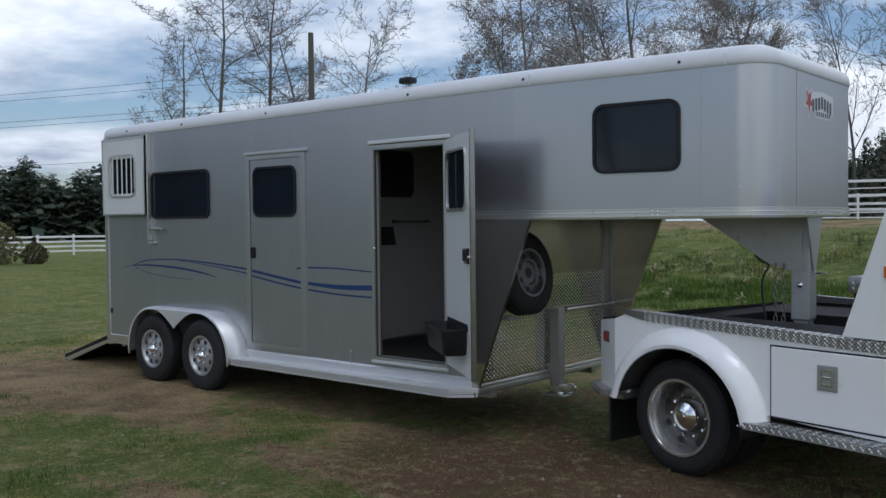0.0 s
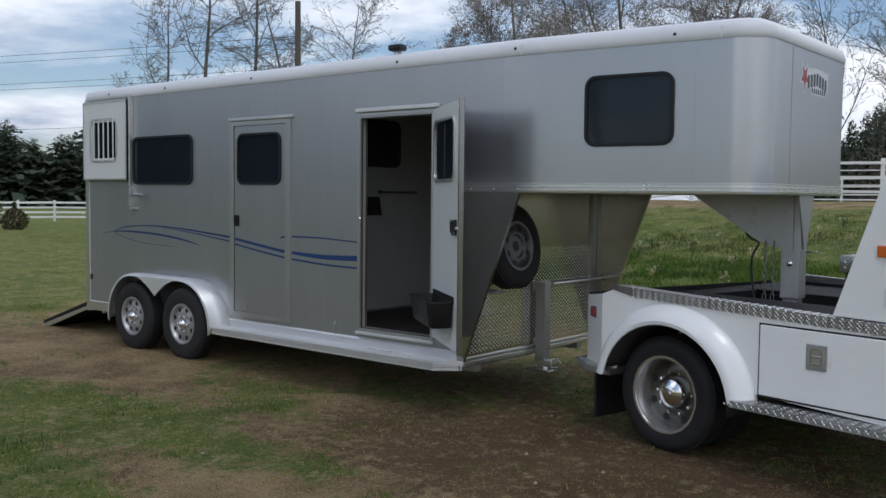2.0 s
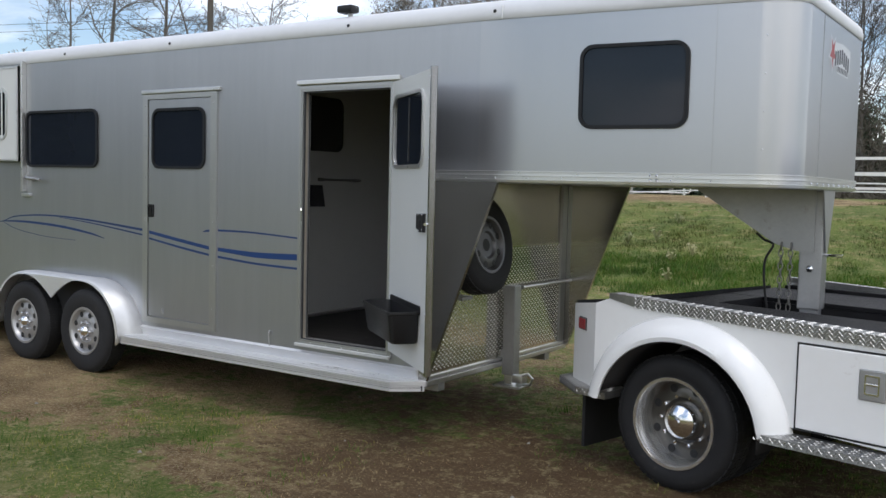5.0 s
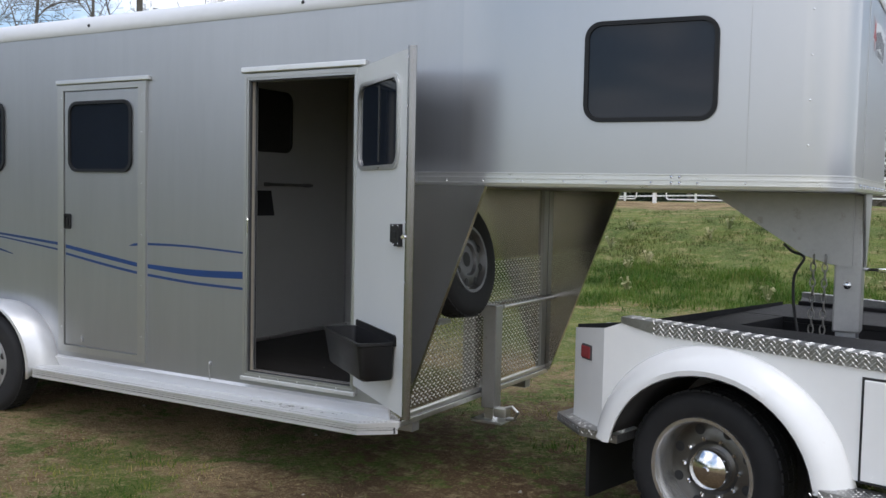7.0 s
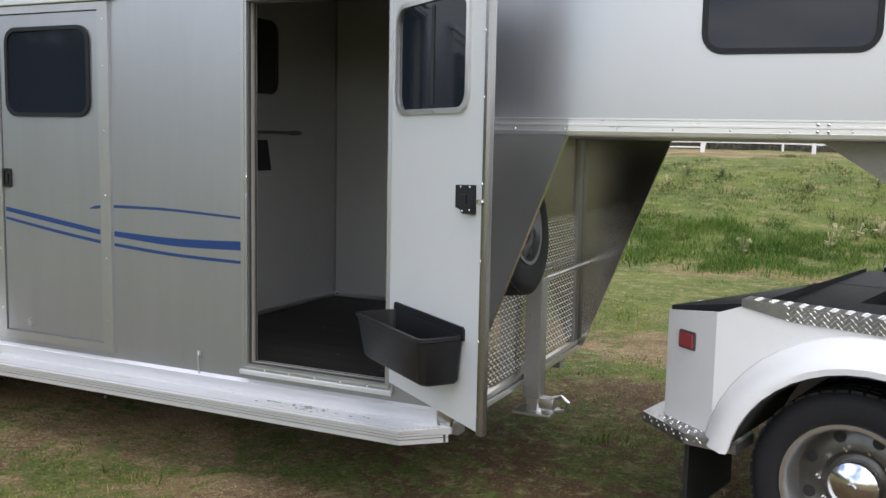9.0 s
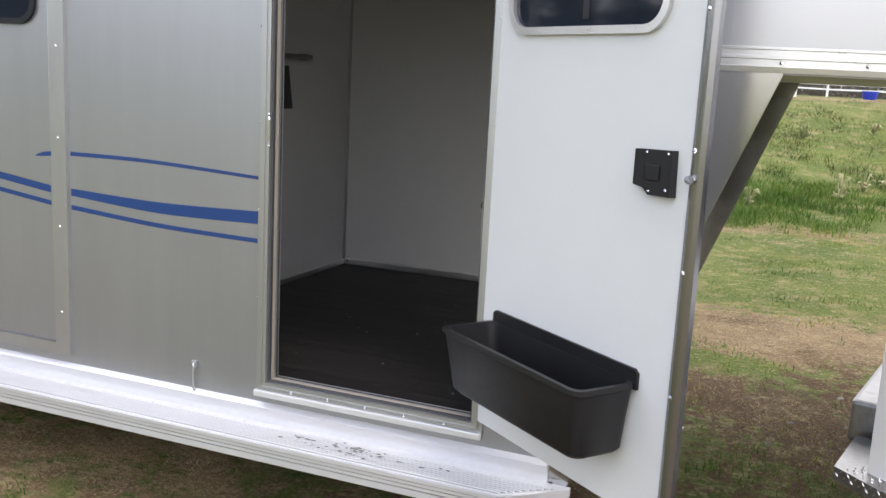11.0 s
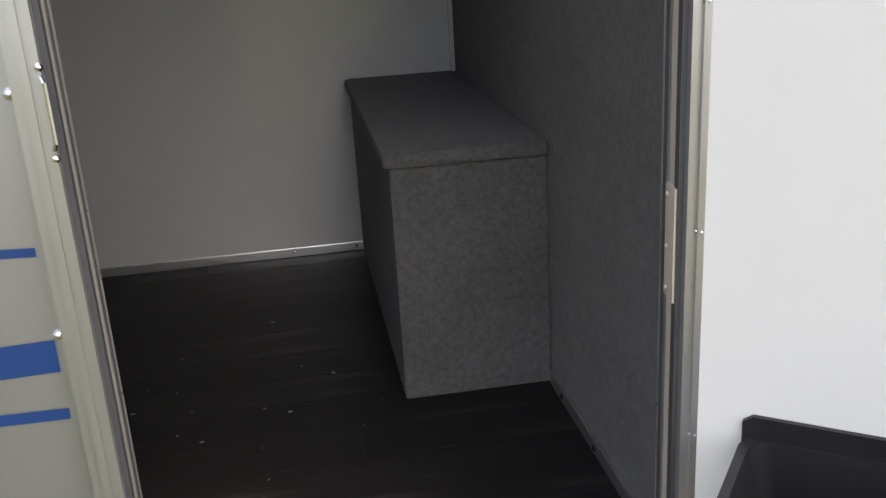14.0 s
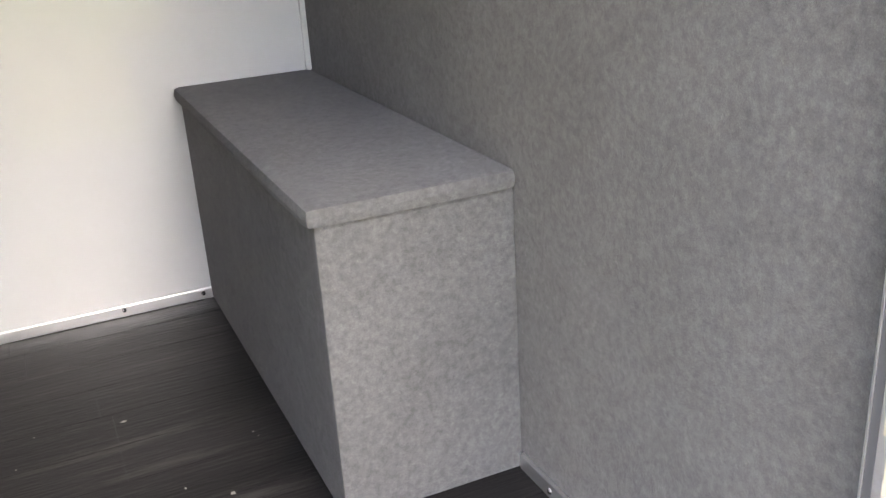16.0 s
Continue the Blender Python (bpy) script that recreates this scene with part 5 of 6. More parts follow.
    part("inner_post", boxed(px - 0.055, px + 0.055, py - 0.056, py + 0.056, 0.97, 1.07, 0.006), STEEL, trailer)
    bm = bmesh.new()
    lathe(bm, [(0.022, -0.02), (0.022, 0.0), (0.012, 0.004), (0.001, 0.006)], 6, m=Matrix.Translation((px + 0.0, py - 0.082, 1.32)) @ Matrix.Rotation(math.pi, 4, "X"))
    part("post_bolt", bm, CHROME, trailer)
    bm = bmesh.new()
    tube(bm, [(px + 0.07, py - 0.03, 1.41), (px + 0.17, py - 0.06, 1.41)], 0.008, 8)
    box(bm, px + 0.15, px + 0.19, py - 0.075, py - 0.045, 1.40, 1.42, 0.004)
    part("lock_pin", bm, CHROME, trailer)
    # safety chains, link by link, and the wiring cable
    for cx in (px - 0.175, px - 0.115):
        ch = part("safety_chain", bmesh.new(), DULL_STEEL, trailer, "hanging galvanised safety chain")
        z, k = 1.455, 0
        while z > 1.06:
            bm = bmesh.new()
            pts = []
            for j in range(9):
                a = 2 * math.pi * j / 8
                u, w = 0.014 * math.cos(a), 0.027 * math.sin(a)
                pts.append((cx + (u if k % 2 else 0.003), py - 0.10 + (0.003 if k % 2 else u), z + w))
            tube(bm, pts, 0.0042, 5, cap=False)
            part("link", bm, DULL_STEEL, ch, smooth=True)
            z -= 0.043
            k += 1
    bm = bmesh.new()
    tube(bm, curve_pts([(px - 0.34, py - 0.06, 1.53), (px - 0.29, py - 0.07, 1.49), (px - 0.24, py - 0.09, 1.475), (px - 0.225, py - 0.1, 1.45), (px - 0.27, py - 0.1, 1.36), (px - 0.27, py - 0.1, 1.22), (px - 0.245, py - 0.1, 1.05)], 30), 0.008, 8)
    part("wiring_cable", bm, RUBBER, trailer, "black wiring cable", smooth=True)
    part("rear_floor", boxed(REAR + 0.055, -0.83, 0.037, WIDTH - 0.022, FLOOR_Z - 0.05, FLOOR_Z - 0.004), BED, trailer, "black rubber-matted floor")
    # maker's mark on the nose: star and bars only
    bm = bmesh.new()
    X = NOSE_X + 0.0015
    bm.faces.new([bm.verts.new((X, 0.93 + 0.115 * (1 if k % 2 else 0.46) * math.cos(radians(36 * k + 18)), 2.655 + 0.130 * (1 if k % 2 else 0.46) * math.sin(radians(36 * k + 18)))) for k in range(10)])
    part("maker_mark", bm, ROOF, trailer, "white star backing")
    bm = bmesh.new()
    X = NOSE_X + 0.0025
    def flat(pts):
        bm.faces.new([bm.verts.new((X, y, z)) for y, z in pts])
    flat([(0.93 + 0.085 * (1 if k % 2 else 0.42) * math.cos(radians(36 * k + 18)), 2.655 + 0.10 * (1 if k % 2 else 0.42) * math.sin(radians(36 * k + 18))) for k in range(10)])
    part("maker_mark", bm, material("red_mark", (0.35, 0.03, 0.03), rough=0.4), trailer, "small red star emblem")
    # pale outlines behind the lettering bars
    bm = bmesh.new()
    X = NOSE_X + 0.0018
    flat([(0.965, 2.585), (1.445, 2.580), (1.450, 2.725), (1.21, 2.740), (0.965, 2.725)])
    flat([(1.065, 2.545), (1.40, 2.545), (1.40, 2.579), (1.065, 2.579)])
    part("maker_mark", bm, ROOF, trailer, "white lettering outline")
    X = NOSE_X + 0.0025
    bm = bmesh.new()
    for k in range(7):
        z0 = 2.655 - 0.01 * abs(k - 3)
        flat([(0.99 + k * 0.062, z0 - 0.04), (1.035 + k * 0.062, z0 - 0.04), (1.035 + k * 0.062, z0 + 0.05), (0.99 + k * 0.062, z0 + 0.05)])
    for k in range(7):
        flat([(1.08 + k * 0.045, 2.555), (1.108 + k * 0.045, 2.555), (1.108 + k * 0.045, 2.59), (1.08 + k * 0.045, 2.59)])
    part("maker_mark", bm, material("dark_mark", (0.03, 0.03, 0.04), rough=0.4), trailer, "dark lettering bars")


build_fittings()

tread = part("tread_plate", boxed(WALL_END, WALL_END + 0.004, 0.03, 2.06, LOW + 0.036, 1.33), TREAD_SHEET, trailer, "shiny diamond tread plate")
bm = bmesh.new()
diamond_sheet(bm, 0.04, 2.05, LOW + 0.05, 1.31, 0.050, 0.0165, lambda u, v, h: (WALL_END + 0.0045 + h, u, v), rows=0.36, tilt=25, by_row=True)
part("lozenges", bm, TREAD_GLINT, tread, "raised lozenges with their glint in the colour", kind="stuff")


# ---------------------------------------------------------------- the truck
TRUCK = Matrix.Translation((3.465, 1.058, 0)) @ Matrix.Rotation(radians(-12.5), 4, "Z")
SIDE, TAIL, BED_Z = 1.10, -1.19, 1.125


def build_truck():
    t = thing("hauler_truck", "white hauler-bed truck with diamond-plate trim and dual rear wheels", "truck", at=TRUCK)
    front = 1.75
    for s in (-1, 1):
        near = s < 0
        f = Matrix.Diagonal((1, -s, 1, 1)) if not near else Matrix.Identity(4)
        def mk(name, bm, mat, label="", smooth=False, parent=t, kind=""):
            if not near:
                bmesh.ops.transform(bm, matrix=Matrix.Diagonal((1, -1, 1, 1)), verts=bm.verts[:])
                bmesh.ops.reverse_faces(bm, faces=bm.faces[:])
            return part(name, bm, mat, parent, label, smooth, kind)
        # side panel with a round wheel opening
        wx, wz, r = -0.27, 0.43, 0.525
        arc = [(wx + r * math.cos(radians(a)), wz + r * math.sin(radians(a))) for a in range(168, 6, -9)]
        bm = bmesh.new()
        tail0 = -0.80 if near else -0.72
        pts = [(-0.905, 0.53), (wx - r, 0.53), *arc, (front, 0.50), (front, BED_Z - 0.04), (tail0, BED_Z - 0.005), *([] if near else [(tail0 - 0.06, 0.99)]), (-0.905, 1.08 if near else 0.96)]
        prism(bm, pts, "y", -SIDE, -SIDE + 0.03)
        mk("bed_side", bm, WHITE_PAINT, "glossy white bed side panel")
        # clipped rear corner that carries the tail lamp
        bm = bmesh.new()
        prism(bm, [(-0.905, -SIDE), (-0.905, -SIDE + 0.03), (TAIL + 0.03, -0.93), (TAIL + 0.03, -0.60), (TAIL, -0.60), (TAIL, -0.945)], "z", 0.545, 1.05)
        for v in bm.verts:
            if v.co.z > 1:
                v.co.z = (1.08 if v.co.x > -1.0 else 1.04) - (0 if near else 0.13)
        mk("rear_corner", bm, WHITE_PAINT, "white angled rear corner")
        q = Matrix.Translation((-1.065, -1.010, 0.925)) @ Matrix.Rotation(math.atan2(-SIDE + 0.945, -0.905 - TAIL), 4, "Z")
        bm = bmesh.new()
        box(bm, -0.056, 0.056, -0.010, 0.01, -0.042, 0.042, 0.008, q)
        lamp = mk("tail_lamp", bm, GASKET, "square red tail lamp")
        bm = bmesh.new()
        box(bm, -0.047, 0.047, -0.018, -0.008, -0.033, 0.033, 0.006, q)
        mk("lens", bm, RED_LENS, "red lens", parent=lamp)
        # diamond step lip under the corner
        bm = bmesh.new()
        prism(bm, [(-0.77, -SIDE - 0.06), (-0.77, -0.95), (TAIL - 0.06, -0.60), (TAIL - 0.10, -0.60), (TAIL - 0.10, -0.96), (-1.0, -SIDE - 0.06)], "z", 0.50, 0.545)
        lip = mk("corner_step", bm, DIAMOND, "worn diamond-plate corner step")
        bm = bmesh.new()
        diamond_sheet(bm, -1.0, -0.78, 0.505, 0.54, 0.03, 0.010, lambda u, v, h: (u, -SIDE - 0.061 - h, v))
        a, b = Vector((TAIL - 0.10, -0.96, 0)), Vector((-1.0, -SIDE - 0.06, 0))
        d = (b - a).normalized()
        out2 = Vector((d.y, -d.x, 0))
        diamond_sheet(bm, 0.0, (b - a).length, 0.505, 0.545, 0.032, 0.010, lambda u, v, h: a + d * u + out2 * (0.001 + h) + Vector((0, 0, v)))
        diamond_sheet(bm, 0.02, (b - a).length, 0.0, 0.11, 0.034, 0.010, lambda u, v, h: a + d * u - out2 * (v + 0.004) + Vector((0, 0, 0.5455 + h)))
        mk("step_tread", bm, LOZENGE, parent=lip, kind="stuff")
        # flared fender: swept tube-like bulge round the opening
        bm = bmesh.new()
        rows = []
        for a in range(186, -14, -8):
            c, sn = math.cos(radians(a)), math.sin(radians(a))
            row = []
            for rr, y in ((0.497, -SIDE - 0.100), (0.500, -SIDE - 0.109), (0.525, -SIDE - 0.113), (0.575, -SIDE - 0.085), (0.625, -SIDE - 0.02), (0.64, -SIDE + 0.012)):
                row.append(bm.verts.new((wx + rr * 1.06 * c, y, max(0.515 if c < 0 else 0.49, wz + rr * sn))))
            rows.append(row)
        for p, q2 in zip(rows, rows[1:]):
            for i in range(len(p) - 1):
                bm.faces.new((p[i], p[i + 1], q2[i + 1], q2[i]))
        bmesh.ops.remove_doubles(bm, verts=bm.verts[:], dist=0.001)
        bmesh.ops.recalc_face_normals(bm, faces=bm.faces[:])
        fl = mk("fender_flare", bm, WHITE_PAINT, "rounded white fender flare", smooth=True)
        md = fl.modifiers.new("thickness", "SOLIDIFY")
        md.thickness = 0.006
        # black liner added to keep the arch's inside dark
        bm = bmesh.new()
        rows = []
        for a in range(180, -8, -8):
            c, sn = math.cos(radians(a)), math.sin(radians(a))
            rows.append([bm.verts.new((wx + 0.496 * 1.06 * c, y, wz + 0.496 * sn)) for y in (-SIDE - 0.099, -0.56)])
        for p, q2 in zip(rows[2:], rows[3:]):
            bm.faces.new((p[0], p[1], q2[1], q2[0]))
        bmesh.ops.delete(bm, geom=[v for v in bm.verts if not v.link_faces], context="VERTS")
        bmesh.ops.recalc_face_normals(bm, faces=bm.faces[:])
        liner = mk("arch_liner", bm, RUBBER, "black liner added inside the wheel arch", smooth=True)
        md = liner.modifiers.new("thickness", "SOLIDIFY")
        md.thickness = 0.004
        # dual wheels
        for off in (0.005, 0.30):
            q = Matrix.Translation((-0.34, s * (SIDE - 0.13 - off), wz - 0.005)) @ Matrix.Rotation(0 if near else math.pi, 4, "Z")
            wheel(t, q, 0.402, 0.262, 0.235, "rear_wheel" if off < 0.1 else "inner_wheel", deep=True, holes=8)
        # diamond rail along the bed's edge
        bm = bmesh.new()
        prism(bm, [(tail0, BED_Z - 0.004), (tail0, BED_Z + 0.028), (front, BED_Z - 0.050), (front, BED_Z - 0.112), (tail0 + 0.2, BED_Z - 0.042)], "y", -SIDE - 0.008, -SIDE + (0.10 if near else 0.04))
        rail = mk("bed_rail", bm, DIAMOND, "diamond-plate bed rail")
        bm = bmesh.new()
        diamond_sheet(bm, tail0 + 0.18, front, -0.044, 0.024, 0.026, 0.0115, lambda u, v, h: (u, -SIDE - 0.0085 - h, BED_Z + v - 0.002 - 0.070 * (u + 0.8) / 2.55))
        diamond_sheet(bm, tail0 + 0.02, front, 0.0, 0.10 if near else 0.035, 0.030, 0.010, lambda u, v, h: (u, -SIDE - 0.004 + v, BED_Z + 0.0285 - 0.078 * (u - tail0) / (front - tail0) + h))
        mk("rail_tread", bm, LOZENGE, parent=rail, kind="stuff")
        if not near:
            mk("rail_liner", boxed(tail0, front, -SIDE + 0.041, -SIDE + 0.10, BED_Z - 0.075, BED_Z - 0.030, 0.004), BED, "black coated inner face of the rail")
        # step plate ahead of the wheel
        bm = bmesh.new()
        prism(bm, [(-SIDE + 0.02, 0.525), (-SIDE - 0.12, 0.515), (-SIDE - 0.125, 0.475), (-SIDE + 0.02, 0.475)], "x", 0.285, front)
        step = mk("side_step", bm, DIAMOND, "diamond-plate side step")
        bm = bmesh.new()
        diamond_sheet(bm, 0.24, front, 0.478, 0.515, 0.026, 0.011, lambda u, v, h: (u, -SIDE - 0.1255 - h, v))
        diamond_sheet(bm, 0.30, front, 0.02, 0.12, 0.032, 0.009, lambda u, v, h: (u, -SIDE - v + 0.01, 0.5265 - v * 0.07 + h))
        mk("step_tread", bm, LOZENGE, parent=step, kind="stuff")
        # tool locker
        bm = bmesh.new()
        box(bm, 0.42, 1.62, -SIDE - 0.014, -SIDE, 0.565, 1.005, 0.006)
        door = mk("locker_door", bm, WHITE_PAINT, "white tool-locker door")
        bm = bmesh.new()
        ring(bm, [(0.408, 0.553), (1.632, 0.553), (1.632, 1.017), (0.408, 1.017)], [(0.419, 0.564), (1.621, 0.564), (1.621, 1.006), (0.419, 1.006)], "y", -SIDE - 0.004, -SIDE)
        mk("door_seal", bm, RUBBER, parent=door)
        bm = bmesh.new()
        box(bm, 0.74, 0.87, -SIDE - 0.020, -SIDE - 0.014, 0.775, 0.93, 0.006)
        lt = mk("paddle_latch", bm, STEEL, "grey metal paddle latch", parent=door)
        bm = bmesh.new()
        ring(bm, round_rect(0.768, 0.842, 0.805, 0.905, 0.006, 2), round_rect(0.776, 0.834, 0.813, 0.897, 0.005, 2), "y", -SIDE - 0.026, -SIDE - 0.019)
        box(bm, 0.776, 0.834, -SIDE - 0.025, -SIDE - 0.019, 0.852, 0.862, 0.002)
        mk("paddle", bm, CHROME, parent=lt)
        # wing panel beside the cab
        bm = bmesh.new()
        prism(bm, [(0.885, BED_Z - 0.012), (1.215, 2.06), (front, 2.06), (front, BED_Z - 0.03)], "y", -SIDE + 0.005, -SIDE + 0.05)
        wing = mk("wing_panel", bm, WHITE_PAINT, "white sloping wing panel")
        bm = bmesh.new()
        box(bm, 1.14, 1.26, -SIDE - 0.012, -SIDE + 0.005, 1.468, 1.535, 0.008)
        mk("marker_lamp", bm, AMBER_LENS, "amber marker lamp", parent=wing)
        bm = bmesh.new()
        box(bm, 1.185, 1.32, -SIDE + 0.001, -SIDE + 0.005, 1.185, 1.295, 0.001)
        mk("notice", bm, ROOF, "small white notice plate", parent=wing)
        bm = bmesh.new()
        for k in range(4):
            box(bm, 1.20, 1.305, -SIDE - 0.0005, -SIDE + 0.001, 1.205 + k * 0.022, 1.213 + k * 0.022)
        mk("notice_lines", bm, RUBBER, parent=wing, kind="stuff")
        bm = bmesh.new()
        box(bm, -1.14, -0.86, -1.0, -0.45, 0.12, 0.50, 0.006)
        for v in bm.verts:
            v.co.x = -1.05 + (v.co.x + 1.0) * 0.08
        mk("mud_flap", bm, RUBBER, "black rubber mud flap")
    # bed: side decks, sunken well round the hitch, floor and tail
    for y0, y1 in ((-SIDE + 0.09, -0.30), (0.30, SIDE - 0.09)):
        part("deck", boxed(-0.80, 1.75, y0, y1, BED_Z - 0.085, BED_Z - 0.055, 0.004), BED, t, "black coated bed deck")
    bm = bmesh.new()
    box(bm, -0.55, 1.75, -0.32, 0.32, 0.86, 0.90)
    for y in (-0.32, 0.30):
        box(bm, -0.55, 1.75, y, y + 0.02, 0.90, BED_Z - 0.087)
    box(bm, -0.80, -0.53, -0.299, 0.299, 0.90, BED_Z - 0.057)
    part("well", bm, BED, t, "black sunken bed floor")
    bm = bmesh.new()
    prism(bm, [(-0.80, BED_Z - 0.01), (-0.95, BED_Z - 0.035), (TAIL + 0.01, 1.06), (TAIL + 0.01, 1.02), (-0.80, BED_Z - 0.07)], "y", -0.94, 0.94)
    for v in bm.verts:
        if v.co.y > 0:
            v.co.z -= 0.025 if v.co.x > -0.9 else 0.12
    part("tail_deck", bm, BED, t, "black sloping bed tail")
    part("tail_panel", boxed(TAIL, TAIL + 0.03, -0.60, 0.60, 0.56, 0.91, 0.006), WHITE_PAINT, t)
    part("bumper", boxed(TAIL - 0.14, TAIL - 0.01, -0.55, 0.55, 0.50, 0.66, 0.015), DIAMOND, t, "grey step bumper")
    part("headboard", boxed(1.70, 1.75, -SIDE + 0.05, SIDE - 0.05, 0.5, 2.06, 0.01), WHITE_PAINT, t)
    bm = bmesh.new()
    for y in (-0.35, 0.35):
        box(bm, -1.15, 1.75, y - 0.04, y + 0.04, 0.55, 0.75, 0.005)
    tube(bm, [(-0.34, -0.75, 0.425), (-0.34, 0.75, 0.425)], 0.06, 10)
    lathe(bm, [(0.001, -0.17), (0.12, -0.13), (0.165, 0), (0.12, 0.13), (0.001, 0.17)], 16, m=Matrix.Translation((-0.34, 0, 0.425)))
    part("chassis", bm, STEEL, t)
    bm = bmesh.new()
    lathe(bm, [(0.09, 0.90), (0.08, 0.92), (0.03, 0.925), (0.03, 0.95), (0.037, 0.965), (0.03, 0.99), (0.001, 1.0)], 16, axis="z", m=Matrix.Translation((0, 0, 0)))
    part("hitch_ball", bm, CHROME, t, smooth=True)
    # cross-bed toolbox against the cab's wings
    bx = thing("bed_toolbox", "diamond-plate crossover toolbox lying across the truck bed", "toolbox")
    x0, x1, y0, y1 = 0.765, 1.60, -0.84, 0.84
    part("box_body", boxed(x0 + 0.03, x1, y0 + 0.03, y1 - 0.03, BED_Z - 0.054, 1.345, 0.012, TRUCK), BED, bx, "dark box body", smooth=True)
    lid = part("lid", boxed(x0, x1 + 0.02, y0, y1, 1.345, 1.452, 0.025, TRUCK), DIAMOND, bx, "bright diamond-plate lid", smooth=True)
    bm = bmesh.new()
    diamond_sheet(bm, x0 + 0.03, x1, 1.36, 1.435, 0.034, 0.013, lambda u, v, h: TRUCK @ Vector((u, y0 - 0.001 - h, v)))
    diamond_sheet(bm, y0 + 0.03, y1, 1.36, 1.435, 0.034, 0.013, lambda u, v, h: TRUCK @ Vector((x0 - 0.001 - h, u, v)))
    diamond_sheet(bm, x0 + 0.03, x1, y0 + 0.03, y1 - 0.03, 0.034, 0.013, lambda u, v, h: TRUCK @ Vector((u, v, 1.4525 + h)))
    part("lid_tread", bm, LOZENGE, lid, kind="stuff")


build_truck()


# ---------------------------------------------------------------- surroundings
def grass_tufts(name, label, count, area, height, spread, seed, colour, keep=None, blades=5):
    """One sheet of separate curved blades, in tufts."""
    rnd = random.Random(seed)
    verts, faces = [], []
    for _ in range(count):
        x, y = rnd.uniform(area[0], area[1]), rnd.uniform(area[2], area[3])
        if keep and not keep(x, y, rnd):
            continue
        z = ground_height(x, y) - 0.01
        h0 = rnd.uniform(*height) * (1.0 + 0.8 * noise.noise((x * 0.9, y * 0.7, 8.0)))
        for _ in range(blades):
            a, h = rnd.uniform(0, 6.283), h0 * rnd.uniform(0.5, 1.1)
            lean = h * rnd.uniform(0.3, 1.3)
            bx, by = x + rnd.gauss(0, spread), y + rnd.gauss(0, spread)
            w = h * rnd.uniform(0.03, 0.055) + 0.0015
            px, py = -math.sin(a) * w, math.cos(a) * w
            dx, dy = math.cos(a) * lean, math.sin(a) * lean
            n = len(verts)
            verts += [(bx - px, by - py, z), (bx + px, by + py, z), (bx + dx * 0.4 + px * 0.7, by + dy * 0.4 + py * 0.7, z + h * 0.62), (bx + dx * 0.4 - px * 0.7, by + dy * 0.4 - py * 0.7, z + h * 0.62), (bx + dx, by + dy, z + h)]
            faces += [(n, n + 1, n + 2, n + 3), (n + 3, n + 2, n + 4)]
    me = bpy.data.meshes.new(name)
    me.from_pydata(verts, [], faces)
    me.materials.append(colour)
    tagged(new(name, me), label, "grass", kind="stuff")


def leaf_material(name, a, b, c):
    m = bpy.data.materials.new(name)
    nt = nodes_of(m)
    out = nd(nt, "ShaderNodeOutputMaterial")
    bs = nd(nt, "ShaderNodeBsdfPrincipled", Roughness=0.75)
    bs.inputs["Specular IOR Level"].default_value = 0.25
    geo = nd(nt, "ShaderNodeNewGeometry")
    coord = nd(nt, "ShaderNodeTexCoord")
    n = nd(nt, "ShaderNodeTexNoise", Scale=0.9, Detail=5.0, Roughness=0.65)
    nt.links.new(coord.outputs["Object"], n.inputs["Vector"])
    r1 = ramp(nt, [(0.0, a), (0.6, b), (1.0, c)], geo.outputs["Random Per Island"])
    r2 = ramp(nt, [(0.36, (0.48, 0.56, 0.42)), (0.64, (1.2, 1.05, 0.92))], n.outputs["Fac"])
    mul = nd(nt, "ShaderNodeMix", data_type="RGBA", blend_type="MULTIPLY")
    mul.inputs["Factor"].default_value = 1.0
    nt.links.new(r1.outputs[0], mul.inputs["A"])
    nt.links.new(r2.outputs[0], mul.inputs["B"])
    nt.links.new(mul.outputs["Result"], bs.inputs["Base Color"])
    tr = nd(nt, "ShaderNodeBsdfTranslucent")
    nt.links.new(mul.outputs["Result"], tr.inputs["Color"])
    ms = nd(nt, "ShaderNodeMixShader")
    ms.inputs[0].default_value = 0.45
    nt.links.new(bs.outputs[0], ms.inputs[1])
    nt.links.new(tr.outputs[0], ms.inputs[2])
    nt.links.new(ms.outputs[0], out.inputs["Surface"])
    return m


BLADE = leaf_material("grass_blade", (0.048, 0.125, 0.016), (0.094, 0.186, 0.029), (0.19, 0.215, 0.075))
DRY = leaf_material("dry_straw_bit", (0.30, 0.23, 0.12), (0.45, 0.37, 0.22), (0.60, 0.52, 0.35))
LAWN = leaf_material("lawn_blade", (0.13, 0.21, 0.026), (0.27, 0.30, 0.052), (0.44, 0.38, 0.13))
STRAW = leaf_material("short_turf_blade", (0.18, 0.25, 0.045), (0.31, 0.32, 0.08), (0.50, 0.42, 0.18))


# needles paled and greyed: distance haze put into their colour
HAZED_NEEDLE = leaf_material("hazed_conifer_needles", (0.095, 0.125, 0.108), (0.130, 0.165, 0.142), (0.16, 0.19, 0.155))
OLIVE = leaf_material("olive_bank_blade", (0.040, 0.082, 0.014), (0.080, 0.112, 0.026), (0.16, 0.145, 0.062))


def clumping(x, y):
    """Tussocks: high where the grass stands thick and tall, low in the gaps between."""
    return 0.6 * noise.noise((x * 0.5, y * 0.4, 5.0)) + 0.9 * noise.noise((x * 1.7, y * 1.3, 2.0)) + 0.5 * noise.noise((x * 4.3, y * 3.6, 6.0))


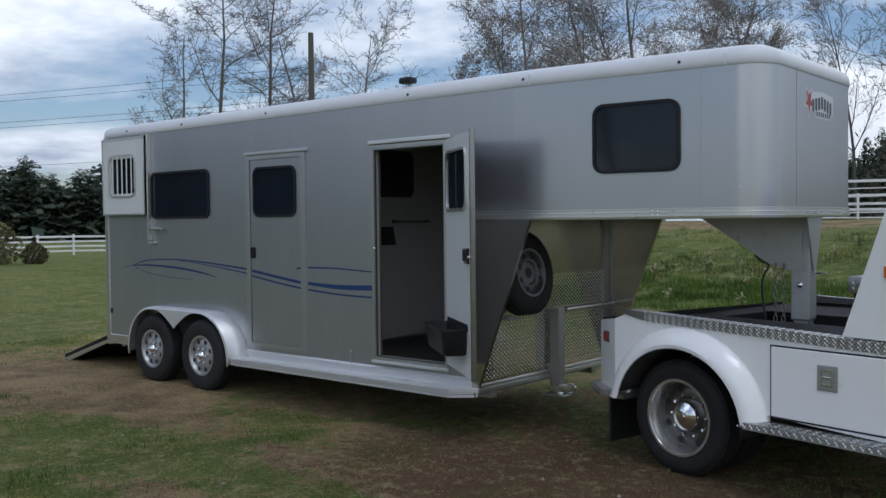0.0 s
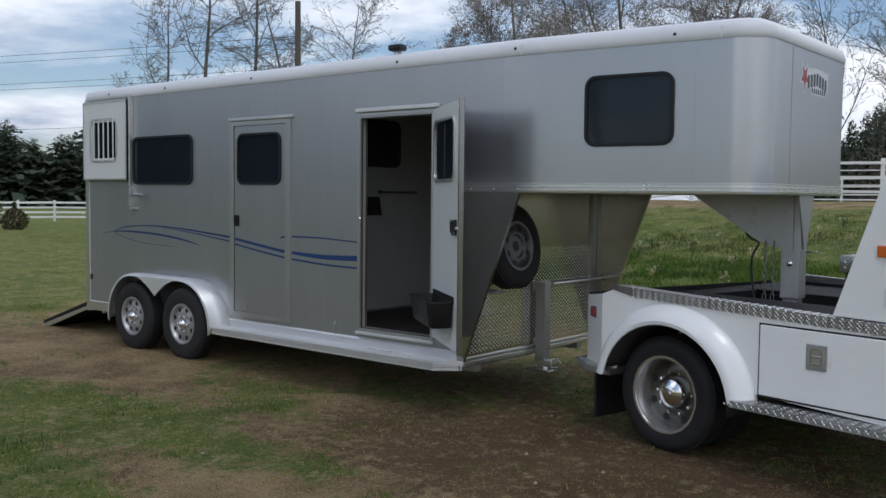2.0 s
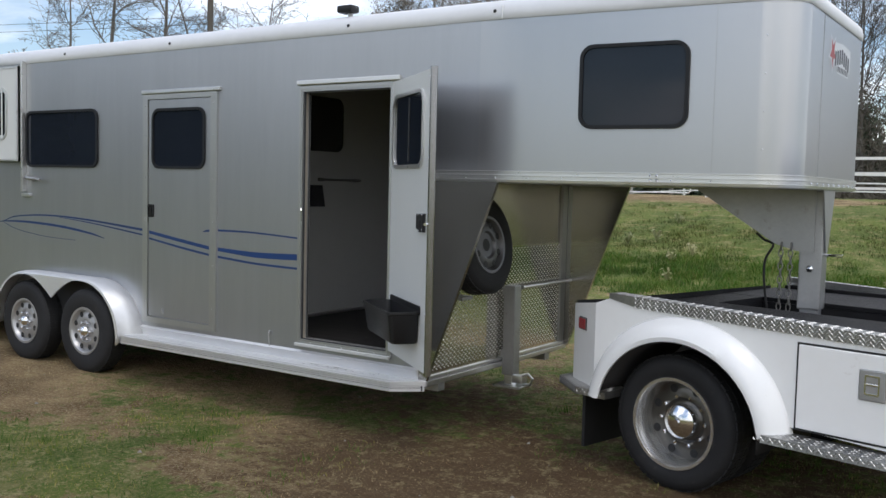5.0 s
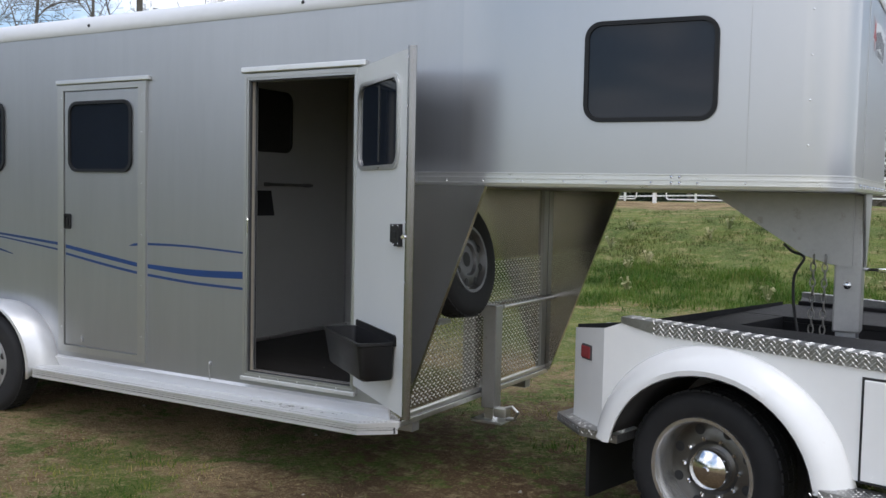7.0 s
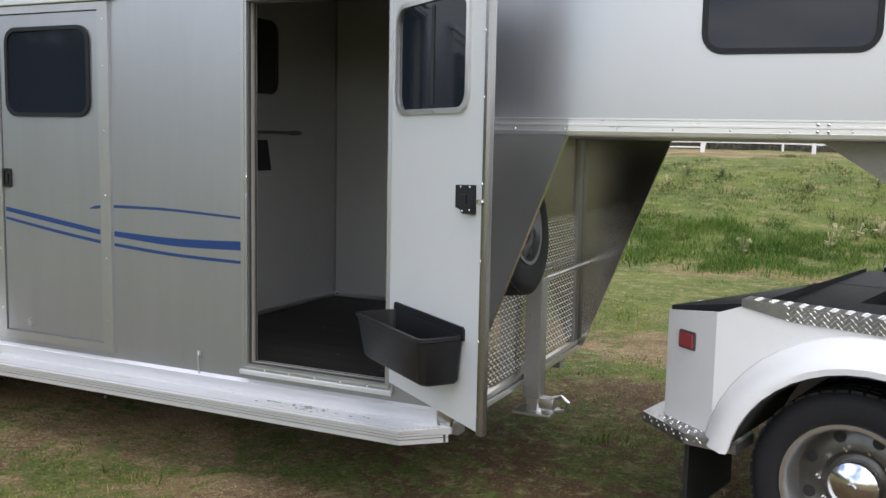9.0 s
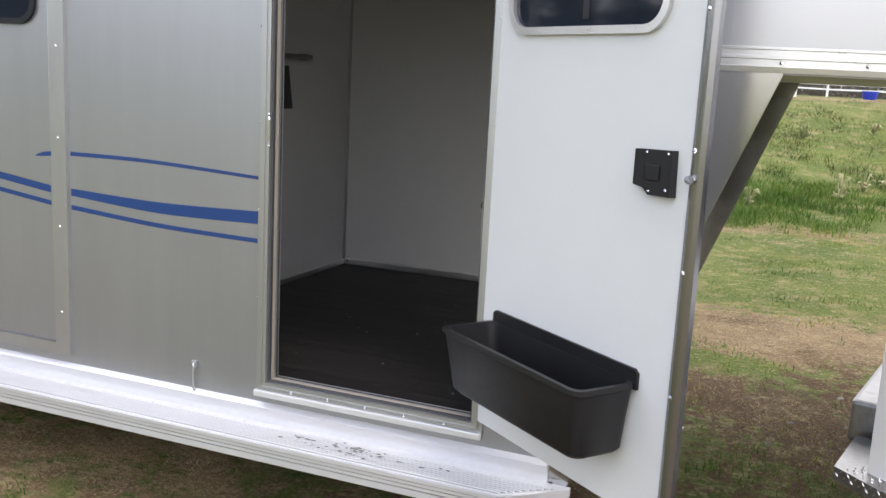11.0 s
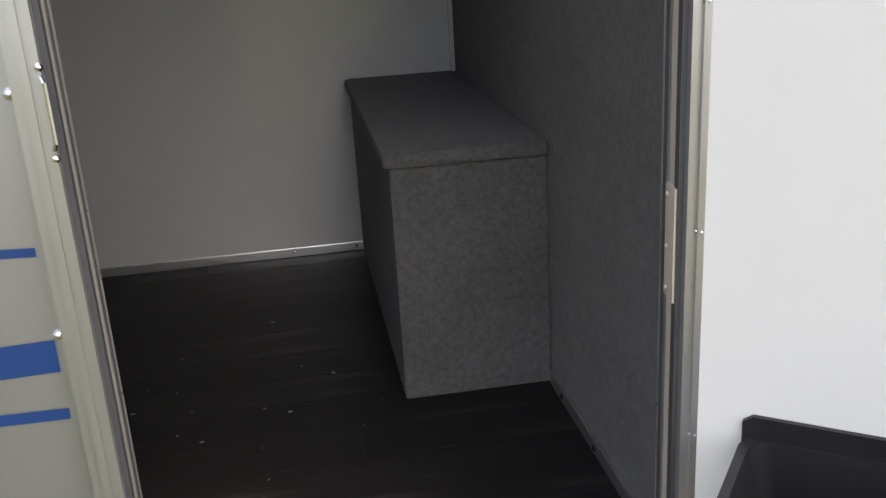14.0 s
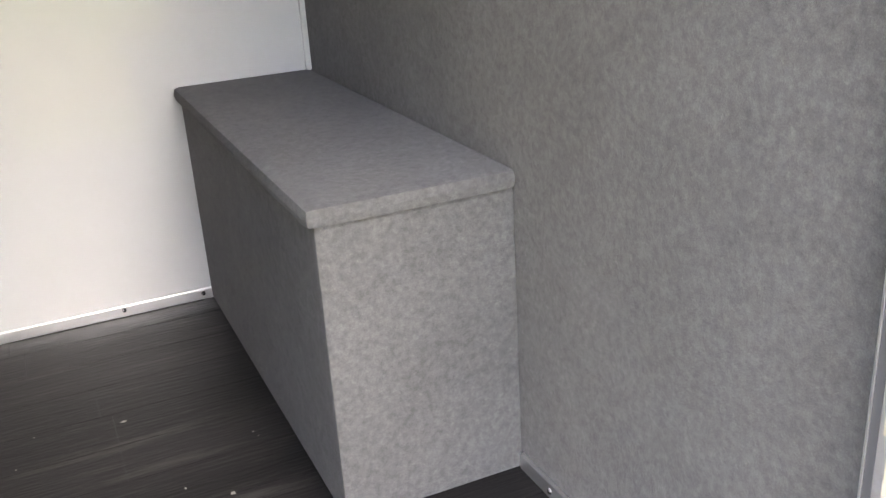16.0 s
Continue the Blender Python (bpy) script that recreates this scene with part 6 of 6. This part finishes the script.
def on_bank(x, y, rnd):
    d = clumping(x, y) + 0.62 - 1.1 * smooth(12.6, 15.5, y) - 0.7 * smooth(11.0, 9.4, y)
    return rnd.random() < d


def on_upper_bank(x, y, rnd):
    d = 0.8 * clumping(x + 9.0, y + 4.0) + 0.50 * smooth(11.5, 14.0, y) - 0.45 * smooth(17.0, 20.0, y) - 0.6 * smooth(21.0, 24.0, y)
    return rnd.random() < d


def on_lawn(x, y, rnd):
    return rnd.random() < 0.62 + 1.1 * noise.noise((x * 0.9, y * 0.9, 4.0)) + 0.8 * noise.noise((x * 3.1, y * 3.1, 4.0)) - 0.8 * bare_at(x, y)


def on_clump(x, y, rnd):
    return rnd.random() < 2.2 * noise.noise((x * 1.3, y * 1.3, 9.0)) + 1.2 * noise.noise((x * 3.7, y * 3.7, 3.0)) - 0.35 - 0.5 * bare_at(x, y)


def on_turf(x, y, rnd):
    if -6.5 < x < 1.2 and -0.2 < y < 2.2:
        return False
    d = 0.80 - bare_at(x, y) * 1.1 + 0.7 * noise.noise((x * 0.8, y * 0.8, 1.0)) + 0.6 * noise.noise((x * 3.4, y * 3.4, 7.0))
    return rnd.random() < d


def on_tuft(x, y, rnd):
    if -6.5 < x < 1.2 and -0.1 < y < 2.2:
        return False
    return rnd.random() < 1.8 * noise.noise((x * 1.6, y * 1.6, 12.0)) + 1.0 * noise.noise((x * 4.5, y * 4.5, 5.0)) + 0.05 - 0.9 * (bare_at(x, y) - 0.25)


grass_tufts("bank_grass", "thick green tussocks at the foot of the bank", 34000, (-10, 8.5, 9.4, 16), (0.06, 0.15), 0.08, 1, BLADE, on_bank, 6)
grass_tufts("upper_bank_grass", "olive and straw-coloured grass on the bank", 52000, (-11, 9, 10.5, 24), (0.035, 0.095), 0.08, 14, OLIVE, on_upper_bank, 5)
grass_tufts("turf", "short sparse turf round the trailer", 46000, (-8, 6, -5, 3.5), (0.014, 0.042), 0.04, 2, STRAW, on_turf, 4)
grass_tufts("green_tufts", "small dark green tufts on the worn ground", 30000, (-8, 6, -5, 3.5), (0.020, 0.060), 0.035, 15, BLADE, on_tuft, 5)
grass_tufts("dry_straw", "dry pale straw bits on the soil", 26000, (-7, 5, -5, 3), (0.010, 0.028), 0.05, 12, DRY, None, 2)
grass_tufts("lawn_grass", "short yellow-green lawn behind the trailer", 34000, (-5, 7, 2.4, 10.5), (0.012, 0.038), 0.05, 5, LAWN, on_lawn, 4)
grass_tufts("lawn_clumps", "darker green clumps in the lawn", 26000, (-5, 7, 1.5, 10.5), (0.02, 0.060), 0.05, 6, BLADE, on_clump, 5)
grass_tufts("meadow_grass", "short meadow grass beyond the trailer", 9000, (-30, -6, -2, 20), (0.03, 0.08), 0.10, 3, STRAW, None, 4)


def weeds():
    rnd = random.Random(8)
    leafy = leaf_material("pale_weed_leaf", (0.20, 0.25, 0.12), (0.35, 0.38, 0.22), (0.5, 0.5, 0.36))
    for i in range(26):
        x, y = rnd.uniform(-6, 5), rnd.uniform(10.5, 18)
        verts, faces = [], []
        z = ground_height(x, y)
        for _ in range(rnd.randint(12, 26)):
            a, l, h = rnd.uniform(0, 6.28), rnd.uniform(0.06, 0.2), rnd.uniform(0.08, 0.3)
            w = l * 0.22
            c, s = math.cos(a), math.sin(a)
            n = len(verts)
            verts += [(x, y, z), (x + c * l * 0.6 - s * w, y + s * l * 0.6 + c * w, z + h), (x + c * l, y + s * l, z + h * 0.8), (x + c * l * 0.6 + s * w, y + s * l * 0.6 - c * w, z + h)]
            faces.append((n, n + 1, n + 2, n + 3))
        me = bpy.data.meshes.new("weed")
        me.from_pydata(verts, [], faces)
        me.materials.append(leafy)
        tagged(new("weed", me), "pale broad-leaved weed in the long grass", "weed", "weeds on the bank")
    # small stones on the worn ground
    verts, faces = [], []
    for _ in range(420):
        x, y = rnd.uniform(-7, 6), rnd.uniform(-5, 9)
        if rnd.random() > bare_at(x, y) * 1.3:
            continue
        s = rnd.choice((0.006, 0.008, 0.012, 0.02))
        z, n = ground_height(x, y), len(verts)
        for dx, dy, dz in ((1, 0, 0.1), (0.2, 0.9, 0.1), (-0.9, 0.3, 0.1), (-0.3, -0.9, 0.1), (0, 0, 0.8), (0.3, 0.2, 0.7)):
            verts.append((x + dx * s * rnd.uniform(0.7, 1.2), y + dy * s * rnd.uniform(0.7, 1.2), z + dz * s))
        for a, b, c in ((0, 1, 5), (1, 4, 5), (1, 2, 4), (2, 3, 4), (3, 0, 5), (3, 5, 4)):
            faces.append((n + a, n + b, n + c))
    me = bpy.data.meshes.new("pebbles")
    me.from_pydata(verts, [], faces)
    me.materials.append(material("pale_stone", (0.30, 0.27, 0.22), rough=0.9, spread=0.3))
    tagged(new("pebbles", me), "small pale stones on the soil", "pebbles", kind="stuff")


weeds()


def fence_run(x0, y0, x1, y1, spacing, height, rails, label, base=None):
    """A white paddock fence: posts on the ground, and boards from post to post."""
    f = thing("paddock_fence", label, "fence", "paddock fences")
    d = Vector((x1 - x0, y1 - y0, 0))
    n = max(1, round(d.length / spacing))
    step = d / n
    side = Vector((-d.y, d.x, 0)).normalized()
    tops = []
    for i in range(n + 1):
        p = Vector((x0, y0, 0)) + step * i
        z = ground_height(p.x, p.y)
        tops.append(Vector((p.x, p.y, z)))
        bm = bmesh.new()
        box(bm, p.x - 0.055, p.x + 0.055, p.y - 0.055, p.y + 0.055, z - 0.2, z + height + 0.04, 0.01)
        part("post", bm, FENCE_WHITE, f)
    for a, b in zip(tops, tops[1:]):
        for r, w in rails:
            bm = bmesh.new()
            o = side * -0.070
            vs = [bm.verts.new(q + o * k + Vector((0, 0, r + s * w))) for q in (a, b) for k in (0.8, 1.15) for s in (-0.5, 0.5)]
            bmesh.ops.convex_hull(bm, input=vs)
            part("rail", bm, FENCE_WHITE, f)
    return f


RAILS = ((0.40, 0.075), (0.84, 0.075), (1.28, 0.085))
fence_run(-26.6, 24.5, 13.4, 24.5, 3.08, 1.38, RAILS, "white three-rail paddock fence on the bank")
fence_run(-30, 46, 18, 50, 4.0, 1.4, RAILS, "distant white paddock fence")
fence_run(-54, 8, -40, 36, 1.9, 1.2, ((0.25, 0.11), (0.53, 0.11), (0.81, 0.11), (1.1, 0.12)), "white paddock fence across the meadow")


def gate(x, y, w, h, label):
    g = thing("tube_gate", label, "gate", "tube gates")
    z = ground_height(x, y) + 0.12
    bm = bmesh.new()
    r = 0.10
    pts = []
    for cx, cz, a0 in ((w - r, h - r, 90), (w - r, r, 0), (r, r, -90), (r, h - r, -180)):
        for k in range(5):
            a = radians(a0 - 90 * k / 4)
            pts.append((x + cx + r * math.cos(a), y, z + cz + r * math.sin(a)))
    tube(bm, pts + pts[:1], 0.024, 6, cap=False)
    part("gate_frame", bm, FENCE_WHITE, g, smooth=True)
    for k in range(1, 5):
        bm = bmesh.new()
        tube(bm, [(x + 0.02, y, z + h * k / 5), (x + w - 0.02, y, z + h * k / 5)], 0.018, 6)
        part("gate_bar", bm, FENCE_WHITE, g, smooth=True)
    return g


gate(-5.2, 26.2, 3.0, 1.2, "white tubular gate behind the fence")
gate(-9.5, 27.0, 3.0, 1.2, "white tubular gate behind the fence")


def tub():
    t = thing("feed_tub", "bright blue feed tub hung on the fence", "tub")
    bm = bmesh.new()
    lathe(bm, [(0.001, 0), (0.15, 0), (0.165, 0.02), (0.20, 0.20), (0.215, 0.20), (0.215, 0.22), (0.195, 0.22), (0.15, 0.03), (0.001, 0.03)], 20, axis="z", m=Matrix.Translation((2.95, 24.12, 1.69)))
    part("tub_body", bm, TUB, t, smooth=True)


tub()


def bare_tree(x, y, height, seed, label, levels=5, spread=0.42, stems=1, twig=1.0, buds=0, wood=BARK, start=0.25, tight=0.16, girth=0.0125):
    """A tapered trunk that forks again and again into twigs; a leafing crown gets clumps of small buds."""
    rnd = random.Random(seed)
    verts, faces, tips = [], [], []
    def limb(p, d, length, r, level):
        n = (9, 6, 4, 3, 2)[level]
        sides = (7, 5, 4, 3, 3)[level]
        rings = []
        q, dirn = p.copy(), d.copy()
        for i in range(n + 1):
            f = i / n
            rr = max(0.010, r * (1 - 0.85 * f))
            s = dirn.orthogonal().normalized()
            u = dirn.cross(s)
            rings.append(len(verts))
            for k in range(sides):
                a = 2 * math.pi * k / sides
                verts.append(tuple(q + (s * math.cos(a) + u * math.sin(a)) * rr))
            if level < 4 and i > 0 and (level or f > start):
                for _ in range((2, 2, 2, 1)[level] if rnd.random() < 0.8 else 1):
                    out = Vector((rnd.gauss(0, 1), rnd.gauss(0, 1), 0))
                    out = (out - dirn * out.dot(dirn)).normalized()
                    nd2 = (dirn * rnd.uniform(0.5, 1.1) + out * rnd.uniform(0.5, 1.0) * (spread / 0.42) + Vector((0, 0, rnd.uniform(0.0, 0.4)))).normalized()
                    limb(q, nd2, length * rnd.uniform(0.30, 0.52) * (1.15 - 0.6 * f), max(0.012, rr * 0.55), level + 1)
            if i < n:
                q = q + dirn * (length / n)
                w = (0.05, 0.13, 0.18, 0.22, 0.25)[level]
                dirn = (dirn + Vector((rnd.gauss(0, w), rnd.gauss(0, w), rnd.gauss(0.02, w)))).normalized()
        for a, b in zip(rings, rings[1:]):
            for k in range(sides):
                faces.append((a + k, a + (k + 1) % sides, b + (k + 1) % sides, b + k))
        if level >= 3:
            tips.append(q)
    base = Vector((x, y, ground_height(x, y) - 0.1))
    for s in range(stems):
        d = Vector((rnd.gauss(0, tight), rnd.gauss(0, tight), 1)).normalized()
        o = Vector((rnd.uniform(-1, 1), rnd.uniform(-1, 1), 0)) * (0.9 if stems > 1 else 0)
        limb(base + o, d, height * rnd.uniform(0.85, 1.05), height * girth * (0.8 if stems > 1 else 1), 0)
    t = thing("bare_tree", label, "tree", "bare trees")
    me = bpy.data.meshes.new("trunk")
    me.from_pydata(verts, [], faces)
    me.materials.append(wood)
    tr = new("trunk", me)
    tr.parent = t
    if buds:
        bv, bf = [], []
        for q in tips:
            for _ in range(buds):
                c = q + Vector((rnd.gauss(0, 0.4), rnd.gauss(0, 0.4), rnd.gauss(-0.1, 0.35))) * height * 0.035
                s = rnd.uniform(0.03, 0.055)
                u = Vector((rnd.gauss(0, 1), rnd.gauss(0, 1), rnd.gauss(0, 1))).normalized()
                w = u.orthogonal().normalized()
                n = len(bv)
                bv += [tuple(c - u * s), tuple(c + w * s * 0.6), tuple(c + u * s), tuple(c - w * s * 0.6)]
                bf.append((n, n + 1, n + 2, n + 3))
        me = bpy.data.meshes.new("crown")
        me.from_pydata(bv, [], bf)
        me.materials.append(BUD)
        cr = new("crown", me)
        cr.parent = t
    return t


def conifer_mesh(seed):
    """A ragged spruce: whorls of drooping sprays round a thin trunk, 1 m high."""
    rnd = random.Random(seed)
    verts, faces = [], []
    for k in range(5):
        a0, a1 = 2 * math.pi * k / 5, 2 * math.pi * (k + 1) / 5
        n = len(verts)
        verts += [(0.012 * math.cos(a0), 0.012 * math.sin(a0), 0), (0.012 * math.cos(a1), 0.012 * math.sin(a1), 0), (0, 0, 0.95)]
        faces.append((n, n + 1, n + 2))
    trunk_faces = len(faces)
    h = 0.05
    while h < 0.99:
        reach = (0.20 * (1 - h) ** 0.8 + 0.012) * rnd.uniform(0.75, 1.2)
        for k in range(rnd.randint(6, 9)):
            a = rnd.uniform(0, 6.283)
            l = reach * rnd.uniform(0.5, 1.15)
            c, s = math.cos(a), math.sin(a)
            droop = rnd.uniform(-0.1, 0.5)
            hh = h + rnd.uniform(-0.015, 0.015)
            for j in range(5):
                f0 = (j + rnd.random()) / 5
                a2 = a + rnd.gauss(0, 0.7)
                c2, s2 = math.cos(a2), math.sin(a2)
                q = l * rnd.uniform(0.22, 0.4)
                w = q * rnd.uniform(0.32, 0.55)
                b = Vector((c * l * f0, s * l * f0, hh - droop * l * f0 + rnd.gauss(0, 0.008)))
                e = b + Vector((c2 * q, s2 * q, rnd.uniform(-0.95, 0.5) * q))
                t = rnd.uniform(-2.0, 2.0) * w
                mid = (b + e) / 2
                n = len(verts)
                verts += [tuple(b), (mid.x - s2 * w, mid.y + c2 * w, mid.z + t), tuple(e), (mid.x + s2 * w, mid.y - c2 * w, mid.z - t)]
                faces.append((n, n + 1, n + 2, n + 3))
        h += 0.016
    me = bpy.data.meshes.new("conifer")
    me.from_pydata(verts, [], faces)
    me.materials.append(HAZED_NEEDLE)
    return me


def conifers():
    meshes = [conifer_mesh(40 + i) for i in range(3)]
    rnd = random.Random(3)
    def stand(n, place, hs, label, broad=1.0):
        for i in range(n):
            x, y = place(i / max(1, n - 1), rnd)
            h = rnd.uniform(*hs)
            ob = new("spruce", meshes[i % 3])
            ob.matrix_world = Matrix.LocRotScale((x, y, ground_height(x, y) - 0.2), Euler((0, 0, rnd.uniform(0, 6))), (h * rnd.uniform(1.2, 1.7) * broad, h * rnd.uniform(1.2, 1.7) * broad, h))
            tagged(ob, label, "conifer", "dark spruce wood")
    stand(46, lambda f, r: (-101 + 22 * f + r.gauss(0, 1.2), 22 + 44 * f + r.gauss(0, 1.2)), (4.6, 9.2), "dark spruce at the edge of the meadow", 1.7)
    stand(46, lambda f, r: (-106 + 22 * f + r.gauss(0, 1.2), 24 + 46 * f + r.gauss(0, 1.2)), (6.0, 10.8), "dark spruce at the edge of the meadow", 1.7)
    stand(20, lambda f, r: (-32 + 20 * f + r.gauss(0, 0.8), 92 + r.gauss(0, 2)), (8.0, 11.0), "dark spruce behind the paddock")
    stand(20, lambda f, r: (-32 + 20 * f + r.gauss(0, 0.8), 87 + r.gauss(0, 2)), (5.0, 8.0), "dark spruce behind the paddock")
    # unseen spruces added across the meadow to darken what the trailer's side mirrors
    stand(20, lambda f, r: (-88 + 44 * f + r.gauss(0, 2), 2 - 62 * f + r.gauss(0, 2)), (9, 14), "unseen dark spruce added for the trailer's reflection", 1.8)


conifers()


def woods():
    # tall bare trees behind the trailer's rear half
    for x, y, h, seed in ((-46.3, 29.4, 16, 21), (-42.4, 29.7, 19, 22), (-41.0, 33.0, 18, 23), (-37.9, 35.1, 16, 24), (-36.0, 37.0, 14.5, 25)):
        bare_tree(x - 0.8, y - 0.6, h, seed, "tall leafless tree with fine branches", spread=0.66, start=0.16, tight=0.10, girth=0.011, wood=BARK_MID)
    # budding brown trees behind the neck
    for x, y, h, seed in ((-30.5, 35.9, 10.5, 31), (-28, 38.7, 13.5, 32), (-24.7, 39.8, 16, 33), (-22.0, 42.4, 16, 34), (-19.2, 43.1, 16.5, 35), (-16.5, 45.4, 15, 36), (-15.1, 48.2, 12.5, 37), (-20.4, 44.6, 17, 38), (-17.6, 47.0, 17, 39)):
        bare_tree(x, y, h, seed, "budding tree with brown tufts", spread=0.55, buds=3)
    # leafless trees past the nose
    for x, y, h, seed in ((-14.1, 61.2, 15, 41), (-10.5, 64, 15, 47), (-7.5, 64, 16, 42), (-5.3, 66, 17, 48), (-3.0, 60, 16, 43), (-0.6, 67, 17, 49), (1.5, 63, 16.5, 44), (4.2, 66, 16, 50)):
        bare_tree(x, y, h, seed, "slender leafless tree behind the paddock", spread=0.36, tight=0.06, girth=0.0095, wood=BARK_DARK)
    # the wood behind the paddock: a few grown stems, set out again and again, each turned and scaled
    grown = [bare_tree(-1.8 + 3.1 * i, 58 + i, 17.5, 80 + i, "tall bare tree in the grey wood", spread=0.30, start=0.28, tight=0.03, girth=0.0085, wood=BARK_DARK) for i in range(4)]
    rnd = random.Random(17)
    # stems past x = 8 lie out of view, added to darken the nose's reflection
    for i in range(18):
        x, y = -13.0 + i * 2.6 + rnd.uniform(-1.3, 1.3), rnd.uniform(56, 82)
        src = grown[i % 4]
        o = Vector((-1.8 + 3.1 * (i % 4), 58 + i % 4, 0))
        k = rnd.uniform(0.8, 1.15)
        m = Matrix.Translation((x, y, ground_height(x, y) - ground_height(o.x, o.y))) @ Matrix.Rotation(rnd.uniform(0, 6.28), 4, "Z") @ Matrix.Diagonal((k, k, k, 1)) @ Matrix.Translation(-o)
        copy_thing(src, m)
    bare_tree(-60, 18, 14, 51, "tall leafless tree with fine branches", spread=0.4)
    # trees behind the walker, which the side and its windows mirror
    for x, y, h, seed in ((-9, -36, 15, 61),):
        bare_tree(x, y, h, seed, "leafless tree across the yard", spread=0.42)


woods()


def pole_line():
    pl = thing("utility_pole", "weathered wooden utility pole with cables", "utility pole")
    x, y = -35.3, 30.6
    z = ground_height(x, y)
    bm = bmesh.new()
    tube(bm, [(x, y, z - 0.3), (x, y, z + 12.8)], [0.20, 0.16], 10)
    part("pole", bm, POLE, pl, smooth=True)
    for dy, dz in ((-0.2, 10.8), (0.2, 10.45), (-0.2, 9.0), (0.2, 8.7), (0.0, 6.1)):
        bm = bmesh.new()
        pts = [(x - 6.5 * k, y + dy - 2.6 * k, z + dz - 4 * 0.5 * (k / 10) * (1 - k / 10)) for k in range(11)]
        tube(bm, pts, 0.014, 4)
        part("cable", bm, RUBBER, pl)


pole_line()


def shrub(x, y, w, h, seed, label):
    rnd = random.Random(seed)
    verts, faces = [], []
    z = ground_height(x, y)
    for _ in range(1500):
        a, r, t = rnd.uniform(0, 6.28), rnd.random() ** 0.6, rnd.random()
        prof = math.sin(min(1, t * 1.1 + 0.12) * math.pi) ** 0.6
        c = Vector((x + math.cos(a) * r * w * prof, y + math.sin(a) * r * w * prof, z + t * h))
        u = Vector((rnd.gauss(0, 1), rnd.gauss(0, 1), rnd.gauss(0.5, 1))).normalized()
        s, q = rnd.uniform(0.05, 0.13), u.orthogonal().normalized()
        n = len(verts)
        verts += [tuple(c - u * s), tuple(c + q * s * 0.5), tuple(c + u * s), tuple(c - q * s * 0.5)]
        faces.append((n, n + 1, n + 2, n + 3))
    me = bpy.data.meshes.new("shrub")
    me.from_pydata(verts, [], faces)
    me.materials.append(SHRUB)
    tagged(new("shrub", me), label, "shrub", "shrubs by the fence")


def undergrowth():
    """Dark brambles and saplings along the foot of the grey wood."""
    rnd = random.Random(19)
    verts, faces = [], []
    for _ in range(60000):
        x, y = rnd.uniform(-12, 34), rnd.uniform(54, 86)
        top = 3.0 + 0.11 * (y - 54) + 1.5 * noise.noise((x * 0.35, y * 0.2, 1.0)) + 0.6 * noise.noise((x * 1.3, y, 2.0))
        c = Vector((x, y, ground_height(x, y) + 1.7 * top * rnd.random() ** 2.2))
        u = Vector((rnd.gauss(0, 1), rnd.gauss(0, 1), rnd.gauss(0, 2.0))).normalized()
        q = u.orthogonal().normalized()
        r = rnd.uniform(0.09, 0.32)
        n = len(verts)
        verts += [tuple(c - u * r), tuple(c + q * r * 0.20), tuple(c + u * r), tuple(c - q * r * 0.20)]
        faces.append((n, n + 1, n + 2, n + 3))
    me = bpy.data.meshes.new("undergrowth")
    me.from_pydata(verts, [], faces)
    me.materials.append(BRAMBLE)
    tagged(new("undergrowth", me), "dark tangled brambles at the foot of the wood", "undergrowth", kind="stuff")


undergrowth()
shrub(-36.9, 13.0, 1.1, 2.5, 71, "olive-brown shrub in the meadow")
shrub(-38.6, 12.2, 1.5, 2.9, 72, "olive-brown shrub in the meadow")
shrub(-36.0, 14.3, 0.6, 1.2, 73, "low olive-brown shrub in the meadow")


def teal_panel():
    g = thing("stock_panel", "teal tubular stock panel standing in the meadow", "stock panel")
    x, y = -35.5, 12.2
    z = ground_height(x, y)
    for k in range(5):
        bm = bmesh.new()
        tube(bm, [(x - 1.6, y - 0.7, z + 0.25 + k * 0.33), (x, y, z + 0.25 + k * 0.33)], 0.03, 6)
        part("bar", bm, TEAL, g, smooth=True)
    for f in (0, 1):
        bm = bmesh.new()
        tube(bm, [(x - 1.6 * f, y - 0.7 * f, z), (x - 1.6 * f, y - 0.7 * f, z + 1.65)], 0.035, 6)
        part("upright", bm, TEAL, g, smooth=True)


teal_panel()
